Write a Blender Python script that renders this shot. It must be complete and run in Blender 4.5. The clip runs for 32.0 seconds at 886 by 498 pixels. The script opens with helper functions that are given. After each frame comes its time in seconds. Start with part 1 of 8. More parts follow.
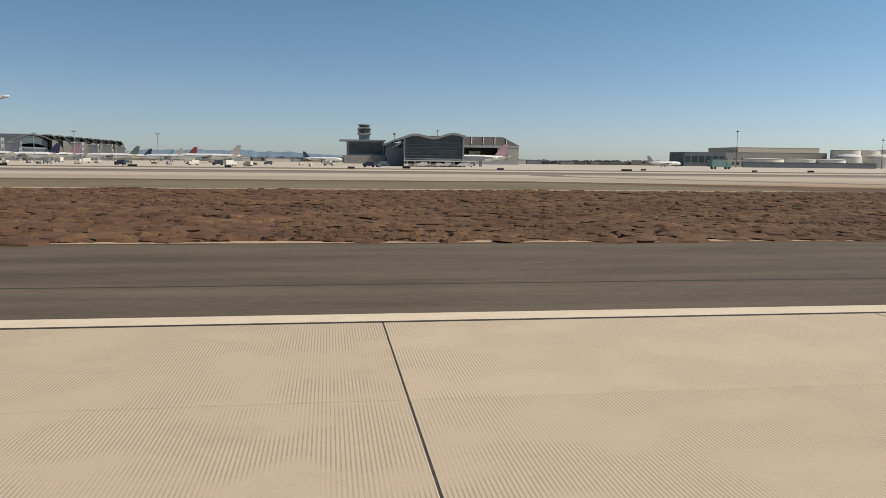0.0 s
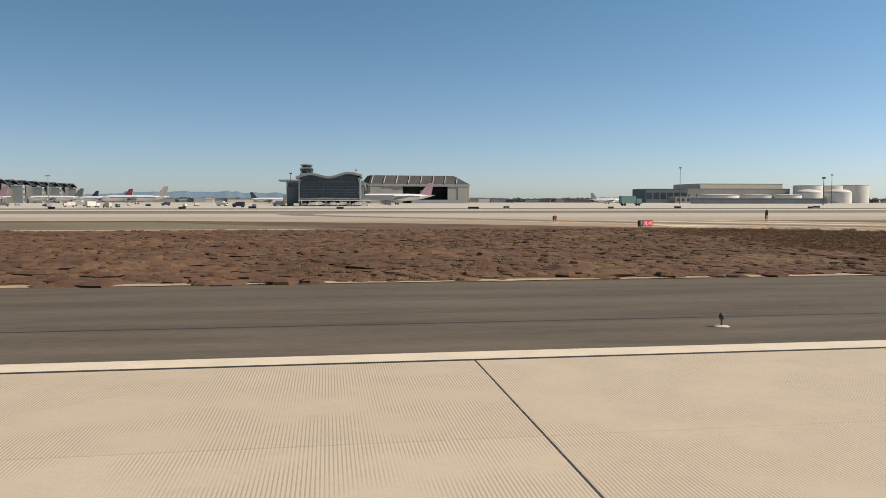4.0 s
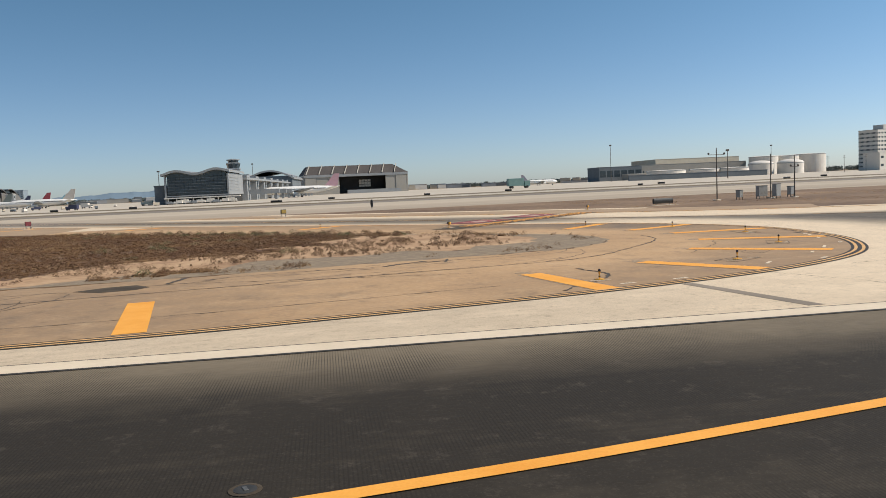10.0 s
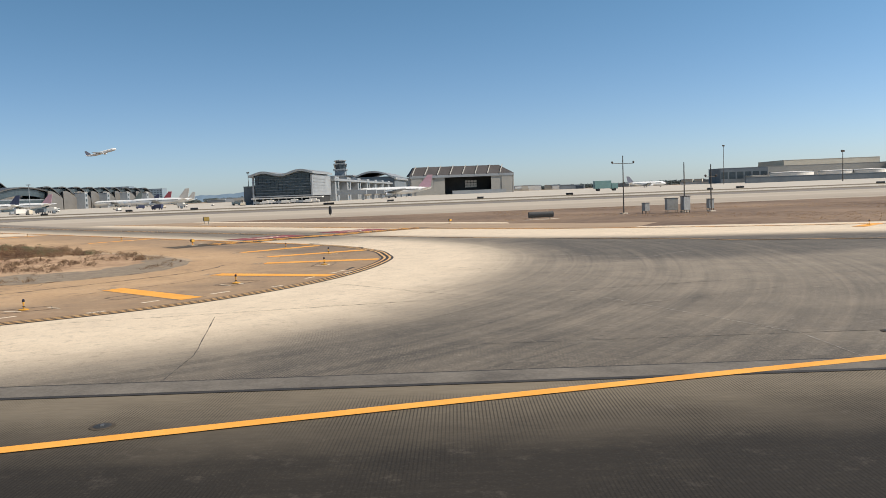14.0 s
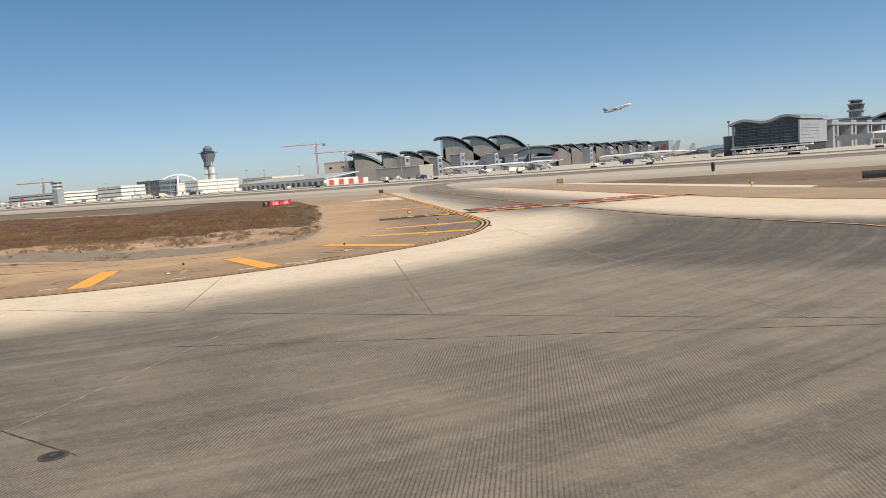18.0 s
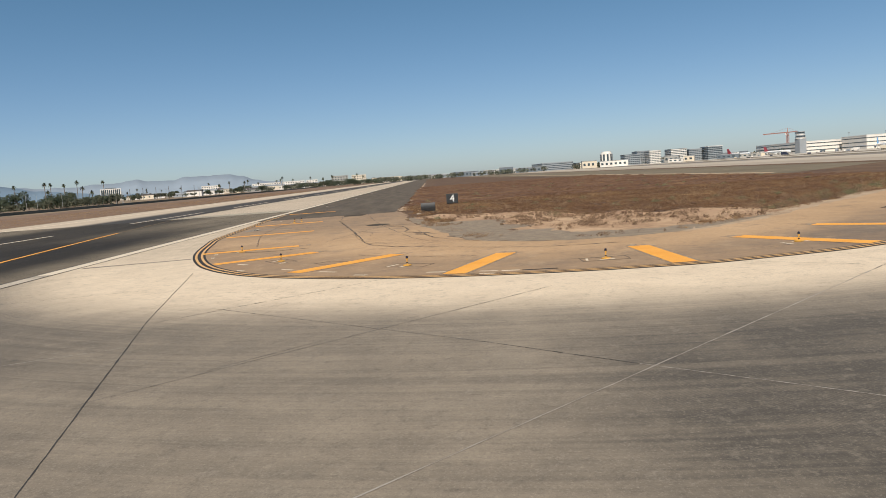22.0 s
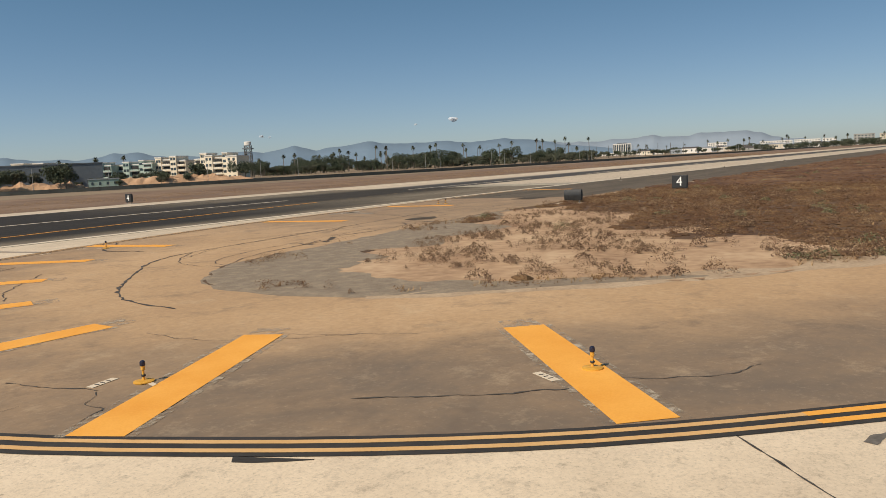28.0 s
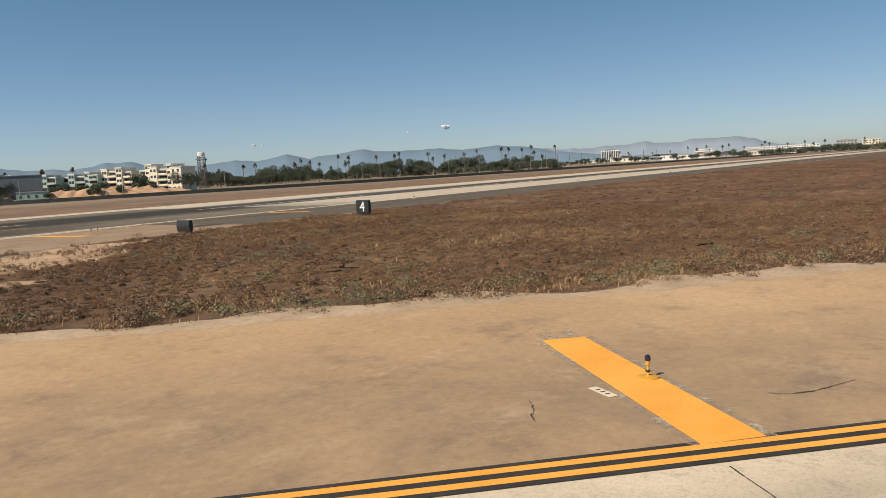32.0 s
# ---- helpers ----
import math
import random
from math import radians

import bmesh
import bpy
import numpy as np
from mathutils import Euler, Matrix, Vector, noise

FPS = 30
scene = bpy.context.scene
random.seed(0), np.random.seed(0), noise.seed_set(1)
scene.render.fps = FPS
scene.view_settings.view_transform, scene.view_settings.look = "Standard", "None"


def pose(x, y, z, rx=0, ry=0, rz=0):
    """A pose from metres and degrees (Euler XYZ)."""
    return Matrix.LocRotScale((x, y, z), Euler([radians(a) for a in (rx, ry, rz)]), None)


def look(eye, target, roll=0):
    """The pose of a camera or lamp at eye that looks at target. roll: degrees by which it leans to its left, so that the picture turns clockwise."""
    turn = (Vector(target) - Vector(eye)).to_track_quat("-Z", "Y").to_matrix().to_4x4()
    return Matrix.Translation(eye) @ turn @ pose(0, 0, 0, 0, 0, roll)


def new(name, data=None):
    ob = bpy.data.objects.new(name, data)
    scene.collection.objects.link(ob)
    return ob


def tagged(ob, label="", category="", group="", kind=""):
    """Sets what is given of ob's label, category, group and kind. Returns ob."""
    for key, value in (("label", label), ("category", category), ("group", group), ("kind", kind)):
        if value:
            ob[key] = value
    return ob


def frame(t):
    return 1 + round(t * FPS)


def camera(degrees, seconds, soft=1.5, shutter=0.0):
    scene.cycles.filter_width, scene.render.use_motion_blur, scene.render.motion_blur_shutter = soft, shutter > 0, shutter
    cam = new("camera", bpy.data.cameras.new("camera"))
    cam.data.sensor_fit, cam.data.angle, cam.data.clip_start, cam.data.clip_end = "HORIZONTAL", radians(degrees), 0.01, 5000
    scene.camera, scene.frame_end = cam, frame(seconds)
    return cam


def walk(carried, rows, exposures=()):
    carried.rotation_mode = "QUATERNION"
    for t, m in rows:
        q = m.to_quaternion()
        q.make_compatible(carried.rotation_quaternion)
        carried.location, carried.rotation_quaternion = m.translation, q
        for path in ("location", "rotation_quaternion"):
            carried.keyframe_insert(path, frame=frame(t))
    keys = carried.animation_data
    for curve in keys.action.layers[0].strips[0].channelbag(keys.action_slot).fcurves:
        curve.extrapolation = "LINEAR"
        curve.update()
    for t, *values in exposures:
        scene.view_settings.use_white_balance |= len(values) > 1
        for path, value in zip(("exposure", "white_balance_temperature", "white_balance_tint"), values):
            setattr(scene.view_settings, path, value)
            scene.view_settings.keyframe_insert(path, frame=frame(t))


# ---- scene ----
cam = camera(59.09, 32.0, soft=0.7)
# seconds, place, heading of the view (from +x towards +y), pitch up, roll
PATH = [
    (0.0, 0.00, 8.61, 3.80, 81.61, -6.40, 0.63), (0.5, 9.43, 8.68, 3.80, 80.21, -4.62, 0.63),
    (1.0, 18.88, 8.72, 3.80, 79.93, -2.97, -1.53), (1.5, 28.32, 8.65, 3.80, 80.85, -2.80, -0.65),
    (2.0, 37.07, 8.62, 3.80, 79.98, -2.59, 0.95), (2.5, 45.35, 8.57, 3.80, 80.05, -2.88, 1.86),
    (3.0, 53.67, 8.60, 3.80, 80.39, -3.10, 1.83), (3.5, 62.03, 8.65, 3.80, 80.91, -3.30, 1.13),
    (4.0, 70.45, 8.65, 3.80, 81.55, -3.54, 0.05), (4.5, 78.93, 8.56, 3.79, 82.21, -3.87, -1.14),
    (5.0, 87.47, 8.31, 3.79, 82.81, -4.35, -2.16), (5.5, 95.66, 8.22, 3.78, 82.78, -4.36, -1.91),
    (6.0, 103.68, 8.25, 3.78, 82.89, -4.28, -1.79), (6.5, 111.78, 8.36, 3.78, 82.23, -3.23, -1.06),
    (7.0, 118.97, 8.16, 3.80, 81.86, -3.48, -2.40), (7.5, 125.82, 8.05, 3.81, 82.13, -4.26, -3.10),
    (8.0, 132.43, 8.12, 3.81, 81.99, -4.11, -2.95), (8.5, 138.80, 8.19, 3.80, 81.92, -4.31, -3.24),
    (9.0, 144.82, 8.16, 3.79, 81.75, -4.35, -2.77), (9.5, 150.42, 8.25, 3.79, 81.69, -4.42, -2.27),
    (10.0, 155.72, 8.10, 3.80, 81.57, -4.56, -2.58), (10.5, 160.76, 7.85, 3.80, 81.19, -4.09, -2.55),
    (11.0, 165.60, 7.89, 3.81, 81.16, -3.56, -2.53), (11.5, 170.22, 8.28, 3.81, 81.64, -3.46, -2.43),
    (12.0, 174.59, 8.67, 3.81, 82.53, -3.43, -2.46), (12.5, 178.73, 9.11, 3.81, 83.84, -3.60, -2.25),
    (13.0, 182.63, 9.69, 3.81, 85.80, -3.94, -2.39), (13.5, 186.26, 10.59, 3.81, 88.18, -4.10, -2.41),
    (14.0, 189.79, 11.50, 3.81, 90.95, -4.17, -2.22), (14.5, 193.19, 12.64, 3.81, 93.86, -4.58, -2.39),
    (15.0, 196.53, 13.81, 3.81, 96.68, -4.32, -2.31), (15.5, 199.74, 15.11, 3.81, 99.76, -3.74, -2.16),
    (16.0, 202.75, 16.62, 3.82, 103.43, -3.18, -2.12), (16.5, 205.47, 18.43, 3.82, 108.04, -2.98, -2.37),
    (17.0, 207.84, 20.64, 3.82, 113.91, -3.46, -3.08), (17.5, 209.93, 22.94, 3.82, 120.04, -4.62, -2.94),
    (18.0, 212.04, 25.20, 3.80, 127.72, -5.63, -4.33), (18.5, 213.64, 27.76, 3.80, 135.06, -5.39, -5.64),
    (19.0, 214.79, 30.48, 3.80, 139.10, -3.23, -3.75), (19.5, 215.62, 33.36, 3.81, 145.14, -2.65, -3.06),
    (20.0, 215.95, 36.40, 3.82, 151.98, -3.44, -3.94), (20.5, 215.91, 39.44, 3.82, 158.96, -3.59, -4.54),
    (21.0, 215.45, 42.45, 3.81, 166.50, -5.04, -4.79), (21.5, 214.62, 45.38, 3.80, 173.01, -5.21, -4.48),
    (22.0, 213.61, 48.11, 3.79, 179.42, -5.33, -4.08), (22.5, 212.34, 50.81, 3.79, 185.70, -5.26, -4.62),
    (23.0, 210.82, 53.26, 3.79, 191.71, -5.35, -4.79), (23.5, 209.06, 55.70, 3.79, 197.06, -5.91, -4.45),
    (24.0, 207.17, 58.04, 3.78, 201.61, -6.23, -3.76), (24.5, 205.22, 60.41, 3.78, 205.24, -6.52, -3.36),
    (25.0, 203.20, 62.73, 3.79, 208.19, -6.83, -3.29), (25.5, 201.07, 64.99, 3.79, 210.54, -7.10, -3.40),
    (26.0, 198.84, 67.22, 3.79, 212.35, -7.26, -3.55), (26.5, 196.55, 69.44, 3.79, 213.71, -7.25, -3.59),
    (27.0, 194.22, 71.65, 3.79, 214.69, -7.01, -3.36), (27.5, 191.81, 73.87, 3.79, 215.40, -6.51, -2.89),
    (28.0, 189.39, 76.15, 3.78, 216.04, -6.30, -2.77), (28.5, 187.04, 78.49, 3.78, 216.40, -6.34, -2.71),
    (29.0, 184.63, 81.01, 3.80, 216.51, -6.36, -2.76), (29.5, 182.05, 83.57, 3.80, 216.33, -6.25, -2.46),
    (30.0, 179.38, 86.07, 3.81, 216.10, -6.00, -2.36), (30.5, 176.63, 88.65, 3.81, 216.01, -5.85, -2.43),
    (31.0, 173.69, 91.21, 3.81, 216.14, -5.87, -2.39), (31.5, 170.65, 94.03, 3.81, 216.26, -5.90, -2.85),
    (32.0, 167.83, 97.09, 3.80, 215.93, -5.78, -3.11),
]
walk(cam, [(t, pose(x, y, z) @ pose(0, 0, 0, 0, 0, yaw - 90) @ pose(0, 0, 0, 90 + pitch) @ pose(0, 0, 0, 0, 0, roll)) for t, x, y, z, yaw, pitch, roll in PATH],
     exposures=[(0.0, -0.04, 6420, 12), (3.0, 0.04, 6420, 12), (6.0, 0.13, 6330, 12), (8.0, 0.12, 6230, 12), (11.0, 0.06, 6210, 12), (13.0, 0.22, 6120, 12), (17.0, 0.22, 6130, 12), (18.0, 0.22, 6200, 12), (21.0, 0.12, 6220, 12), (24.0, 0.12, 6280, 12), (27.0, -0.06, 6520, 12), (29.0, 0.03, 6520, 12), (31.0, 0.11, 6500, 12), (32.0, 0.14, 6500, 12)])
# path end

# ---- world and sun ----
SUN_EL, SUN_AZ = 43.0, -12.0          # degrees; azimuth from +x towards +y
world = bpy.data.worlds.new("sky")
scene.world = world
world.use_nodes = True
wn = world.node_tree
for n in list(wn.nodes):
    wn.nodes.remove(n)
sky = wn.nodes.new("ShaderNodeTexSky")
sky.sky_type = 'NISHITA'
sky.sun_disc = False
sky.sun_elevation = radians(SUN_EL)
sky.sun_rotation = radians(90 - SUN_AZ)
sky.air_density, sky.dust_density, sky.ozone_density, sky.altitude = 0.68, 0.45, 1.1, 40
bg = wn.nodes.new("ShaderNodeBackground")
bg.inputs["Strength"].default_value = 0.084
wo = wn.nodes.new("ShaderNodeOutputWorld")
tint = wn.nodes.new("ShaderNodeMix")
tint.data_type, tint.blend_type = 'RGBA', 'MULTIPLY'
tint.inputs["Factor"].default_value = 1.0
# haze: the low sky is a little paler and bluer than clean air would be
ray_dir = wn.nodes.new("ShaderNodeTexCoord")
ray_z = wn.nodes.new("ShaderNodeSeparateXYZ")
haze = wn.nodes.new("ShaderNodeMapRange")
haze.interpolation_type = 'SMOOTHSTEP'
haze.inputs[1].default_value, haze.inputs[2].default_value = -0.02, 0.30
hue = wn.nodes.new("ShaderNodeMix")
hue.data_type = 'RGBA'
hue.inputs["A"].default_value = (0.91, 0.94, 0.985, 1)
hue.inputs["B"].default_value = (0.775, 1.035, 0.995, 1)
wn.links.new(ray_dir.outputs["Generated"], ray_z.inputs[0])
wn.links.new(ray_z.outputs["Z"], haze.inputs[0])
wn.links.new(haze.outputs[0], hue.inputs["Factor"])
wn.links.new(hue.outputs["Result"], tint.inputs["B"])
wn.links.new(sky.outputs[0], tint.inputs["A"])
# the hazy air scatters more light on the sun's side of the sky than opposite
side = wn.nodes.new("ShaderNodeVectorMath")
side.operation = 'DOT_PRODUCT'
side.inputs[1].default_value = (math.cos(radians(SUN_AZ + 8)), math.sin(radians(SUN_AZ + 8)), 0)
glow = wn.nodes.new("ShaderNodeMath")
glow.operation = 'MULTIPLY_ADD'
glow.inputs[1].default_value, glow.inputs[2].default_value = 0.32, 1.14
gain = wn.nodes.new("ShaderNodeVectorMath")
gain.operation = 'SCALE'
wn.links.new(ray_dir.outputs["Generated"], side.inputs[0])
wn.links.new(side.outputs["Value"], glow.inputs[0])
wn.links.new(tint.outputs["Result"], gain.inputs[0])
wn.links.new(glow.outputs[0], gain.inputs["Scale"])
wn.links.new(gain.outputs["Vector"], bg.inputs[0])
wn.links.new(bg.outputs[0], wo.inputs[0])
sun = new("sun", bpy.data.lights.new("sun", 'SUN'))
sun.data.energy, sun.data.angle, sun.data.color = 4.65, radians(0.55), (1.0, 0.88, 0.71)
ce = math.cos(radians(SUN_EL))
sun.matrix_world = look((ce * math.cos(radians(SUN_AZ)) * 50, ce * math.sin(radians(SUN_AZ)) * 50, math.sin(radians(SUN_EL)) * 50), (0, 0, 0))



# ---- materials ----
def mat(name, a, b=None, scale=1.0, rough=0.85, metal=0.0, bump=0.0, fine=12.0, stretch=(1, 1, 1), spread=(0.35, 0.65), isl=0.0, objr=0.0, c=None, cpos=0.5):
    """Two colours mixed by two scales of noise, in metres, with a fine bump."""
    m = bpy.data.materials.new(name)
    m.use_nodes = True
    nt = m.node_tree
    p = nt.nodes["Principled BSDF"]
    p.inputs["Roughness"].default_value = rough
    p.inputs["Metallic"].default_value = metal
    if b is None:
        b = tuple(v * 0.8 for v in a)
    geo = nt.nodes.new("ShaderNodeNewGeometry")
    mp = nt.nodes.new("ShaderNodeMapping")
    mp.inputs["Scale"].default_value = stretch
    nt.links.new(geo.outputs["Position"], mp.inputs[0])
    n1 = nt.nodes.new("ShaderNodeTexNoise")
    n1.inputs["Scale"].default_value = scale
    n1.inputs["Detail"].default_value = 6
    n1.inputs["Roughness"].default_value = 0.6
    nt.links.new(mp.outputs[0], n1.inputs[0])
    n2 = nt.nodes.new("ShaderNodeTexNoise")
    n2.inputs["Scale"].default_value = scale * fine
    n2.inputs["Detail"].default_value = 4
    nt.links.new(mp.outputs[0], n2.inputs[0])
    ma = nt.nodes.new("ShaderNodeMath")
    ma.operation = 'MULTIPLY_ADD'
    ma.inputs[1].default_value = 0.35
    nt.links.new(n2.outputs[0], ma.inputs[0])
    mb = nt.nodes.new("ShaderNodeMath")
    mb.operation = 'MULTIPLY_ADD'
    mb.inputs[1].default_value = 0.65
    nt.links.new(n1.outputs[0], mb.inputs[0])
    nt.links.new(ma.outputs[0], mb.inputs[2])
    ma.inputs[2].default_value = 0.0
    last = mb
    if isl or objr:
        if isl:
            src, amount = geo.outputs["Random Per Island"], isl
        else:
            oi = nt.nodes.new("ShaderNodeObjectInfo")
            src, amount = oi.outputs["Random"], objr
        mc = nt.nodes.new("ShaderNodeMath")
        mc.operation = 'MULTIPLY_ADD'
        mc.inputs[1].default_value = amount
        nt.links.new(src, mc.inputs[0])
        md = nt.nodes.new("ShaderNodeMath")
        md.operation = 'SUBTRACT'
        nt.links.new(mb.outputs[0], mc.inputs[2])
        nt.links.new(mc.outputs[0], md.inputs[0])
        md.inputs[1].default_value = amount * 0.5
        last = md
    r = nt.nodes.new("ShaderNodeValToRGB")
    r.color_ramp.elements[0].position, r.color_ramp.elements[1].position = spread
    r.color_ramp.elements[0].color, r.color_ramp.elements[1].color = (*a, 1), (*b, 1)
    if c:
        e = r.color_ramp.elements.new(cpos)
        e.color = (*c, 1)
    nt.links.new(last.outputs[0], r.inputs[0])
    nt.links.new(r.outputs[0], p.inputs["Base Color"])
    if bump:
        bn = nt.nodes.new("ShaderNodeBump")
        bn.inputs["Strength"].default_value = bump
        bn.inputs["Distance"].default_value = 0.02
        nt.links.new(n2.outputs[0], bn.inputs["Height"])
        nt.links.new(bn.outputs[0], p.inputs["Normal"])
    return m


def out_color(m):
    """The socket that feeds the base colour, and the shader."""
    p = m.node_tree.nodes["Principled BSDF"]
    return p.inputs["Base Color"].links[0].from_socket, p


def add_grooves(m, angle, pitch, dark, patch_scale, zone=False, ink=(0.05, 0.042, 0.034)):
    """Saw-cut grooves across the pavement, missing in patches; angle: the way across them, in degrees from +x."""
    nt = m.node_tree
    src, p = out_color(m)
    geo = nt.nodes.new("ShaderNodeNewGeometry")
    sep = nt.nodes.new("ShaderNodeVectorMath")
    sep.operation = 'DOT_PRODUCT'
    sep.inputs[1].default_value = (math.cos(radians(angle)), math.sin(radians(angle)), 0)
    nt.links.new(geo.outputs["Position"], sep.inputs[0])
    k = nt.nodes.new("ShaderNodeMath")
    k.operation = 'MULTIPLY'
    k.inputs[1].default_value = 2 * math.pi / pitch
    nt.links.new(sep.outputs["Value"], k.inputs[0])
    s = nt.nodes.new("ShaderNodeMath")
    s.operation = 'SINE'
    nt.links.new(k.outputs[0], s.inputs[0])
    g = nt.nodes.new("ShaderNodeMath")
    g.operation = 'GREATER_THAN'
    g.inputs[1].default_value = 0.45
    nt.links.new(s.outputs[0], g.inputs[0])
    n = nt.nodes.new("ShaderNodeTexNoise")
    n.inputs["Scale"].default_value = patch_scale
    n.inputs["Detail"].default_value = 2
    nt.links.new(geo.outputs["Position"], n.inputs[0])
    r = nt.nodes.new("ShaderNodeMapRange")
    r.inputs[1].default_value, r.inputs[2].default_value = 0.38, 0.55
    nt.links.new(n.outputs[0], r.inputs[0])
    f = nt.nodes.new("ShaderNodeMath")
    f.operation = 'MULTIPLY'
    nt.links.new(g.outputs[0], f.inputs[0])
    nt.links.new(r.outputs[0], f.inputs[1])
    f2 = nt.nodes.new("ShaderNodeMath")
    f2.operation = 'MULTIPLY'
    f2.inputs[1].default_value = dark
    nt.links.new(f.outputs[0], f2.inputs[0])
    if zone:
        at = nt.nodes.new("ShaderNodeAttribute")
        at.attribute_name = "groove"
        f3 = nt.nodes.new("ShaderNodeMath")
        f3.operation = 'MULTIPLY'
        nt.links.new(f2.outputs[0], f3.inputs[0])
        nt.links.new(at.outputs["Fac"], f3.inputs[1])
        f2 = f3
    mx = nt.nodes.new("ShaderNodeMix")
    mx.data_type = 'RGBA'
    mx.inputs["B"].default_value = (*ink, 1)
    nt.links.new(f2.outputs[0], mx.inputs["Factor"])
    nt.links.new(src, mx.inputs["A"])
    nt.links.new(mx.outputs["Result"], p.inputs["Base Color"])
    return m


def add_wear(m, dark, attr="wear", streak=0.35, warp=0.6, mottle=0.0, mscale=0.8):
    """Rubber left by tyres, by a wear value on the mesh, broken up into streaks."""
    nt = m.node_tree
    src, p = out_color(m)
    at = nt.nodes.new("ShaderNodeAttribute")
    at.attribute_name = attr
    at2 = nt.nodes.new("ShaderNodeAttribute")
    at2.attribute_name = "along"
    n = nt.nodes.new("ShaderNodeTexNoise")
    n.inputs["Scale"].default_value = 1.0
    n.inputs["Detail"].default_value = 7
    n.inputs["Roughness"].default_value = 0.65
    n.inputs["Distortion"].default_value = warp
    nt.links.new(at2.outputs["Vector"], n.inputs[0])
    a = nt.nodes.new("ShaderNodeMath")
    a.operation = 'MULTIPLY_ADD'
    a.inputs[1].default_value, a.inputs[2].default_value = streak * 2, -streak
    nt.links.new(n.outputs[0], a.inputs[0])
    if mottle:
        geo = nt.nodes.new("ShaderNodeNewGeometry")
        n3 = nt.nodes.new("ShaderNodeTexNoise")
        n3.inputs["Scale"].default_value = mscale
        n3.inputs["Detail"].default_value = 9
        n3.inputs["Roughness"].default_value = 0.72
        nt.links.new(geo.outputs["Position"], n3.inputs[0])
        a3 = nt.nodes.new("ShaderNodeMath")
        a3.operation = 'MULTIPLY_ADD'
        a3.inputs[1].default_value = mottle * 2
        nt.links.new(n3.outputs[0], a3.inputs[0])
        nt.links.new(a.outputs[0], a3.inputs[2])
        a4 = nt.nodes.new("ShaderNodeMath")
        a4.operation = 'SUBTRACT'
        a4.inputs[1].default_value = mottle
        nt.links.new(a3.outputs[0], a4.inputs[0])
        a = a4
    # streaks fade out where there is no wear at all
    b = nt.nodes.new("ShaderNodeMath")
    b.operation = 'MULTIPLY_ADD'
    nt.links.new(a.outputs[0], b.inputs[0])
    nt.links.new(at.outputs["Fac"], b.inputs[2])
    w = nt.nodes.new("ShaderNodeMapRange")
    w.inputs[1].default_value, w.inputs[2].default_value = 0.0, 0.3
    w.inputs[3].default_value, w.inputs[4].default_value = 0.25, 1.0
    nt.links.new(at.outputs["Fac"], w.inputs[0])
    nt.links.new(w.outputs[0], b.inputs[1])
    b.use_clamp = True
    mx = nt.nodes.new("ShaderNodeMix")
    mx.data_type = 'RGBA'
    mx.inputs["B"].default_value = (*dark, 1)
    nt.links.new(b.outputs[0], mx.inputs["Factor"])
    nt.links.new(src, mx.inputs["A"])
    nt.links.new(mx.outputs["Result"], p.inputs["Base Color"])
    return m


def add_flecks(m, colour, scale, lo, hi, amount):
    """Small pale scuffs and chips scattered over a surface."""
    nt = m.node_tree
    src, p = out_color(m)
    geo = nt.nodes.new("ShaderNodeNewGeometry")
    n = nt.nodes.new("ShaderNodeTexNoise")
    n.inputs["Scale"].default_value = scale
    n.inputs["Detail"].default_value = 10
    n.inputs["Roughness"].default_value = 0.78
    n.inputs["Distortion"].default_value = 0.1
    nt.links.new(geo.outputs["Position"], n.inputs[0])
    r = nt.nodes.new("ShaderNodeMapRange")
    r.inputs[1].default_value, r.inputs[2].default_value, r.inputs[4].default_value = lo, hi, amount
    nt.links.new(n.outputs[0], r.inputs[0])
    mx = nt.nodes.new("ShaderNodeMix")
    mx.data_type = 'RGBA'
    mx.inputs["B"].default_value = (*colour, 1)
    nt.links.new(r.outputs[0], mx.inputs["Factor"])
    nt.links.new(src, mx.inputs["A"])
    nt.links.new(mx.outputs["Result"], p.inputs["Base Color"])
    return m


M_CONC = add_grooves(mat("grooved_concrete", (0.50, 0.40, 0.285), (0.575, 0.465, 0.335), 0.5, 0.9, bump=0.15, fine=30, objr=0.25), 0, 0.0625, 0.36, 0.5)
M_CONC_OLD = add_grooves(mat("grey_concrete", (0.35, 0.303, 0.225), (0.45, 0.39, 0.285), 0.4, 0.9, bump=0.15, fine=30), 0, 0.0625, 0.55, 0.3)
for m in (M_CONC, M_CONC_OLD):
    add_flecks(m, (0.26, 0.205, 0.145), 6.0, 0.56, 0.8, 0.35)
    add_flecks(m, (0.30, 0.24, 0.17), 0.35, 0.55, 0.75, 0.35)
M_JOINT = mat("joint_filler", (0.035, 0.03, 0.026), (0.07, 0.06, 0.05), 3)
M_SHOULDER = mat("shoulder_asphalt", (0.084, 0.0665, 0.048), (0.158, 0.127, 0.092), 0.5, 0.9, bump=0.3, fine=30, stretch=(0.15, 1, 1))
M_SHOULDER.node_tree.nodes["Principled BSDF"].inputs["Specular IOR Level"].default_value = 0.2
add_flecks(M_SHOULDER, (0.24, 0.20, 0.155), 7.0, 0.56, 0.8, 0.5)
M_TAN = mat("tan_shoulder", (0.30, 0.205, 0.125), (0.42, 0.30, 0.185), 0.16, 0.9, bump=0.3, fine=45, c=(0.37, 0.26, 0.16))
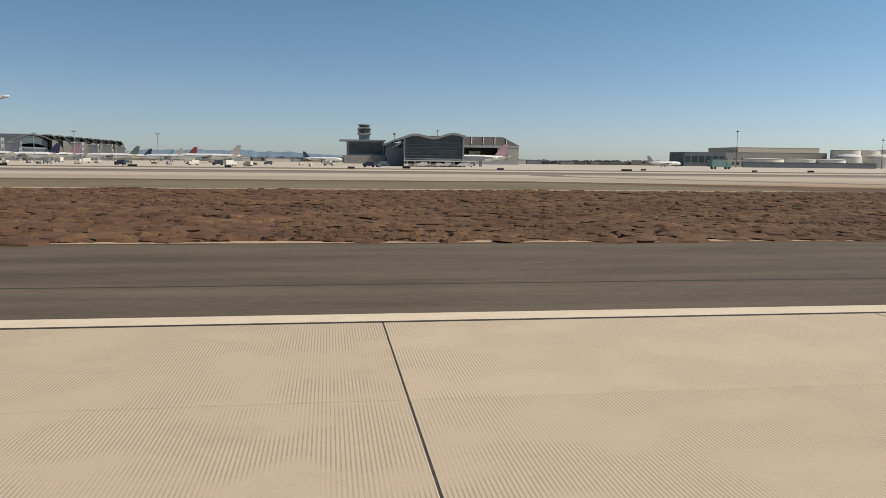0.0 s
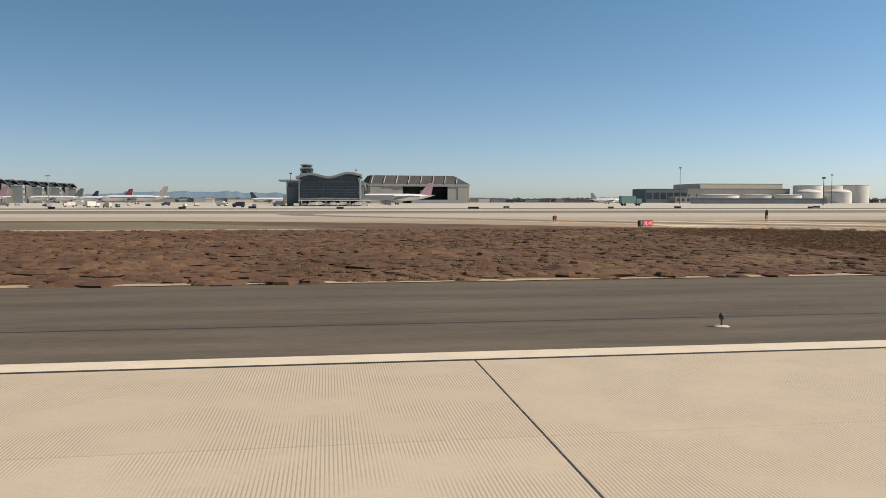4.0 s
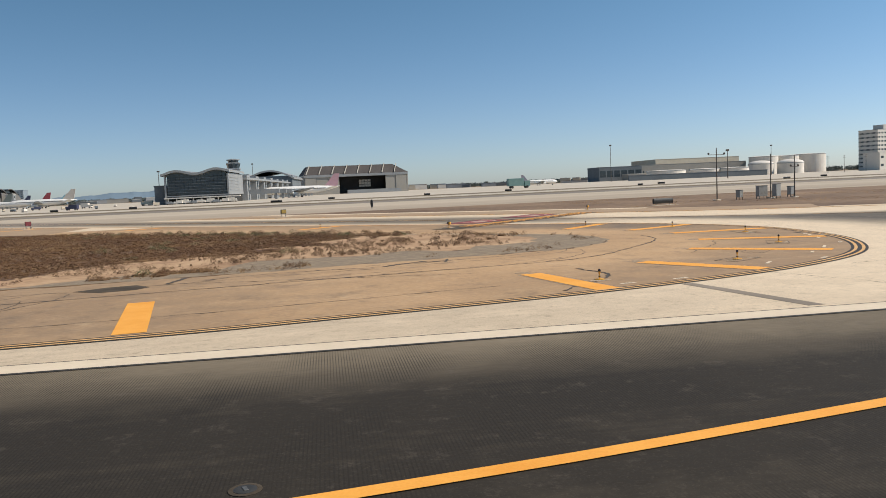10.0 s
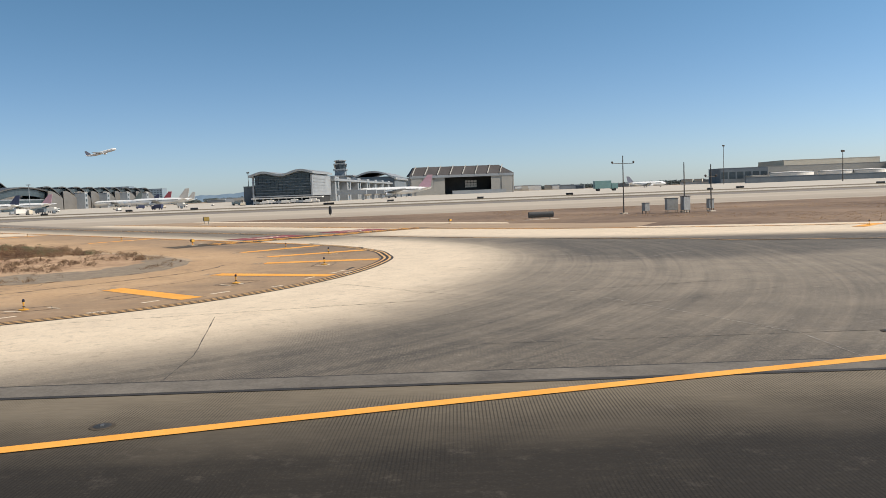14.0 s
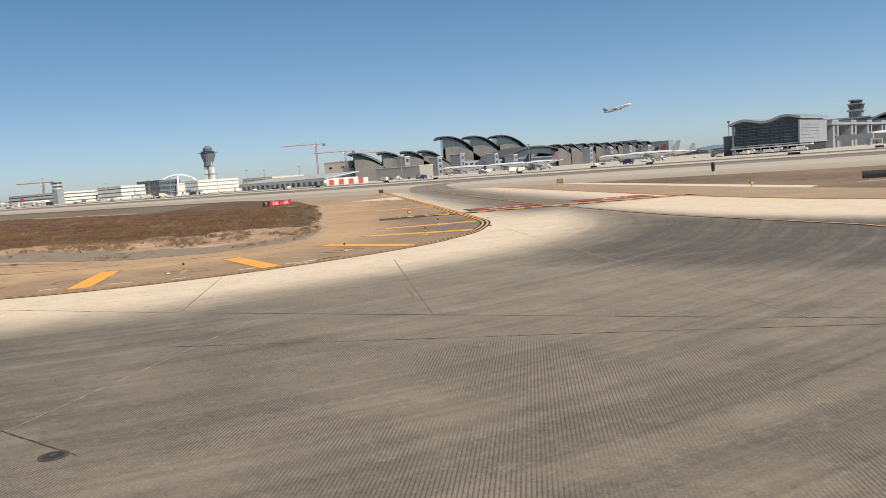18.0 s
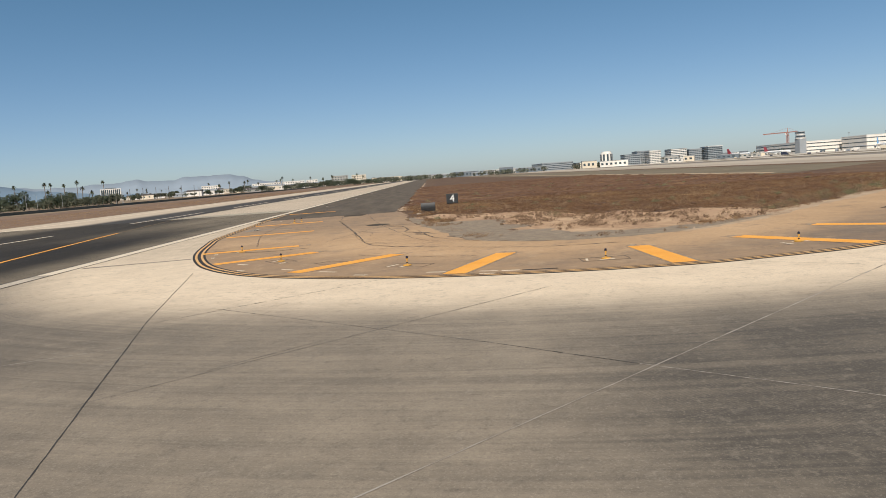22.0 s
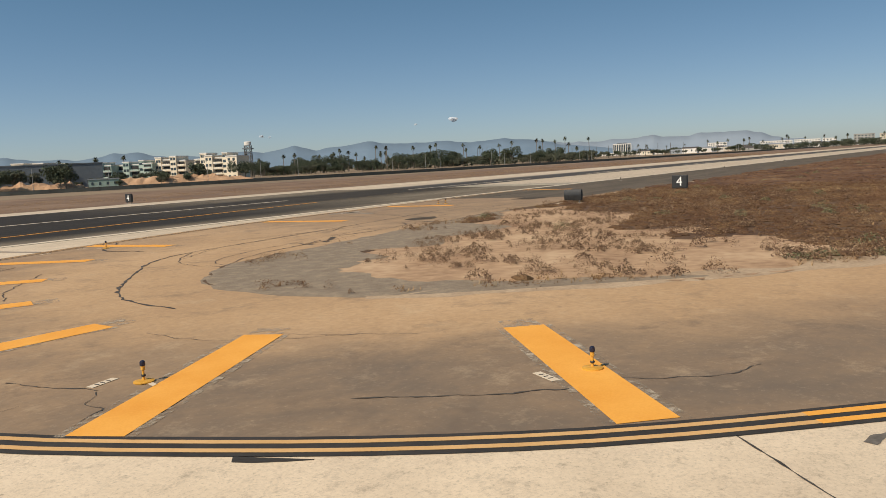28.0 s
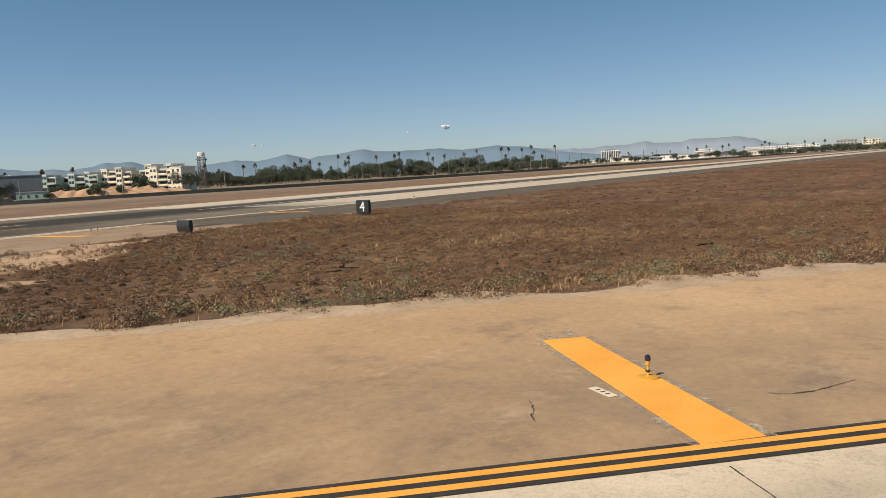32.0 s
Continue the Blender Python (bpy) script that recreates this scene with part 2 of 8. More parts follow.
M_TAXI = mat("taxiway_concrete", (0.48, 0.385, 0.275), (0.60, 0.49, 0.355), 0.5, 0.9, bump=0.2, fine=22)
M_SAND = mat("pale_sandy_soil", (0.33, 0.23, 0.14), (0.52, 0.385, 0.25), 0.6, 1.0, bump=0.6, fine=14)
M_GRAVEL = mat("grey_gravel", (0.22, 0.16, 0.105), (0.36, 0.275, 0.18), 1.6, 1.0, bump=1.0, fine=24, c=(0.25, 0.195, 0.135))
M_FIELD = mat("dry_grass_ground", (0.078, 0.038, 0.017), (0.18, 0.108, 0.05), 0.10, 1.0, bump=0.6, fine=18, c=(0.112, 0.06, 0.027))
M_FAR = mat("far_field", (0.16, 0.11, 0.065), (0.30, 0.22, 0.13), 0.02, 1.0, fine=10)
M_GREEN = mat("olive_grass", (0.125, 0.098, 0.056), (0.215, 0.168, 0.10), 0.03, 1.0, fine=12)
M_APRON = mat("apron_concrete", (0.45, 0.40, 0.32), (0.56, 0.49, 0.40), 0.02, 0.9, fine=20, stretch=(0.3, 1, 1))
M_GREYPAVE = mat("grey_pavement", (0.17, 0.145, 0.12), (0.25, 0.21, 0.17), 0.04, 0.9, fine=20, stretch=(0.2, 1, 1))
M_WHITE = mat("white_paint", (0.64, 0.53, 0.385), (0.76, 0.64, 0.475), 0.8, 0.7, fine=20)
M_WORNWHITE = mat("worn_white_paint", (0.10, 0.084, 0.065), (0.21, 0.18, 0.14), 0.8, 0.8, fine=20)
M_YELLOW = mat("yellow_paint", (0.80, 0.33, 0.035), (0.90, 0.43, 0.07), 0.8, 0.75, bump=0.1, fine=30)
M_PALEYELLOW = mat("faded_yellow_paint", (0.60, 0.34, 0.12), (0.72, 0.44, 0.19), 0.8, 0.75, fine=30)
M_BLACKP = mat("black_paint", (0.02, 0.017, 0.014), (0.05, 0.042, 0.034), 1.5, 0.8, fine=20)
M_REDP = mat("red_paint", (0.24, 0.045, 0.045), (0.34, 0.085, 0.075), 1.0, 0.7)
M_PATCH = mat("dark_asphalt_patch", (0.055, 0.043, 0.031), (0.11, 0.088, 0.064), 0.8, 0.95, fine=15)
M_PATCH.node_tree.nodes["Principled BSDF"].inputs["Specular IOR Level"].default_value = 0.2
M_CRACK = mat("crack_sealant", (0.04, 0.033, 0.027), (0.11, 0.09, 0.07), 3, 0.8)


# ---- mesh helpers ----
def mesh_of(name, verts, faces, material, smooth=False):
    me = bpy.data.meshes.new(name)
    me.from_pydata([tuple(v) for v in verts], [], faces)
    me.materials.append(material)
    if smooth:
        me.polygons.foreach_set("use_smooth", [True] * len(me.polygons))
    me.update()
    return me


def part(name, bm, material, parent=None, label=""):
    """Links a bmesh as one mesh object under a thing or a part."""
    me = bpy.data.meshes.new(name)
    bmesh.ops.recalc_face_normals(bm, faces=bm.faces)
    bm.to_mesh(me)
    bm.free()
    me.materials.append(material)
    ob = new(name, me)
    if parent:
        ob.parent = parent
    if label:
        ob["label"] = label
    return ob


def thing(name, label, category, at=(0, 0, 0), rz=0.0, group="", kind=""):
    ob = new(name)
    ob.matrix_world = pose(*at, 0, 0, rz)
    return tagged(ob, label, category, group, kind)


def add_box(bm, x0, x1, y0, y1, z0, z1, bevel=0.0):
    vs = [bm.verts.new((x, y, z)) for x in (x0, x1) for y in (y0, y1) for z in (z0, z1)]
    fs = [bm.faces.new([vs[i] for i in f]) for f in ((0, 1, 3, 2), (4, 6, 7, 5), (0, 4, 5, 1), (2, 3, 7, 6), (0, 2, 6, 4), (1, 5, 7, 3))]
    if bevel:
        es = list({e for f in fs for e in f.edges})
        bmesh.ops.bevel(bm, geom=es, offset=bevel, segments=2, affect='EDGES', profile=0.5)
    return bm


def box(x0, x1, y0, y1, z0, z1, bevel=0.0):
    return add_box(bmesh.new(), x0, x1, y0, y1, z0, z1, bevel)


def add_tube(bm, p, q, r0, r1=None, n=10, cap=True):
    r1 = r0 if r1 is None else r1
    p, q = Vector(p), Vector(q)
    a = (q - p).normalized()
    s = a.orthogonal().normalized()
    t = a.cross(s)
    rings = []
    for c, r in ((p, r0), (q, r1)):
        rings.append([bm.verts.new(c + (s * math.cos(2 * math.pi * i / n) + t * math.sin(2 * math.pi * i / n)) * r) for i in range(n)])
    for i in range(n):
        j = (i + 1) % n
        bm.faces.new((rings[0][i], rings[0][j], rings[1][j], rings[1][i]))
    if cap:
        bm.faces.new(rings[0][::-1])
        bm.faces.new(rings[1])
    return bm


def tube(p, q, r0, r1=None, n=10):
    return add_tube(bmesh.new(), p, q, r0, r1, n)


def lathe(profile, n=16):
    """A turned body from (radius, z) pairs."""
    bm = bmesh.new()
    rings = [[bm.verts.new((r * math.cos(2 * math.pi * i / n), r * math.sin(2 * math.pi * i / n), z)) for i in range(n)] for r, z in profile]
    for a, b in zip(rings, rings[1:]):
        for i in range(n):
            j = (i + 1) % n
            bm.faces.new((a[i], a[j], b[j], b[i]))
    bm.faces.new(rings[0][::-1])
    bm.faces.new(rings[-1])
    return bm


def prism(pts, z0, z1):
    bm = bmesh.new()
    lo = [bm.verts.new((x, y, z0)) for x, y in pts]
    hi = [bm.verts.new((x, y, z1)) for x, y in pts]
    bm.faces.new(hi)
    n = len(pts)
    for i in range(n):
        j = (i + 1) % n
        bm.faces.new((lo[i], lo[j], hi[j], hi[i]))
    bmesh.ops.triangulate(bm, faces=[f for f in bm.faces if len(f.verts) > 4])
    return bm


def sheet(name, pts, z, material, label, category="pavement", parent=None):
    ob = part(name, prism(pts, z - 0.05, z), material, parent)
    if parent is None:
        tagged(ob, label, category, kind="structure")
    return ob


def smooth_line(pts, step=1.0):
    """Catmull-Rom through the points."""
    p = [np.array(v, float) for v in pts]
    p = [2 * p[0] - p[1]] + p + [2 * p[-1] - p[-2]]
    out = []
    for i in range(1, len(p) - 2):
        d = np.linalg.norm(p[i + 1] - p[i])
        for k in range(max(1, int(d / step))):
            t = k / max(1, int(d / step))
            out.append(0.5 * (2 * p[i] + (p[i + 1] - p[i - 1]) * t + (2 * p[i - 1] - 5 * p[i] + 4 * p[i + 1] - p[i + 2]) * t * t + (3 * p[i] - p[i - 1] - 3 * p[i + 1] + p[i + 2]) * t ** 3))
    out.append(p[-2])
    return np.array(out)


def normals_of(line):
    d = np.gradient(line, axis=0)
    d /= np.linalg.norm(d, axis=1)[:, None]
    return np.stack([d[:, 1], -d[:, 0]], 1)      # to the right of the way


def ribbon(line, o0, o1, z, keep=None):
    """A flat strip between two offsets to the right of a line."""
    n = normals_of(line)
    a, b = line + n * o0, line + n * o1
    bm = bmesh.new()
    va = [bm.verts.new((*v, z)) for v in a]
    vb = [bm.verts.new((*v, z)) for v in b]
    for i in range(len(line) - 1):
        if keep is None or keep(i):
            bm.faces.new((va[i], vb[i], vb[i + 1], va[i + 1]))
    for v in [v for v in bm.verts if not v.link_faces]:
        bm.verts.remove(v)
    return bm


def dist_to(line, x, y):
    """Distance of grid points to a polyline, and how far along it."""
    best = np.full(x.shape, 1e9)
    along = np.zeros(x.shape)
    s = 0.0
    for p, q in zip(line, line[1:]):
        d = q - p
        l2 = d @ d
        t = np.clip(((x - p[0]) * d[0] + (y - p[1]) * d[1]) / l2, 0, 1)
        e = np.hypot(x - p[0] - t * d[0], y - p[1] - t * d[1])
        m = e < best
        best[m], along[m] = e[m], (s + t * math.sqrt(l2))[m]
        s += math.sqrt(l2)
    return best, along


def smoothstep(a, b, v):
    t = np.clip((v - a) / (b - a), 0, 1)
    return t * t * (3 - 2 * t)


def inside(poly, x, y):
    c = np.zeros(x.shape, bool)
    for i in range(len(poly)):
        (xa, ya), (xb, yb) = poly[i], poly[i - 1]
        m = (ya > y) != (yb > y)
        with np.errstate(divide='ignore', invalid='ignore'):
            c ^= m & (x < (xb - xa) * (y - ya) / (yb - ya) + xa)
    return c


# ---- the ground and the pavements ----
R2 = math.sqrt(0.5)


def nu(n, u):
    """The exit taxiway's own axes: n across it, u along it, away from the runway."""
    return ((n - u) * R2, (n + u) * R2)


EDGE = smooth_line([(107.4, 28.2), (123.9, 28.9), (130.3, 29.4), (149.2, 30.6), (156.3, 31.7), (164.2, 33.3), (170.0, 35.0), (174.6, 36.9), (178.6, 39.5), (181.4, 42.7), (183.7, 47.0),
                    (185.1, 52.0), (185.7, 57.2), (185.3, 60.3), (184.5, 63.8), (182.9, 67.2), (181.2, 70.1), (179.3, 72.6), (175.7, 76.35), (172.2, 79.85), (166.4, 85.7), (161.0, 91.1), (156.3, 95.8), (151.0, 101.1), (145.0, 107.1), (133.0, 119.1), (120.0, 132.1), (84.0, 168.2)])
RUN0, RUN1 = -18.4, 27.3           # the runway's two edges
ground = part("ground", prism([(-4800, -4800), (4800, -4800), (4800, 4800), (-4800, 4800)], -0.5, 0.0), M_FAR)
tagged(ground, "dry brown open airfield ground with sparse grass", "ground", kind="structure")

# the runway: concrete up to x = 93.1, asphalt beyond
rwy_c = sheet("runway_concrete", [(-1800, RUN0), (-60, RUN0), (93.1, RUN0), (93.1, RUN1), (-1800, RUN1)], 0.010, M_JOINT, "beige grooved concrete runway with dark joints", "runway")


def grid_sheet(name, xs, ys, z, material, wear, along, label, category, mask=None, snap=None, groove=None):
    X, Y = np.meshgrid(xs, ys, indexing="ij")
    nx, ny = X.shape
    verts = np.stack([X.ravel(), Y.ravel(), np.full(X.size, z)], 1)
    idx = np.arange(X.size).reshape(nx, ny)
    faces = np.stack([idx[:-1, :-1].ravel(), idx[1:, :-1].ravel(), idx[1:, 1:].ravel(), idx[:-1, 1:].ravel()], 1)
    if mask is not None:
        m = mask(X, Y).ravel()
        faces = faces[m[faces].any(axis=1)]
        if snap is not None:
            # corners past the outline are drawn in onto it
            for i in np.unique(faces):
                if not m[i]:
                    d = np.hypot(snap[:, 0] - verts[i, 0], snap[:, 1] - verts[i, 1])
                    k = int(d.argmin())
                    if d[k] < 1.6:
                        verts[i, :2] = snap[k]
    me = mesh_of(name, verts, faces.tolist(), material)
    a = me.attributes.new("wear", 'FLOAT', 'POINT')
    a.data.foreach_set("value", wear(X, Y).ravel().astype(np.float32))
    v = me.attributes.new("along", 'FLOAT_VECTOR', 'POINT')
    v.data.foreach_set("vector", along(X, Y).reshape(-1, 3).ravel().astype(np.float32))
    if groove is not None:
        gv = me.attributes.new("groove", 'FLOAT', 'POINT')
        gv.data.foreach_set("value", groove(X, Y).ravel().astype(np.float32))
    ob = new(name, me)
    return tagged(ob, label, category, kind="structure")


def rwy_along(X, Y):
    return np.stack([X * 0.02, Y * 0.6, np.zeros_like(X)], -1)


M_RWYC_FAR = add_wear(mat("rubbered_concrete", (0.50, 0.40, 0.285), (0.575, 0.465, 0.335), 0.1, 0.9, fine=20), (0.028, 0.025, 0.022), streak=0.2)
mid = 3.0
grid_sheet("runway_centre", np.concatenate([np.linspace(-1800, -200, 30), np.linspace(-180, 93, 60)]), np.linspace(RUN0, 13.95, 20), 0.016, M_RWYC_FAR,
           lambda X, Y: 0.95 * smoothstep(11, 5.5, np.abs(Y - mid + 2.0)), rwy_along, "beige concrete runway blackened by tyre rubber along its middle", "runway")
M_ASPH = add_grooves(add_wear(mat("runway_asphalt_grooved", (0.165, 0.134, 0.093), (0.245, 0.20, 0.140), 0.35, 0.85, bump=0.25, fine=25, stretch=(0.3, 1, 1)), (0.032, 0.0265, 0.020), streak=0.24, mottle=0.2), 0, 0.0625, 0.62, 0.25, ink=(0.015, 0.013, 0.011))
M_ASPH.node_tree.nodes["Principled BSDF"].inputs["Specular IOR Level"].default_value = 0.2
grid_sheet("runway_asphalt", np.concatenate([np.linspace(93.1, 240, 60), np.linspace(250, 1500, 30)]), np.linspace(RUN0, RUN1, 40), 0.014, M_ASPH,
           lambda X, Y: np.maximum(0.9 * smoothstep(14, 6, np.abs(Y - mid)), (0.25 + 0.75 * smoothstep(112, 150, X)) * smoothstep(26.8, 22, Y) * smoothstep(108, 132, X)), rwy_along, "dark grooved asphalt runway with rubber streaks", "runway")

# shoulders of the runway
sheet("shoulder_south", [(-1800, 27.75), (123.15, 27.75), (122.75, 43.8), (109, 43.8), (100, 44.5), (60, 44.3), (-1800, 44.3)], 0.022, M_SHOULDER, "grey asphalt shoulder beside the runway", "shoulder")
sheet("shoulder_north", [(-1800, -26.0), (1500, -26.0), (1500, RUN0), (-1800, RUN0)], 0.010, M_TAXI, "pale concrete shoulder along the runway", "shoulder")

# the wide paved fan of the exit; its bare edges stay pale and tyres have darkened the rest
FARDARK = smooth_line([(600, 50), (400, 54), (300, 58), (240, 62), (213, 66.5), (197, 72.0), (180, 85.5), (155, 105), (117, 141), (60, 200)], 3)

LEAD2 = smooth_line([(300, 47), (240, 52), (210.6, 60.8), (205.7, 64.5), (193, 73.5), (181, 84), (170, 94.0), (124.7, 140), (96, 172), (70, 205), (62, 225), (70, 250)], 2.0)


def fan_wear(X, Y):
    a, _ = dist_to(EDGE, X, Y)
    b, _ = dist_to(FARDARK, X, Y)
    n = (X + Y) * R2
    leg = smoothstep(-66, -58, (Y - X) * R2)
    wide = 1.0 * smoothstep(46, 34, Y)
    w_in = smoothstep(4.2 + wide, 9.6 + 2.2 * wide, a) * (1 - leg) + leg * smoothstep(4.5, 8.5, a) * 0.8
    i = np.searchsorted(-FARDARK[:, 0], -X)
    yb = np.interp(X, FARDARK[::-1, 0], FARDARK[::-1, 1])
    w_out = smoothstep(2.5, -2.5, Y - yb)
    near = 1 - 0.75 * smoothstep(165, 150, X) * smoothstep(34, 28, Y)
    pale = 1 - 0.06 * smoothstep(38, 52, Y) * smoothstep(176, 184, X)
    c, _ = dist_to(LEAD2, X, Y)
    track = 0.85 * smoothstep(9.5, 2.5, c) * smoothstep(186, 176, X)
    # most rubber lies where the turning aircraft cross; the middle of the fan is worn paler
    heavy = 0.97 * smoothstep(21, 9, np.hypot((X - 204) * 0.75, Y - 62)) * smoothstep(5.5, 11, a)
    light = smoothstep(26, 10, np.hypot(X - 207, Y - 46))
    w = np.clip(w_in * w_out * near * pale * (1 - 0.75 * smoothstep(-62, -50, (Y - X) * R2)), 0, 1) * (0.925 - 0.12 * light + 0.04 * smoothstep(200, 212, X))
    strip_ = 0.24 * smoothstep(178, 158, X) * smoothstep(40, 33, Y)
    return np.maximum(np.maximum(np.maximum(w, track), strip_), np.clip(heavy * w_out, 0, 1))


def fan_along(X, Y):
    a, s = dist_to(EDGE, X, Y)
    return np.stack([s * 0.05, a * 1.9, np.zeros_like(X)], -1)


M_FAN = add_grooves(add_wear(mat("worn_taxiway_concrete", (0.67, 0.535, 0.375), (0.79, 0.64, 0.455), 0.6, 0.9, bump=0.25, fine=22), (0.082, 0.069, 0.053), streak=0.20, warp=1.0, mottle=0.22, mscale=0.55), 31, 0.0625, 0.6, 0.25, True, (0.035, 0.03, 0.025))
add_flecks(M_FAN, (0.42, 0.35, 0.265), 1.1, 0.54, 0.74, 0.45)
add_flecks(M_FAN, (0.05, 0.042, 0.034), 0.9, 0.57, 0.75, 0.5)
add_flecks(M_ASPH, (0.18, 0.15, 0.12), 1.4, 0.56, 0.76, 0.45)
add_flecks(M_ASPH, (0.16, 0.132, 0.10), 9.0, 0.56, 0.8, 0.4)
add_flecks(M_FAN, (0.45, 0.38, 0.29), 7.0, 0.55, 0.8, 0.5)
add_flecks(M_FAN, (0.06, 0.05, 0.04), 6.0, 0.56, 0.8, 0.45)
add_flecks(M_FAN, (0.05, 0.042, 0.034), 20.0, 0.52, 0.66, 0.36)
add_flecks(M_FAN, (0.50, 0.42, 0.32), 23.0, 0.53, 0.68, 0.36)
add_flecks(M_FAN, (0.05, 0.042, 0.034), 2.6, 0.54, 0.70, 0.45)
add_flecks(M_FAN, (0.40, 0.335, 0.25), 3.1, 0.55, 0.72, 0.40)
add_flecks(M_ASPH, (0.18, 0.152, 0.118), 24.0, 0.54, 0.72, 0.3)
grid_sheet("taxiway", np.concatenate([np.arange(-80, 106, 6.0), np.arange(106, 232, 1.4), np.arange(234, 620, 12.0)]), np.concatenate([np.arange(27.75, 100, 1.4), np.arange(100, 196, 4.0)]), 0.010, M_FAN, fan_wear, fan_along,
           "pale concrete exit taxiway with dark curved tyre marks", "taxiway", lambda X, Y: (X > 104) | (X + Y > 235), None,
           lambda X, Y: np.maximum(inside([(184, 27), (186, 35.0), (192, 37.2), (200.7, 38.6), (207.5, 42.2), (260, 60), (260, 27)], X, Y), 0.4 * inside([(198, 51), (201, 50), (206, 55), (203, 58)], X, Y)))

# tan shoulder inside the curve, and the grass island
inner = [tuple(p) for p in EDGE[::2]]
tan_pts = [(121.5, 28.3)] + [p for p in inner if not (p[0] < 121.9 and p[1] < 40)] + [(60, 167), (60, 150), (115, 106), (121.3, 60)]


def tan_wear(X, Y):
    """Greyer worn asphalt beside the edge line, sand blown over the rest."""
    a, s = dist_to(EDGE, X, Y)
    late = smoothstep(150, 176, X + np.maximum(0, Y - 45) * 0.9)
    return np.maximum(late * smoothstep(9.0, 3.5, a) * (0.42 + 0.40 * smoothstep(58, 67, Y) - 0.42 * smoothstep(74, 84, Y)), 0.52 * smoothstep(166, 142, X) * smoothstep(60, 48, Y))


M_TANW = add_wear(mat("tan_shoulder", (0.39, 0.245, 0.13), (0.55, 0.36, 0.195), 0.10, 0.9, bump=0.3, fine=45, c=(0.47, 0.30, 0.155)), (0.165, 0.123, 0.086), streak=0.4, warp=1.5, mottle=0.42, mscale=0.5)
add_flecks(M_TANW, (0.60, 0.45, 0.28), 0.7, 0.54, 0.72, 0.45)
add_flecks(M_TANW, (0.15, 0.105, 0.07), 0.45, 0.53, 0.68, 0.62)
add_flecks(M_TANW, (0.20, 0.14, 0.09), 8.0, 0.5, 0.75, 0.45)
add_flecks(M_TANW, (0.62, 0.47, 0.30), 7.0, 0.55, 0.8, 0.4)
EDGE_FINE = np.concatenate([np.linspace(p, q, 8)[:-1] for p, q in zip(EDGE, EDGE[1:])])
tx, ty = np.arange(121.2, 188, 0.7), np.arange(28.0, 118, 0.7)
grid_sheet("tan_shoulder", tx, ty, 0.018, M_TANW, tan_wear, lambda X, Y: np.stack([X * 0.25, Y * 0.25, np.zeros_like(X)], -1), "tan weathered asphalt shoulder inside the taxiway curve", "shoulder",
           lambda X, Y: inside(tan_pts, X, Y), EDGE_FINE)
sheet("tan_shoulder_far", [(121.2, 118), (121.2, 130)] + [p for p in inner if p[0] < 121 and p[1] > 100] + [(60, 167), (60, 150), (108, 112), (121.2, 108)], 0.0185, M_TAN, "tan shoulder along the far taxiway", "shoulder")
GRASS_EDGE = [(-1800, 44.4), (60, 44.4), (100, 44.6), (109, 44.0), (121.4, 43.9), (124, 44.6), (131, 45.4), (139, 45.6), (148, 46.6), (158, 48.6), (167.7, 50.0), (171.4, 52.4), (172.9, 55.2), (173.2, 58.4), (172.5, 61.2), (170.8, 63.7), (168.5, 66.3), (166.1, 68.9),
              (162.8, 71.6), (159.2, 75.1), (154.3, 80.2), (150.1, 84.2), (146, 88.2), (140, 93.6), (128.5, 104.5), (112, 117.5), (84, 138), (40, 160)]
gl = smooth_line(GRASS_EDGE[1:], 1.0)
rr = random.Random(4)
gl_r = [(x + rr.uniform(-0.25, 0.25), y + rr.uniform(-0.25, 0.25)) for x, y in gl]
sheet("grass_island", [(-1800, 44.4)] + gl_r + [(-200, 160), (-1800, 160)], 0.030, M_FIELD, "island of dry reddish brown grass and weeds", "grass")


def value_noise(x, y, s, seed):
    g = np.random.default_rng(seed).random((256, 256))
    u, v = x / s, y / s
    i, j = np.floor(u).astype(int), np.floor(v).astype(int)
    f, h = u - i, v - j
    f, h = f * f * (3 - 2 * f), h * h * (3 - 2 * h)
    i, j, i1, j1 = i % 256, j % 256, (i + 1) % 256, (j + 1) % 256
    return g[i, j] * (1 - f) * (1 - h) + g[i1, j] * f * (1 - h) + g[i, j1] * (1 - f) * h + g[i1, j1] * f * h


# bare ground at the island's tip
def ragged(line, o0, o1, z, seed, amp=0.8, fade=0):
    """A strip along a line with uneven edges; fade: over how many of its last points it narrows to nothing."""
    rnd = random.Random(seed)
    n = normals_of(line)
    k = [1.0 if not fade else min(1.0, (len(line) - 1 - i) / fade, (i + 1) / fade) for i in range(len(line))]
    a = np.array([p + q * (o0 * w + 0.45 * w * noise.noise((p[0] * 0.8, p[1] * 0.8, seed + 5)) + rnd.uniform(-0.09, 0.09)) for p, q, w in zip(line, n, k)])
    mid = line + n * (o0 * 0.4 - 0.03)
    b = np.array([p + q * (o1 * w + amp * w * noise.noise((p[0] * 0.35, p[1] * 0.35, seed)) * 2 + rnd.uniform(-0.2, 0.2)) for p, q, w in zip(line, n, k)])
    bm = bmesh.new()
    va = [bm.verts.new((*v, 0.0205 if o0 > 0.3 else z)) for v in a]
    vm = [bm.verts.new((*v, z - 0.003)) for v in mid]
    vb = [bm.verts.new((*v, z)) for v in b]
    for i in range(len(line) - 1):
        bm.faces.new((va[i], va[i + 1], vm[i + 1], vm[i]))
        bm.faces.new((vm[i], vm[i + 1], vb[i + 1], vb[i]))
    return bm


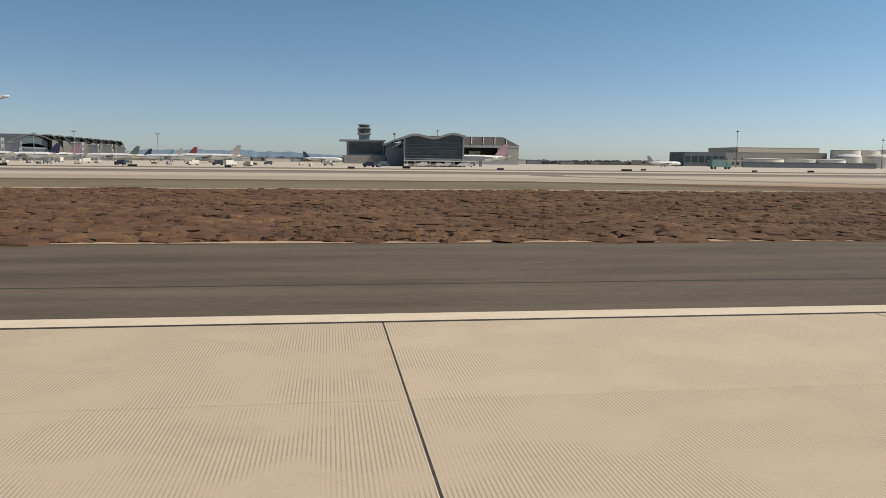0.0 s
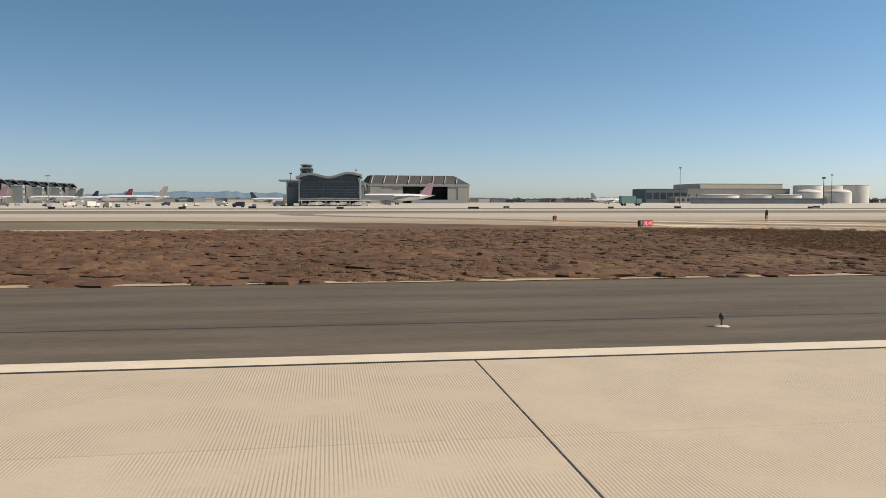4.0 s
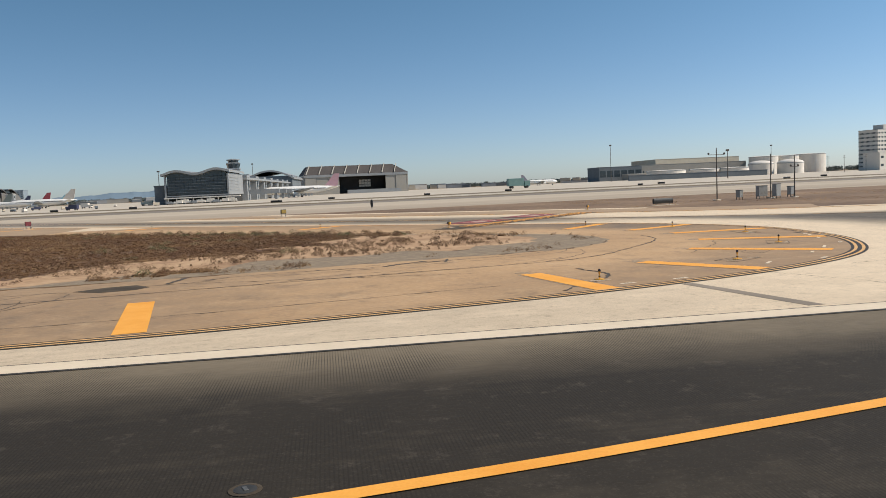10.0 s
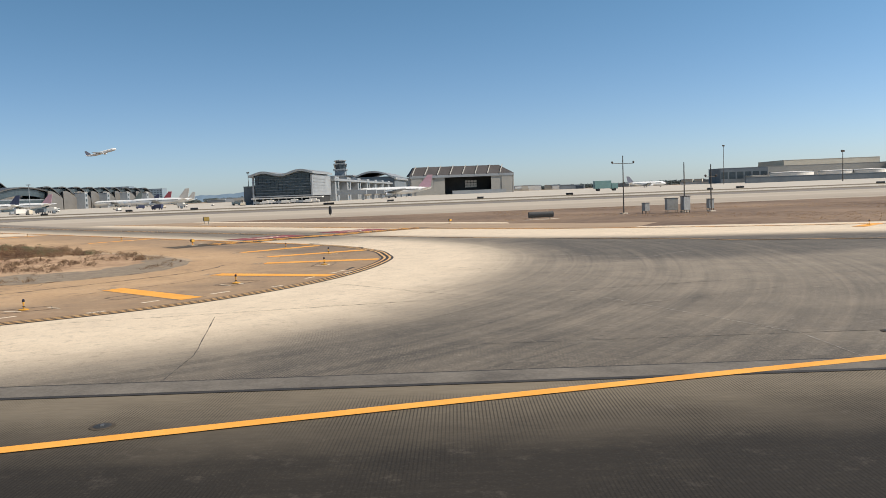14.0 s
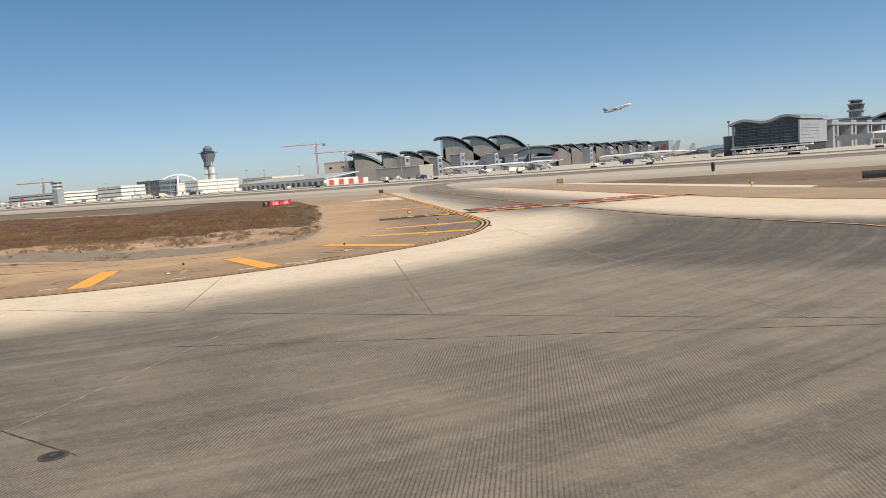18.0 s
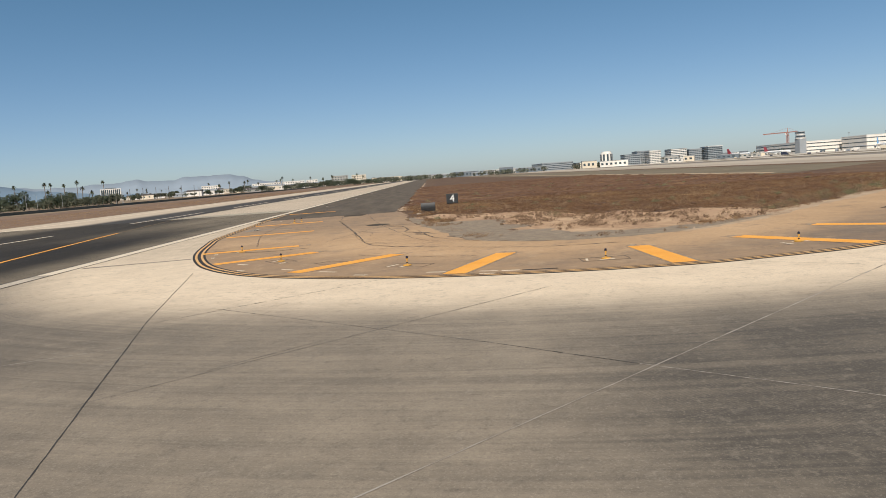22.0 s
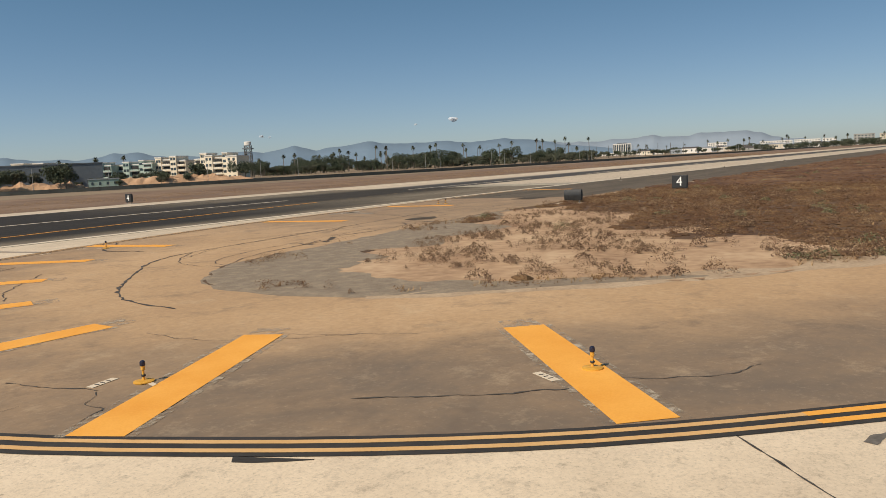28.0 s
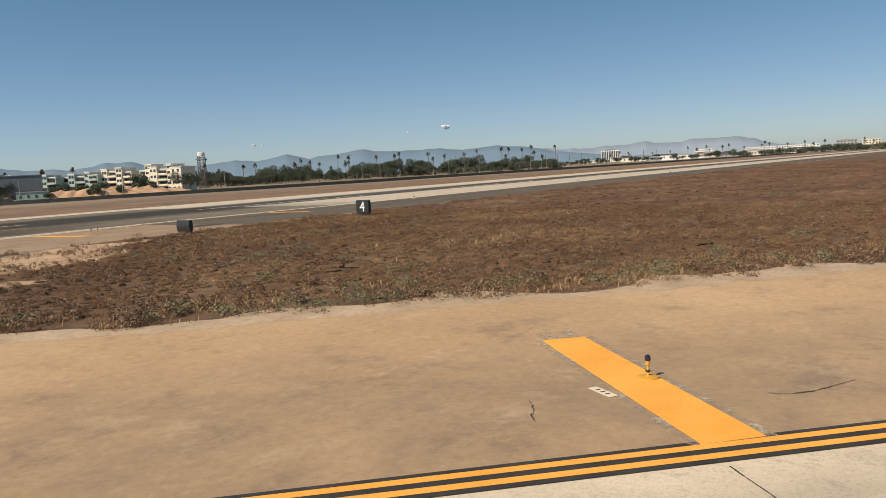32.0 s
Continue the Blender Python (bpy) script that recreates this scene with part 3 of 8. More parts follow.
tip = [(134, 46.8), (140, 47.5), (156, 50.5), (166, 51.8), (171.4, 54.0), (172.3, 60.0), (168.8, 64.8), (163, 70.6), (158.6, 74.4), (155, 74.2), (157, 68), (154, 63.5), (148, 60), (140, 54)]


def on_sand(x, y):
    """Whether a place lies on the island's bare tip, whose outline is uneven."""
    return inside(tip, x + 6 * (value_noise(x, y, 4, 61) - 0.5), y + 6 * (value_noise(x, y, 4, 62) - 0.5))


sx, sy = np.meshgrid(np.arange(118, 172, 0.6), np.arange(45, 83, 0.6), indexing="ij")
si = np.arange(sx.size).reshape(sx.shape)
sq = np.stack([si[:-1, :-1], si[1:, :-1], si[1:, 1:], si[:-1, 1:]], -1)[(on_sand(sx, sy) & inside(GRASS_EDGE, sx, sy))[:-1, :-1]]
sw = np.random.default_rng(3).uniform(-0.18, 0.18, (2, sx.size))
tagged(new("bare_soil", mesh_of("bare_soil", np.stack([sx.ravel() + sw[0], sy.ravel() + sw[1], np.full(sx.size, 0.036)], 1), sq.tolist(), mat("bare_sandy_soil", (0.24, 0.135, 0.07), (0.56, 0.39, 0.235), 0.22, 1.0, bump=0.8, fine=9, c=(0.43, 0.275, 0.155)))),
       "patch of bare sandy soil in the weeds", "soil", kind="structure")
gi = smooth_line([(139, 45.8), (148, 46.8), (158, 48.8), (167.5, 50.2), (171.2, 52.6), (172.7, 55.2), (173.0, 58.4), (172.3, 61.2), (170.6, 63.7), (168.3, 66.3), (166.0, 68.9)], 0.7)
add_flecks(M_GRAVEL, (0.10, 0.075, 0.05), 9.0, 0.52, 0.7, 0.6)
add_flecks(M_GRAVEL, (0.50, 0.41, 0.30), 7.0, 0.55, 0.75, 0.5)
add_flecks(M_SAND, (0.17, 0.11, 0.065), 5.0, 0.52, 0.72, 0.6)
tagged(part("gravel_edge", ragged(gi, 0.5, -5.0, 0.042, 3, 1.6, 22), M_GRAVEL), "grey gravelly soil along the shoulder's edge", "gravel", kind="structure")
gs = smooth_line([(172.4, 61.0), (170.7, 63.8), (168.4, 66.4), (166.0, 69.0), (162.7, 71.7), (159.1, 75.2), (154.2, 80.3), (150.0, 84.3), (145.9, 88.3), (139.9, 93.7), (128.4, 104.6)], 0.7)
tagged(part("sandy_edge", ragged(gs, 0.6, -0.8, 0.040, 5, 1.1), M_SAND), "pale sandy soil along the shoulder's edge", "soil", kind="structure")
ge = smooth_line([(-260, 44.4), (-100, 44.4), (0, 44.4), (60, 44.4), (100, 44.6), (109, 44.0), (121.4, 44.0)], 0.8)
tagged(part("dusty_edge", ragged(ge, -0.25, -0.9, 0.040, 8, 0.35), M_SAND), "thin line of pale dust and gravel beside the asphalt", "soil", kind="structure")

# fields and far pavements
sheet("field_north", [(-4000, -110), (-200, -112), (1500, -112), (1500, -26.1), (-4000, -26.1)], 0.008, mat("reddish_soil", (0.13, 0.075, 0.045), (0.26, 0.165, 0.095), 0.06, 1.0, bump=0.5, fine=14), "strip of reddish dry soil and stubble beyond the runway", "field")
sheet("field_west", [(620, 64), (300, 68), (240, 72), (221, 77.5), (206, 83.5), (196, 90), (nu(211, -66)), nu(211, -20), nu(211, 10), (620, 155)], 0.020, mat("reddish_dirt", (0.115, 0.07, 0.042), (0.28, 0.185, 0.11), 0.05, 1.0, bump=0.5, fine=16), "bare reddish dirt field beside the taxiway", "field")
sheet("scrub_strip", [(-1800, 104), (84, 104), (40, 150), (-1800, 150)], 0.034, M_GREEN, "strip of pale olive scrub", "grass")
sheet("dusty_track", [(-1800, 110.5), (70, 110.5), (66, 113.6), (-1800, 113.6)], 0.0385, M_SAND, "pale dusty track between the scrub and the weeds", "soil")
sheet("second_runway_shoulder", [(-1800, 152), (1800, 152), (1800, 190), (-1800, 190)], 0.024, mat("tan_grey_pavement", (0.33, 0.27, 0.20), (0.46, 0.38, 0.285), 0.03, 0.9, fine=20, stretch=(0.2, 1, 1)), "grey tan shoulder of the second runway", "shoulder")
sheet("second_runway", [(-1800, 190), (1800, 190), (1800, 238), (-1800, 238)], 0.026, mat("second_runway_concrete", (0.40, 0.335, 0.25), (0.52, 0.44, 0.335), 0.03, 0.9, fine=20, stretch=(0.15, 1, 1)), "pale concrete second runway", "runway")
sheet("second_runway_far_shoulder", [(-1800, 238), (1800, 238), (1800, 272), (-1800, 272)], 0.024, M_GREYPAVE, "grey far shoulder of the second runway", "shoulder")
sheet("parallel_taxiway", [(-1800, 300), (1800, 300), (1800, 345), (-1800, 345)], 0.024, M_APRON, "pale concrete parallel taxiway", "taxiway")
sheet("green_strip", [(-1800, 272), (1800, 272), (1800, 300), (-1800, 300)], 0.020, M_GREEN, "strip of olive grass between the pavements", "grass")
sheet("green_strip_far", [(-1800, 345), (1800, 345), (1800, 395), (-1800, 395)], 0.020, M_GREEN, "strip of olive grass before the apron", "grass")
sheet("apron", [(-2200, 395), (1800, 395), (1800, 1150), (600, 1500), (-2200, 1500)], 0.022, M_APRON, "wide pale concrete apron before the terminals", "apron")

# runway slabs beside the camera's way, with open joints between them
slab_mesh = {}


def slab(x0, x1, y0, y1, material, label=""):
    g = 0.013
    key = (round(x1 - x0, 3), round(y1 - y0, 3), material.name)
    if key not in slab_mesh:
        w, d = x1 - x0 - 2 * g, y1 - y0 - 2 * g
        bm = box(0, w, 0, d, -0.1, 0.0)
        top = [e for e in bm.edges if all(v.co.z > -0.01 for v in e.verts)]
        bmesh.ops.bevel(bm, geom=top, offset=0.012, segments=1, affect='EDGES')
        me = bpy.data.meshes.new("slab")
        bmesh.ops.recalc_face_normals(bm, faces=bm.faces)
        bm.to_mesh(me)
        bm.free()
        me.materials.append(material)
        slab_mesh[key] = me
    ob = new("slab", slab_mesh[key])
    ob.location = (x0 + g, y0 + g, 0.022)
    ob.parent = rwy_c
    if label:
        ob["label"] = label


xj = [-60, -48, -36, -23.8, -11.3, 1.25, 13.95, 27.2, 27.95, 38.7, 62.2, 73.9, 85.6]
for a, b in zip(xj, xj[1:]):
    for y0, y1 in ((7.3, 13.95), (13.95, 20.65), (20.65, RUN1)):
        slab(a, b, y0, y1, M_CONC)
for y0, y1 in ((7.3, 13.95), (13.95, 20.65), (20.65, RUN1)):
    slab(85.6, 93.1, y0, y1, M_CONC_OLD, "greyer grooved concrete slab")
for k in range(20):
    slab(-60 - 45 * (k + 1), -60 - 45 * k, 13.95, RUN1, M_CONC)


# ---- painted markings ----
M_FADEWHITE = mat("fading_white_paint", (0.28, 0.235, 0.18), (0.60, 0.51, 0.39), 0.35, 0.8, fine=20)
def marking(name, bm, material, label, group=""):
    return tagged(part(name, bm, material), label, "marking", group, "structure")


def strip(x0, x1, y0, y1, z):
    return prism([(x0, y0), (x1, y0), (x1, y1), (x0, y1)], z - 0.004, z)


marking("edge_stripe", strip(-1800, 172, 26.82, 27.72, 0.0285), M_WHITE, "white painted stripe along the runway's edge")
marking("edge_stripe_fading", strip(172, 178, 26.82, 27.72, 0.0285), M_FADEWHITE, "fading pale stripe along the runway's edge")
marking("edge_stripe_worn", strip(178, 1500, 26.82, 27.72, 0.0285), M_WORNWHITE, "worn grey stripe along the runway's edge")
marking("edge_seam", strip(-1800, 200, 26.66, 26.82, 0.0275), M_BLACKP, "thin black seam below the edge stripe")
marking("edge_seam_outer", strip(93, 200, 27.72, 27.79, 0.0275), M_BLACKP, "thin black seam above the edge stripe")
marking("shoulder_seam", strip(-1800, 121, 32.34, 32.46, 0.0265), M_BLACKP, "thin dark seam in the asphalt shoulder")
marking("far_edge_stripe", strip(-1800, 1500, RUN0 + 0.1, RUN0 + 1.0, 0.0285), M_WHITE, "white painted stripe along the runway's far edge")
for k in range(-12, 12):
    x = 122 + k * 61
    marking("centreline_dash", strip(x, x + 36.6, 3.3, 3.9, 0.0285), M_WHITE, "white dash of the runway's centreline", "centreline dashes")
LEAD = smooth_line([(20, 5.2), (60, 6.8), (90, 8.6), (120, 12.2), (152.8, 17.2), (162.6, 18.9), (176.7, 21.9), (188.5, 25.1), (198.2, 27.6), (206.5, 29.5), (225, 34.4), (255, 43), (300, 58)], 2.0)
marking("lead_off_line", ribbon(LEAD, -0.17, 0.17, 0.0335, lambda i: LEAD[i, 0] > 125), M_YELLOW, "yellow lead-off line curving from the runway")
marking("lead_off_line_worn", ribbon(LEAD, -0.06, 0.06, 0.0335, lambda i: LEAD[i, 0] <= 125), mat("worn_thin_yellow_paint", (0.25, 0.16, 0.075), (0.40, 0.25, 0.11), 0.5, 0.85, fine=20), "thin faded yellow line along the runway")
marking("centre_line_black", ribbon(LEAD2, -0.2, 0.2, 0.0315), M_BLACKP, "black border of the taxiway centre line")
marking("centre_line", ribbon(LEAD2, -0.08, 0.08, 0.0345), M_PALEYELLOW, "yellow taxiway centre line")
for o in (-0.36, 0.26):
    marking("centre_line_side", ribbon(LEAD2, o, o + 0.10, 0.0345, lambda i: 70 < LEAD2[i, 0] < 170), M_PALEYELLOW, "side line of the enhanced taxiway centre line", "centre side lines")
marking("centre_line_ground", ribbon(LEAD2, -0.5, 0.5, 0.0305, lambda i: 70 < LEAD2[i, 0] < 170), M_BLACKP, "black ground of the enhanced centre line")
M_TRACK = mat("tyre_darkened_concrete", (0.16, 0.132, 0.103), (0.28, 0.232, 0.178), 0.15, 0.9, fine=12)
marking("tyre_track", ribbon(LEAD2, -5.0, 5.0, 0.0275, lambda i: LEAD2[i, 1] > 151), M_TRACK, "dark tyre track across the second runway")

FAR_EDGE = smooth_line([(128.3, 152.2), (133.0, 147.6), (150.3, 130.4), (172.6, 108.4), (186.2, 95.2), (196.8, 86.2), (203.5, 82.0), (220, 74.6), (250, 67.5), (330, 62)], 1.5)
for nm, a, b, m, z in (("far_edge_line_black", -0.37, 0.37, M_BLACKP, 0.0245), ("far_edge_line_inner", -0.25, -0.08, M_YELLOW, 0.0285), ("far_edge_line_outer", 0.08, 0.25, M_YELLOW, 0.0285)):
    marking(nm, ribbon(FAR_EDGE, a, b, z), m, "double yellow edge line on the taxiway's far side" if m is M_YELLOW else "black band under the far double edge line")
tagged(part("tan_shoulder_west", ribbon(FAR_EDGE, 0.2, -9.5, 0.0205, lambda i: FAR_EDGE[i, 0] < 205), M_TAN), "tan shoulder on the taxiway's far side", "shoulder", kind="structure")
EDGE_IN = EDGE[:-1]
for nm, a, b, m, z in (("edge_line_black", -0.37, 0.37, M_BLACKP, 0.0245), ("edge_line_inner", -0.25, -0.08, M_YELLOW, 0.0285), ("edge_line_outer", 0.08, 0.25, M_YELLOW, 0.0285)):
    if m is M_YELLOW:
        c = (a + b) / 2
        marking(nm + "_worn", ribbon(EDGE_IN, c - 0.07, c + 0.07, z, lambda i: EDGE_IN[i, 1] < 74), M_PALEYELLOW, "worn double yellow edge line on black")
    marking(nm, ribbon(EDGE_IN, a, b, z, None if m is M_BLACKP else lambda i: EDGE_IN[i, 1] >= 74), m, "double yellow taxiway edge line on black" if m is M_YELLOW else "black band under the double yellow edge line")


def bar(p, q, material=M_YELLOW, w=0.95, z=0.0265):
    """A yellow shoulder bar from its far end p to its near end q, with a pale ghost of old paint past its far end."""
    p, q = Vector(p), Vector(q)
    d = (q - p).normalized()
    s = Vector((-d.y, d.x)) * w / 2
    q = q - d * 0.05
    return marking("shoulder_bar", prism([tuple(v) for v in (p - s, q - s, q + s, p + s)], z - 0.004, z), material, "broad yellow bar painted across the shoulder", "shoulder bars")


BARS = [((106.75, 34.95), (106.9, 28.6)), ((133.6, 36.85), (134.3, 30.1)), ((148.8, 38.2), (150.0, 31.2)), ((164.0, 39.5), (165.25, 33.75)), ((169.7, 41.4), (172.7, 36.45)), ((174.3, 46.2), (179.4, 41.8)),
        ((177.4, 51.4), (183.8, 48.75)), ((178.5, 57.3), (185.25, 57.25)), ((177.5, 62.25), (183.5, 65.35)), ((174.35, 67.35), (179.15, 72.15)), ((152.9, 89.35), (157.55, 94.25)), ((130.2, 111.4), (134.6, 115.9)), ((107, 134), (111.6, 138.7))]
for i, (p, q) in enumerate(BARS):
    bar(p, q, z=0.0305)
bar((223, 73.5), (220, 70.5), z=0.0305)

# the runway holding position
u0 = -64.62


def nq(name, n0, n1, ua, ub, z, m, label, group=""):
    return marking(name, prism([nu(n0, ua), nu(n1, ua), nu(n1, ub), nu(n0, ub)], z - 0.004, z), m, label, group)


nq("old_patch", 171.1, 175.25, -64.95, -62.2, 0.0285, M_PATCH, "square patch of dark asphalt on the tan shoulder")
M_SCUFF = mat("grey_scuff", (0.22, 0.185, 0.14), (0.34, 0.285, 0.21), 3.0, 1.0)
sn = M_SCUFF.node_tree
sa = sn.nodes.new("ShaderNodeTexNoise")
sa.inputs["Scale"].default_value, sa.inputs["Detail"].default_value, sa.inputs["Roughness"].default_value = 3.0, 8, 0.75
sn.links.new(sn.nodes["Mapping"].outputs[0], sa.inputs[0])
sr = sn.nodes.new("ShaderNodeMapRange")
sr.inputs[1].default_value, sr.inputs[2].default_value = 0.46, 0.62
sn.links.new(sa.outputs[0], sr.inputs[0])
sn.links.new(sr.outputs[0], sn.nodes["Principled BSDF"].inputs["Alpha"])
M_GHOST = M_SCUFF.copy()
M_GHOST.name = "scraped_old_paint"
for nd in M_GHOST.node_tree.nodes:
    if nd.type == 'VALTORGB':
        for el, cc in zip(nd.color_ramp.elements, ((0.34, 0.275, 0.20, 1), (0.45, 0.37, 0.27, 1), (0.45, 0.37, 0.27, 1))):
            el.color = cc
for i, (p, q) in enumerate(BARS[3:11]):
    # remains of older paint round the far end and along the sides of the bar
    p, q = Vector(p), Vector(q)
    d = (q - p).normalized()
    s = Vector((-d.y, d.x))
    e = p - d * 0.75
    marking("old_paint", prism([tuple(v) for v in (e - s * 0.42, p - s * 0.42 + d * 0.1, p + s * 0.42 + d * 0.1, e + s * 0.42)], 0.0255, 0.0285), M_GHOST, "pale remains of scraped old paint beyond a yellow bar", "paint remains")
    for k in (-1, 1):
        a, b = s * k * 0.46, s * k * 0.64
        marking("old_paint", prism([tuple(v) for v in ((p + a, q + a, q + b, p + b) if k < 0 else (p + b, q + b, q + a, p + a))], 0.0255, 0.0282), M_GHOST, "pale remains of old paint beside a yellow bar", "paint remains")
nq("old_patch_scuff", 171.2, 174.0, -64.1, -63.6, 0.0315, M_SCUFF, "grey scuff on the dark asphalt patch")
nq("grey_patch", 174.25, 177.9, -61.97, -61.43, 0.0285, M_SHOULDER, "grey asphalt patch beside the holding marking")
nq("hold_black", 175.22, 200.0, -64.70, -61.98, 0.0330, M_BLACKP, "black ground of the holding position marking")
for ua, ub in ((-64.40, -64.07), (-63.82, -63.49)):
    nq("hold_dash", 175.24, 175.53, ua, ub, 0.0375, M_YELLOW, "yellow dash of the holding position marking", "holding dashes")
    n = 176.33
    while n < 199.5:
        nq("hold_dash", n, n + 0.87, ua, ub, 0.0375, M_YELLOW, "yellow dash of the holding position marking", "holding dashes")
        n += 1.69
for ua, ub in ((-63.15, -62.85), (-62.58, -62.28)):
    nq("hold_line", 175.2, 199.8, ua, ub, 0.0375, M_YELLOW, "solid yellow line of the holding position marking", "holding lines")
for n0, n1 in ((179.85, 186.4), (190.6, 197.1)):
    nq("red_sign_black", n0 - 0.3, n1 + 0.3, -61.32, -57.2, 0.0300, M_BLACKP, "black border of the red surface sign")
    nq("red_surface_sign", n0, n1, -61.03, -57.5, 0.0345, M_REDP, "red painted surface sign on the taxiway", "red surface signs")


def lettering(name, text, size, m, material, parent=None, label="", extrude=0.002):
    cu = bpy.data.curves.new(name, 'FONT')
    cu.body, cu.size, cu.extrude, cu.align_x, cu.align_y = text, size, extrude, 'CENTER', 'CENTER'
    me_ob = bpy.data.objects.new(name, cu)
    scene.collection.objects.link(me_ob)
    bpy.context.view_layer.update()
    me = bpy.data.meshes.new_from_object(me_ob.evaluated_get(bpy.context.evaluated_depsgraph_get()))
    bpy.data.objects.remove(me_ob)
    me.materials.clear()
    me.materials.append(material)
    ob = new(name, me)
    ob.matrix_basis = m
    if parent:
        ob.parent = parent
    if label:
        ob["label"] = label
    return ob


for nc in (182.85, 193.75):
    x, y = nu(nc + 0.3, -59.3)
    tagged(lettering("surface_lettering", "24R", 3.0, pose(x, y, 0.0385, 0, 0, -135) @ Matrix.Diagonal((0.75, 1, 1, 1)), M_WHITE), "white painted runway number on the red sign", "marking", "red surface signs", "structure")


# small plates with unreadable numbers beside the lights
def plate(x, y, rz, w=0.72, d=0.17, bars=3):
    t = thing("number_plate", "small white painted plate with dark numerals on the shoulder", "marking", (x, y, 0.024), rz, "number plates", "structure")
    part("plate", box(-w / 2, w / 2, -d / 2, d / 2, 0, 0.006), M_WHITE, t)
    for k in range(bars):
        cx = (k - (bars - 1) / 2) * w * 0.22
        part("bar", box(cx - 0.02, cx + 0.02, -d * 0.28, d * 0.28, 0.006, 0.008), M_BLACKP, t)


for x, y, rz in ((181.7, 62.6, 14), (177.75, 69.75, 61), (156.2, 91.75, 59), (184.4, 50.0, 70), (182.0, 45.0, 60), (176.9, 38.9, 40), (126.2, 31.2, 0), (125.8, 30.3, 0), (140.35, 31.7, 0), (142.05, 31.75, 0), (131.0, 33.9, 0), (131.4, 33.2, 0), (166.4, 34.9, 12), (168.6, 35.3, 14)):
    plate(x, y, rz, 0.62)
# longer blank strips beside the lights and along the edge line
for (x0, y0), (x1, y1), d, dark in (((182.68, 54.14), (182.02, 54.23), 0.10, 0), ((182.67, 54.65), (182.62, 55.26), 0.12, 0), ((179.68, 45.98), (179.11, 46.41), 0.12, 0), ((180.1, 46.7), (179.85, 46.55), 0.12, 0), ((183.55, 49.77), (183.85, 50.45), 0.16, 0), ((183.88, 50.6), (184.08, 51.27), 0.16, 0), ((184.15, 51.35), (184.35, 52.7), 0.16, 1),
                                     ((182.7, 47.72), (183.0, 48.46), 0.14, 0), ((179.7, 43.0), (180.3, 43.79), 0.14, 0), ((177.7, 40.98), (178.15, 41.55), 0.14, 0), ((173.66, 38.0), (174.2, 38.6), 0.14, 0), ((173.0, 39.95), (173.7, 39.75), 0.10, 0), ((174.3, 40.6), (174.9, 40.3), 0.10, 0), ((165.4, 36.1), (166.2, 36.05), 0.10, 0), ((181.2, 63.05), (181.35, 63.75), 0.10, 0),
                                     (nu(175.5, -60.87), nu(175.5, -60.26), 0.13, 0), (nu(173.0, -62.36), nu(173.05, -61.66), 0.14, 0), (nu(174.22, -62.5), nu(174.24, -61.5), 0.16, 0)):
    a = math.degrees(math.atan2(y1 - y0, x1 - x0))
    L = math.dist((x0, y0), (x1, y1)) / 2
    t = thing("painted_strip", "narrow dark sealed strip beside the edge line" if dark else "narrow white painted strip on the shoulder", "marking", ((x0 + x1) / 2, (y0 + y1) / 2, 0.0235), a, "painted strips", "structure")
    part("strip", box(-L, L, -d / 2, d / 2, 0, 0.007), M_BLACKP if dark else M_WHITE, t)
t = thing("number_plate", "white painted plate with two dark numerals beside the holding marking", "marking", (*nu(177.5, -61.68), 0.0295), 135, "number plates", "structure")
part("plate", box(-0.29, 0.29, -0.08, 0.08, 0, 0.006), M_WHITE, t)
for k in (0.10, 0.18):
    part("bar", box(k - 0.025, k + 0.025, -0.05, 0.05, 0.006, 0.008), M_BLACKP, t)


# cracks and sealed joints
def crack(pts, w=0.05, z=0.0275, seed=1, wob=0.12, m=None, label="dark sealed crack in the pavement"):
    total = sum(math.dist(p, q) for p, q in zip(pts, pts[1:]))
    line = smooth_line(pts, 0.35 if total > 14 else 0.07)
    rnd = random.Random(seed)
    line = line + np.array([[sum(noise.noise((p[0] * k, p[1] * k, seed + a)) * wob * 1.7 / k for k in (1.7, 6.0, 15.0)) for a in (0, 9)] for p in line])
    n = normals_of(line)
    bm = bmesh.new()
    ws = [w * (0.25 + 1.1 * abs(noise.noise((p[0] * 3, p[1] * 3, seed + 4))) * 2 + rnd.uniform(0, 0.3)) for p in line]
    va = [bm.verts.new((*(p + q * k), z)) for p, q, k in zip(line, n, ws)]
    vb = [bm.verts.new((*(p - q * k), z)) for p, q, k in zip(line, n, ws)]
    for i in range(len(line) - 1):
        bm.faces.new((va[i], va[i + 1], vb[i + 1], vb[i]))
    return marking("pavement_crack", bm, m or M_CRACK, label, "pavement cracks")


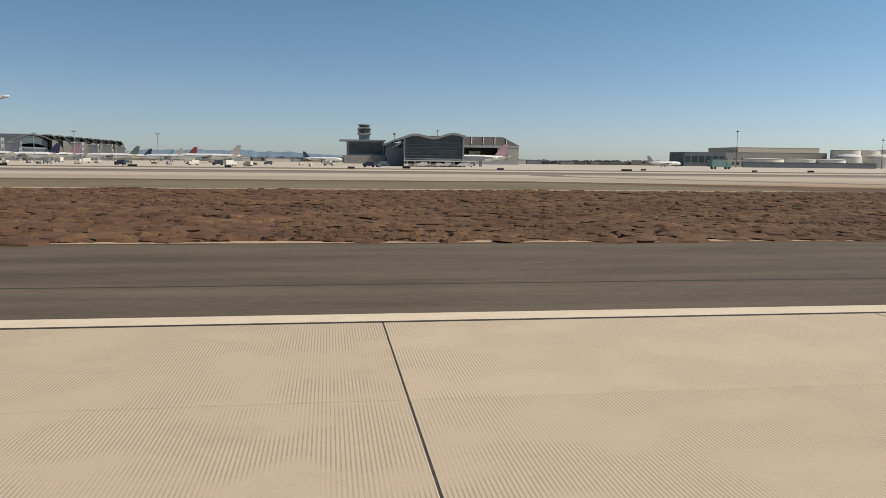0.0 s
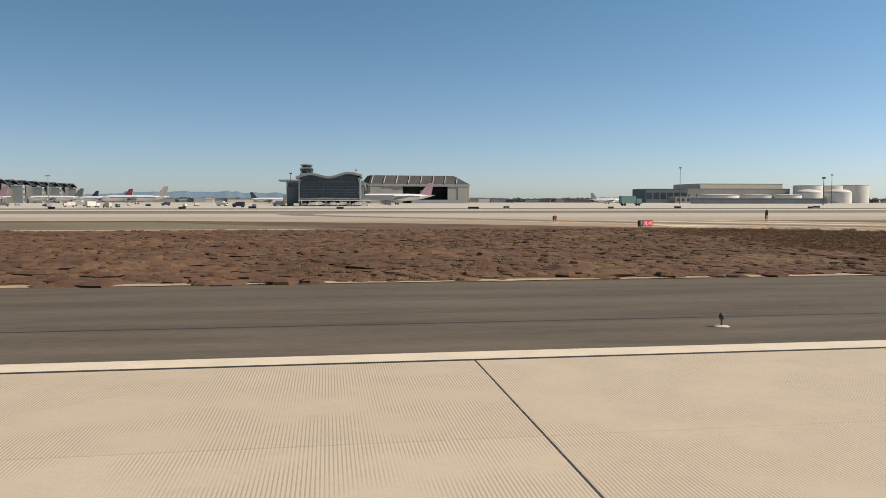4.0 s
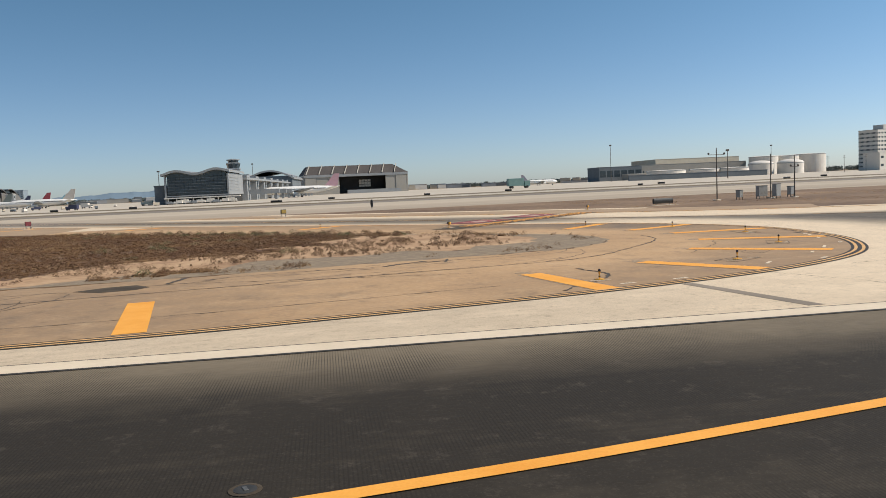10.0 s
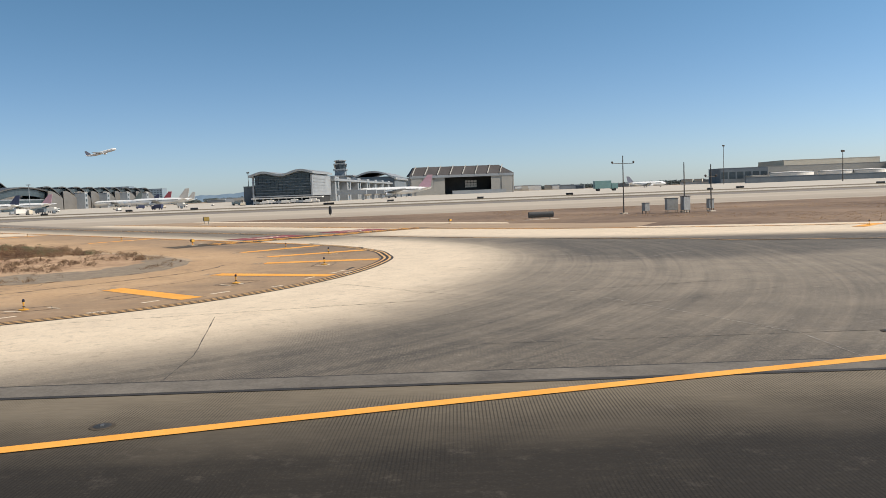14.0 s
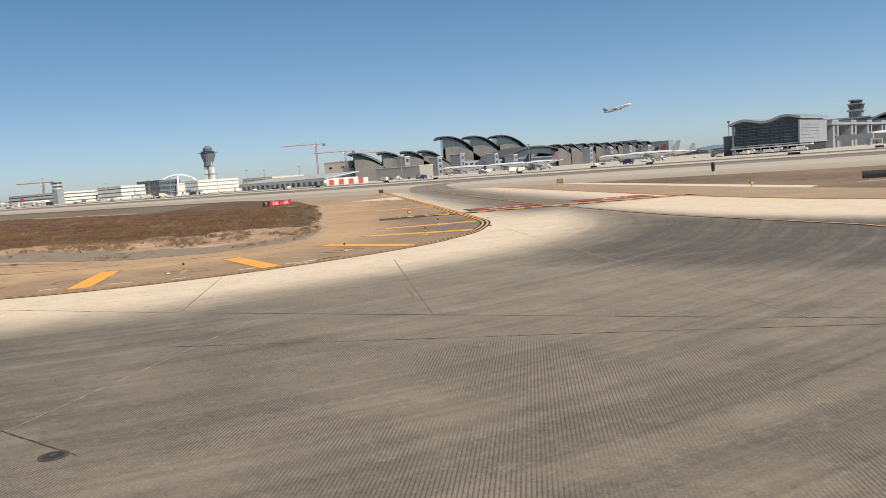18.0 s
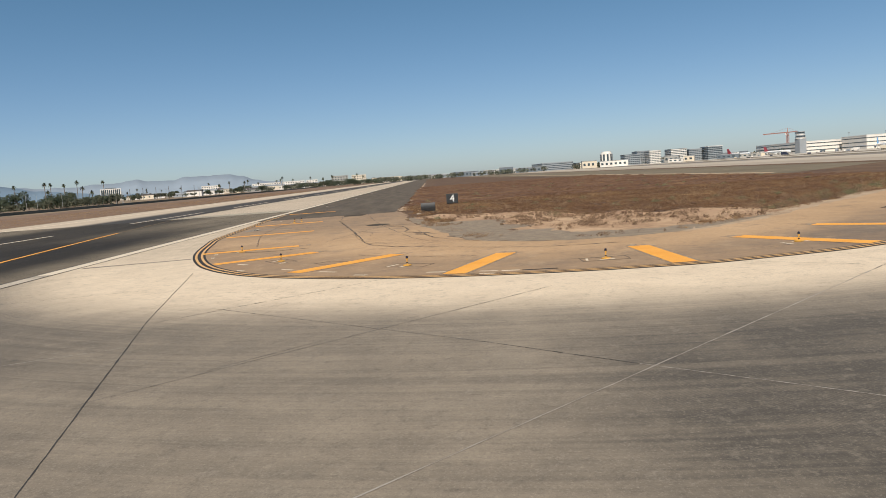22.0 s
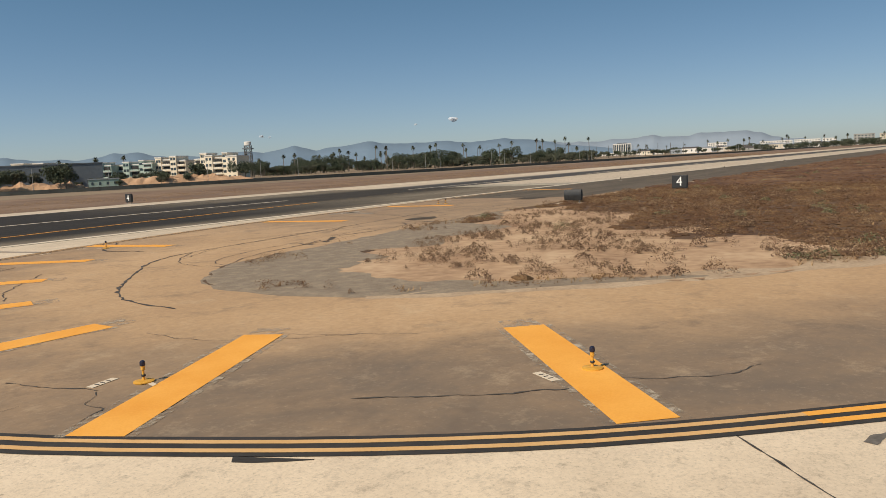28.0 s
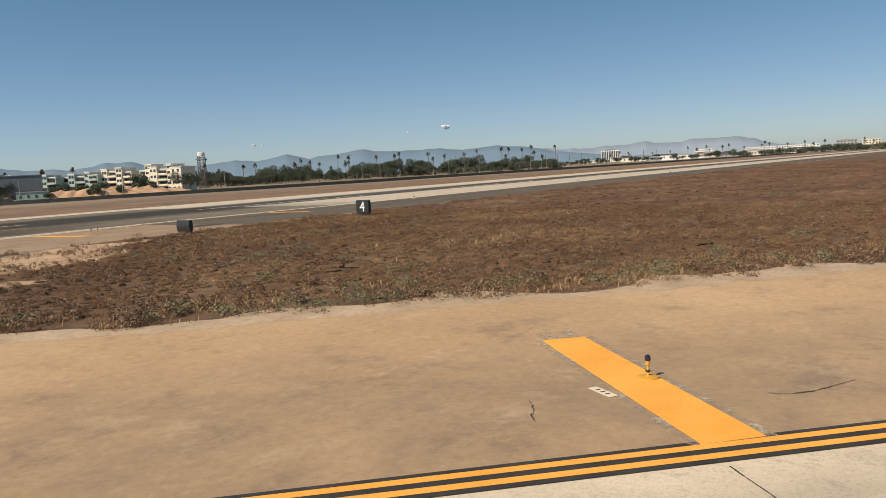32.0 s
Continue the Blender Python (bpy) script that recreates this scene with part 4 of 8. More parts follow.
CRACKS = [([(132.4, 44.6), (132.5, 41.0), (133.2, 38.5), (132.6, 36.6), (131.6, 36.2), (130.6, 35.8), (130.7, 33.6)], 0.07), ([(142.6, 41.8), (143.6, 43.2), (144.8, 42.7), (144.9, 40.7), (143.8, 38), (142.7, 35.1)], 0.06), ([(143.6, 41.1), (143.8, 39.6), (143.7, 38.5), (142.9, 36.8), (142.3, 35.2)], 0.06),
          ([(122.0, 40.6), (130, 41.4), (145, 43.4), (158, 45.6), (166.5, 47.5), (169.0, 50.2), (169.4, 54), (167.5, 56)], 0.05), ([(121.9, 33.0), (135, 33.2), (150, 34.2), (162, 36.4)], 0.05), ([(122, 37.6), (140, 39.6), (152, 41.7), (163, 43.4), (168, 46)], 0.045),
          ([(166, 44), (168.5, 46.5), (169.4, 49), (168.8, 52), (170, 53)], 0.05), ([(173.4, 44.2), (176.5, 47.8), (177.6, 50.0)], 0.05), ([(182.6, 60.9), (182.4, 61.8), (182.0, 63.0)], 0.03), ([(182.1, 63.1), (182.6, 63.65), (182.75, 64.15), (183.5, 64.6)], 0.02), ([(180.3, 67.5), (179.75, 68.3), (179.1, 69.4), (178.2, 70.4)], 0.04), ([(177.65, 70.4), (176.5, 72.2), (175.4, 72.7)], 0.03), ([(184.3, 62.4), (183.9, 62.6), (183.2, 62.7)], 0.02), ([(181.7, 53.2), (181.74, 54.2), (181.9, 56.0), (181.85, 56.9)], 0.03), ([(177.2, 62.7), (176.8, 63.8), (175.9, 65.6)], 0.02),
          ([(135.4, 38.8), (148, 41.0), (159.3, 42.9), (165.8, 43.9), (168.9, 45.3), (171.2, 47.6), (174.0, 50.9), (175.8, 53.9), (176.2, 57.0)], 0.09), ([(157.5, 47.0), (161.5, 47.5), (165.2, 48.2), (167.8, 49.5), (169.9, 51.1), (171.4, 53.0)], 0.07), ([(148.6, 44.1), (155, 42.6), (162.0, 41.0)], 0.06), ([(148.6, 44.1), (149.1, 47.0)], 0.30), ([(158.3, 46.2), (160.6, 47.8)], 0.25), ([(161.5, 46.9), (161.9, 48.3)], 0.2), ([(163.7, 34.1), (166.6, 37.4), (166.3, 40.6)], 0.16), ([(149.6, 30.6), (135, 29.7), (122, 29.2)], 0.04),
          ([(178.6, 59.3), (178.4, 61.7), (176.6, 64.3)], 0.02),
          ([(166.1, 81.9), (166.6, 82.2), (167.0, 82.5), (167.4, 83.0), (167.7, 83.5)], 0.06), ([(167.0, 82.15), (167.3, 82.5), (167.9, 83.05), (168.15, 83.25)], 0.07), ([(166.8, 81.95), (166.9, 82.3), (167.2, 82.6)], 0.07), ([(167.3, 82.5), (167.5, 82.75), (167.6, 83.0)], 0.10), ([(167.5, 82.6), (167.8, 82.85), (168.0, 83.1)], 0.12), ([(167.15, 82.4), (167.5, 82.6), (167.75, 82.95)], 0.09),
          ([(166.2, 79.9), (166.45, 80.6), (165.8, 81.3), (165.5, 81.6)], 0.03), ([(167.55, 81.1), (167.0, 81.6), (166.5, 82.1)], 0.035), ([(166.2, 81.35), (166.45, 81.7)], 0.05), ([(167.75, 81.45), (168.35, 82.1), (168.95, 82.5)], 0.08), ([(172.5, 76.8), (171.4, 75.9), (169.8, 76.2), (169.0, 77.0)], 0.02),
          ([(155.2, 94.1), (154.9, 94.6), (153.9, 95.1)], 0.02), ([(157.2, 90.9), (158.0, 91.5)], 0.02), ([(150, 44.5), (151.5, 45.6), (155, 46.2), (158, 46.0)], 0.10), ([(160, 46.8), (163, 47.8)], 0.12), ([(152.5, 41.5), (156, 43.5), (160, 43.7)], 0.05)]
for i, (c, w) in enumerate(CRACKS):
    crack(c, w * 0.45, 0.0272 + 0.00012 * i, i + 2)
sheet("repair_seam", [(167.95, 33.9), (168.4, 33.9), (169.5, 28.1), (169.0, 28.1)], 0.0178, M_TRACK, "wide grey repaired seam across the pale concrete")
M_STAIN = mat("sooty_stain", (0.20, 0.165, 0.125), (0.31, 0.25, 0.185), 0.9, 0.9, fine=10)
for pts in ([(142.1, 35.2), (142.7, 35.0), (142.2, 33.2), (142.4, 32.4), (141.0, 31.6), (141.3, 33.0)], [(138.2, 31.3), (140.2, 31.9), (141.4, 32.2), (143.4, 31.6), (142.6, 30.9), (140.5, 31.0)]):
    sheet("pavement_stain", [tuple(p) for p in smooth_line(pts + pts[:1], 0.3)[:-1]], 0.0268, M_STAIN, "sooty grey stain on the tan shoulder")
# long joints of the exit's concrete, dark or pale
M_PALEJOINT = mat("pale_joint", (0.30, 0.265, 0.22), (0.40, 0.35, 0.29), 1.0)
M_MIDJOINT = mat("dusty_joint", (0.10, 0.085, 0.07), (0.22, 0.19, 0.155), 1.0)
JOINTS = [([(194.9, 36.0), (200.0, 38.5), (204.6, 40.8), (210, 43.4)], "d"), ([(199.2, 41.2), (188.6, 51.8)], "m"), ([(208.2, 43.2), (190, 61.5)], "p"), ([(190, 61.5), (185.2, 66.3)], "m"), ([(183.6, 46.2), (190.2, 39.6)], "d"), ([(198.3, 27.8), (198.2, 30.7), (193.8, 40.2)], "p"),
          ([(189.5, 30.7), (200.6, 30.7)], "d"), ([(196.2, 49.0), (199.2, 51.8)], "d"), ([(199.2, 51.8), (203, 55.6)], "p"), ([(176.4, 36.5), (190, 39.2), (205.8, 42.9), (212, 44.4)], "d"), ([(197.2, 43.0), (194.7, 45.3)], "m"), ([(179.1, 73.3), (183, 77.2)], "d"), ([(158.4, 94.4), (161.4, 97.4)], "d"), ([(171.9, 36.4), (173.6, 32.0), (174.3, 28.0)], "d"), ([(181.8, 36.8), (183.2, 30.6), (183.4, 28.0)], "d"),
          ([(169.5, 85.6), (172.5, 88.4)], "d"), ([(188.7, 61.8), (186.2, 59.2)], "m"), ([(188.2, 40.7), (196.2, 49.0)], "m"), ([(142.4, 28.0), (142.6, 30.2)], "d"), ([(168.0, 34.8), (169.3, 28.0)], "d"), ([(127, 28.0), (127.1, 29.2)], "d")]
for i, (c, kind) in enumerate(JOINTS):
    for p, q in zip(c, c[1:]):
        crack([p, q], {"d": 0.013, "m": 0.013, "p": 0.014}[kind], 0.0165, i + 40, 0.015, {"d": M_JOINT, "m": M_MIDJOINT, "p": M_PALEJOINT}[kind], "thin joint between the concrete slabs")
for x, y in ((86.2, 19.2), (86.5, 19.2), (91.4, 17.3)):
    marking("oil_spot", prism([(x + 0.10 * math.cos(a) * (1 + 0.3 * math.sin(3 * a)), y + 0.08 * math.sin(a)) for a in np.linspace(0, 2 * math.pi, 13)[:-1]], 0.02, 0.0255), M_CRACK, "small dark stain on the concrete", "stains")
sheet("dark_strip", [(123.2, 37.9), (125.9, 38.2), (126.1, 40.3), (122.8, 40.5)], 0.0265, M_PATCH, "strip of dark asphalt in the tan shoulder")
sheet("square_patch", [(165.0, 48.9), (164.2, 50.3), (165.9, 51.1), (166.5, 49.9)], 0.0268, M_SHOULDER, "square patch of grey asphalt beside the gravel")
sheet("edge_spill", [(182.97, 67.85), (183.1, 67.98), (182.98, 68.25), (182.7, 68.65), (182.5, 68.9)], 0.0232, M_BLACKP, "ragged black paint spilt outside the edge line")
crack([(178.6, 74.8), (178.25, 74.9), (177.95, 75.2), (177.85, 75.5)], 0.07, 0.0171, 301, 0.1, M_MIDJOINT, "smeared dark tyre scuff on the concrete")
crack([(177.9, 75.55), (177.95, 75.8), (178.4, 76.1)], 0.06, 0.0172, 302, 0.1, M_MIDJOINT, "smeared dark tyre scuff on the concrete")
sheet("dark_patch", [(144.9, 43.2), (146.0, 44.2), (147.2, 44.5), (148.0, 43.4), (147.6, 42.6), (146.2, 42.3)], 0.0265, M_PATCH, "dark patch in the tan shoulder")
crack([(123.25, 28.0), (123.0, 31.5), (123.2, 35.0), (122.8, 39.5), (122.8, 43.6)], 0.07, 0.0296, 77, 0.12, None, "dark irregular seam where the asphalt ends")

# round covers of inset lights
M_POLE = mat("weathered_dark_steel", (0.07, 0.06, 0.05), (0.13, 0.11, 0.09), 3, 0.7, 0.2)
M_STEEL = mat("worn_steel", (0.16, 0.15, 0.13), (0.30, 0.28, 0.25), 8, 0.5, 0.7)
M_DARK = mat("dark_rubber", (0.02, 0.02, 0.02), (0.045, 0.043, 0.04), 4, 0.7)


def inset_light(x, y, z=0.016):
    t = thing("inset_light", "round flush steel light set into the pavement", "light", (x, y, z), 20, "inset lights")
    part("rim", lathe([(0.22, 0), (0.22, 0.006), (0.17, 0.010), (0.16, 0.008)], 20), M_PATCH, t)
    part("cover", lathe([(0.155, 0.0), (0.155, 0.012), (0.11, 0.018)], 16), M_DARK, t)
    part("lens", box(-0.03, 0.03, -0.07, 0.07, 0.016, 0.026, 0.004), M_STEEL, t)


for x, y in ((169.6, 20.9), (183.6, 24.6), (200.3, 30.5), (199.1, 27.8), (27.7, 29.6), (92.8, 29.3), (154.5, 18.2)):
    inset_light(x, y, 0.022 if x < 93 else 0.018)


# taxiway edge lights, runway lights and guard lights
M_YMETAL = mat("yellow_painted_metal", (0.62, 0.30, 0.03), (0.75, 0.40, 0.06), 6, 0.5, 0.1)
M_LENSD = mat("dark_blue_lens", (0.012, 0.014, 0.03), (0.03, 0.03, 0.05), 8, 0.15)
M_PAD = mat("pale_concrete_pad", (0.50, 0.43, 0.33), (0.62, 0.54, 0.43), 3, 0.9)
M_BLACKM = mat("black_painted_metal", (0.012, 0.012, 0.012), (0.03, 0.029, 0.027), 5, 0.5)


def edge_light(x, y, z=0.018, label="blue taxiway edge light on a yellow base"):
    t = thing("edge_light", label, "light", (x, y, z), 0, "edge lights")
    part("base", lathe([(0.19, 0), (0.19, 0.02), (0.13, 0.035), (0.05, 0.04)], 18), M_YMETAL, t, "round yellow base plate")
    part("stem", lathe([(0.022, 0.035), (0.022, 0.22), (0.038, 0.225), (0.038, 0.30)], 12), M_YMETAL, t)
    part("collar", lathe([(0.035, 0.10), (0.042, 0.11), (0.042, 0.13), (0.035, 0.14)], 12), M_BLACKM, t)
    part("lens", lathe([(0.045, 0.30), (0.052, 0.32), (0.05, 0.375), (0.03, 0.40), (0.01, 0.405)], 14), M_LENSD, t, "dark blue glass lens")


for x, y in ((173.6, 40.2), (179.7, 46.85), (182.4, 54.95), (181.3, 63.3), (176.95, 70.25), (155.1, 92.1), (131.1, 34.3), (131.3, 33.6), (165.85, 36.35), (133.5, 113.5), (111, 136.4), (221.6, 72.0)):
    edge_light(x, y, 0.031)


# rectangular saw cuts round the lights, filled with dark sealant
for x, y, a in ((173.6, 40.2, 30), (179.7, 46.95, 62), (182.4, 54.9, 88), (176.4, 43.3, 45)):
    bm = bmesh.new()
    for x0, x1, y0, y1 in ((-0.95, 0.95, -0.55, -0.525), (-0.95, 0.95, 0.525, 0.55), (-0.95, -0.925, -0.525, 0.525), (0.925, 0.95, -0.525, 0.525)):
        add_box(bm, x0, x1, y0, y1, 0.022, 0.0275)
    bmesh.ops.transform(bm, matrix=pose(x, y, 0, 0, 0, a), verts=bm.verts)
    marking("saw_cut", bm, M_CRACK, "dark sealed rectangular saw cut round a light", "saw cuts")


def runway_light(x, y):
    t = thing("runway_edge_light", "dark runway edge light on a pale round base", "light", (x, y, 0.020), 0, "runway lights")
    part("base", lathe([(0.24, 0), (0.24, 0.015), (0.14, 0.03), (0.05, 0.04)], 18), M_PAD, t)
    part("stem", lathe([(0.03, 0.03), (0.03, 0.22)], 10), M_POLE, t)
    part("lens", lathe([(0.06, 0.22), (0.085, 0.27), (0.08, 0.36), (0.03, 0.42)], 14), M_POLE, t)


for x in (-20, 31.0, 82.2):
    runway_light(x, 30.55)


M_AMBER = mat("amber_lens", (0.45, 0.11, 0.02), (0.60, 0.17, 0.03), 8, 0.2)


def guard_light(x, y, rz):
    t = thing("guard_light", "yellow runway guard light with black visor on a stem", "light", (x, y, 0.032), rz, "guard lights")
    t.scale = (0.82, 0.82, 0.82)
    part("pad", box(-0.5, 0.5, -0.42, 0.30, -0.005, 0.006), M_PAD, t, "pale concrete pad")
    part("base", lathe([(0.20, 0.004), (0.20, 0.03), (0.08, 0.06)], 16), M_YMETAL, t)
    part("stem", lathe([(0.045, 0.05), (0.045, 0.28), (0.07, 0.29), (0.07, 0.35)], 12), M_YMETAL, t)
    part("housing", box(-0.20, -0.012, -0.17, 0.17, 0.34, 0.62, 0.05), M_YMETAL, t)
    part("front_shield", box(-0.010, 0.022, -0.21, 0.21, 0.33, 0.66, 0.008), M_BLACKM, t, "black front shield")
    for s in (-0.105, 0.105):
        b2 = bmesh.new()
        add_tube(b2, (0.022, s, 0.50), (0.05, s, 0.50), 0.075, 0.075, 16)
        part("lens", b2, M_AMBER, t, "amber round lamp")
        b3 = bmesh.new()
        n = 12
        for r0, x0, x1 in ((0.095, 0.018, 0.15),):
            ring = [(math.cos(math.pi * k / n), math.sin(math.pi * k / n)) for k in range(-2, n + 3)]
            a = [b3.verts.new((x0, s + r0 * c, 0.50 + r0 * q)) for c, q in ring]
            b = [b3.verts.new((x1, s + r0 * c, 0.50 + r0 * q)) for c, q in ring]
            c_ = [b3.verts.new((x0, s + (r0 - 0.012) * c, 0.50 + (r0 - 0.012) * q)) for c, q in ring]
            d = [b3.verts.new((x1, s + (r0 - 0.012) * c, 0.50 + (r0 - 0.012) * q)) for c, q in ring]
            for i in range(len(ring) - 1):
                b3.faces.new((a[i], a[i + 1], b[i + 1], b[i]))
                b3.faces.new((c_[i + 1], c_[i], d[i], d[i + 1]))
                b3.faces.new((b[i], b[i + 1], d[i + 1], d[i]))
        part("visor", b3, M_BLACKM, t, "black lamp visor")


guard_light(*nu(173.92, -62.1), 140)
guard_light(189.2, 105.2, 130)


# ---- signs ----
M_SIGNW = mat("white_sign_face", (0.78, 0.76, 0.70), (0.84, 0.82, 0.76), 3, 0.5)
M_SIGNR = mat("red_sign_face", (0.50, 0.015, 0.025), (0.58, 0.03, 0.035), 2, 0.45)
M_SIGNY = mat("yellow_sign_face", (0.62, 0.42, 0.03), (0.70, 0.50, 0.06), 2, 0.5)


M_SIGNDY = mat("dull_yellow_sign_face", (0.20, 0.13, 0.02), (0.26, 0.18, 0.03), 2, 0.5)
M_SIGNDR = mat("dull_red_sign_face", (0.12, 0.015, 0.02), (0.16, 0.025, 0.03), 2, 0.5)


def panel_sign(name, label, at, rz, w, h, depth, face, faces=(), pad=True, foot=0.22):
    """An airfield sign: a bellied cabinet on short legs; its front looks along -y before turning."""
    t = thing(name, label, "sign", at, rz)
    bm = bmesh.new()
    n = 8
    prof = [(-depth / 2 * (0.55 + 0.45 * math.sin(math.pi * k / n)), foot + h * k / n) for k in range(n + 1)]
    prof += [(-y, z) for y, z in prof[::-1]]
    a = [bm.verts.new((-w / 2, y, z)) for y, z in prof]
    b = [bm.verts.new((w / 2, y, z)) for y, z in prof]
    m = len(prof)
    for i in range(m):
        bm.faces.new((a[i], a[(i + 1) % m], b[(i + 1) % m], b[i]))
    bm.faces.new(a)
    bm.faces.new(b[::-1])
    part("cabinet", bm, M_BLACKM, t)
    for s in (-0.36, 0.36):
        part("leg", box(s * w - 0.04, s * w + 0.04, -0.04, 0.04, 0, foot + 0.02), M_STEEL, t)
    if pad:
        part("pad", box(-w / 2 - 0.5, w / 2 + 0.5, -depth / 2 - 0.5, depth / 2 + 0.5, -0.03, 0.015), M_PAD, t, "pale concrete pad")
    for (x0, x1, m, text, tm, size) in faces:
        front = part("face", box(x0, x1, -depth / 2 - 0.012, -depth / 2 + 0.01, foot + 0.06, foot + h - 0.06), m, t)
        if text:
            lettering("lettering", text, size, pose((x0 + x1) / 2, -depth / 2 - 0.016, foot + h / 2, 90), tm, front)
    return t


for at, rz in (((115.5, 50.7, 0.045), 90), ((124.0, -27.2, 0.012), 90)):
    s4 = panel_sign("distance_sign", "black square runway distance sign with a white 4", at, rz, 1.45, 1.25, 0.34, M_BLACKM, [(-0.7, 0.7, M_BLACKM, "4", M_SIGNW, 1.25)])
    lettering("lettering", "4", 1.25, pose(0, 0.19, 0.22 + 0.62, 90, 0, 180), M_SIGNW, s4)
panel_sign("taxiway_sign", "black backed taxiway sign with a yellow face on a concrete pad", (132.1, 47.7, 0.050), -90, 1.5, 0.85, 0.36, M_BLACKM, [(-0.7, 0.7, M_SIGNY, "", None, 0)])
panel_sign("runway_sign", "red runway entry sign reading 24L - 6R with a black Y panel", (113.3, 109.8, 0.045), 45, 4.6, 0.85, 0.3, M_BLACKM,
           [(-2.25, -1.15, M_BLACKM, "Y", M_SIGNY, 0.8), (-1.1, 2.25, M_SIGNR, "24L - 6R", M_SIGNW, 0.75)], foot=0.3)
panel_sign("dark_sign", "long black backed airfield sign on short legs", (200.3, 107.0, 0.03), 196, 3.2, 0.7, 0.4, M_BLACKM)
panel_sign("marker_sign", "narrow upright black sign beside the second runway", (165.1, 166.7, 0.03), 80, 0.5, 1.6, 0.5, M_BLACKM)
panel_sign("small_sign", "small yellow and black taxiway sign on a post", (148.9, 139.6, 0.03), 40, 1.0, 0.7, 0.25, M_BLACKM, [(-0.45, 0.45, M_SIGNDY, "", None, 0)], foot=0.5)
panel_sign("red_marker_sign", "small red and black sign beside the taxiway", (109.4, 139.5, 0.03), 40, 0.9, 0.7, 0.25, M_BLACKM, [(-0.42, 0.42, M_SIGNDR, "", None, 0)], foot=0.5)
rs = random.Random(11)
for k in range(26):
    x = -420 + k * 42 + rs.uniform(-10, 10)
    y = rs.choice((352, 358, 378, 390, 420))
    panel_sign("apron_sign", "low dark taxiway sign on the grass strip", (x, y, 0.02), rs.uniform(-15, 15), rs.uniform(2.0, 5.0), 0.9, 0.35, M_BLACKM, pad=False)

# weather masts and equipment in the dirt field
M_GALV = mat("galvanised_steel", (0.30, 0.29, 0.27), (0.42, 0.41, 0.38), 3, 0.5, 0.6)


def weather_mast(x, y, h, arms):
    t = thing("weather_mast", "thin steel weather mast with small instruments", "mast", (x, y, 0.02), 20, "weather masts")
    part("pole", tube((0, 0, 0), (0, 0, h), 0.09, 0.06, 8), M_POLE, t)
    part("footing", box(-0.4, 0.4, -0.4, 0.4, -0.05, 0.15, 0.03), M_PAD, t)
    for z, w in arms:
        part("crossarm", tube((-w, 0, z), (w, 0, z), 0.04, 0.04, 6), M_POLE, t)
        for s in (-w, w):
            part("sensor", lathe([(0.03, z), (0.14, z + 0.1), (0.14, z + 0.22), (0.03, z + 0.32)], 8), M_POLE, t).location = (s, 0, 0)


weather_mast(212.0, 114.5, 7.6, [(6.6, 1.6)])
weather_mast(219.5, 113.0, 6.4, [])
weather_mast(222.6, 112.0, 6.0, [(4.4, 0.8)])
for x, y, w, h in ((214.4, 112.6, 0.7, 1.0), (217.6, 112.2, 1.5, 1.5), (218.9, 110.6, 1.0, 1.7), (223.0, 113.6, 0.7, 1.2)):
    t = thing("equipment_cabinet", "weathered metal equipment cabinet on a steel frame", "cabinet", (x, y, 0.02), rs.uniform(0, 40), "equipment cabinets")
    part("body", box(-w / 2, w / 2, -0.35, 0.35, 0.35, 0.35 + h, 0.03), M_GALV, t)
    part("lid", box(-w / 2 - 0.05, w / 2 + 0.05, -0.4, 0.4, 0.35 + h, 0.40 + h, 0.01), M_POLE, t)
    for a in (-1, 1):
        for b in (-1, 1):
            part("leg", box(a * w * 0.42 - 0.03, a * w * 0.42 + 0.03, b * 0.3 - 0.03, b * 0.3 + 0.03, 0, 0.36), M_POLE, t)


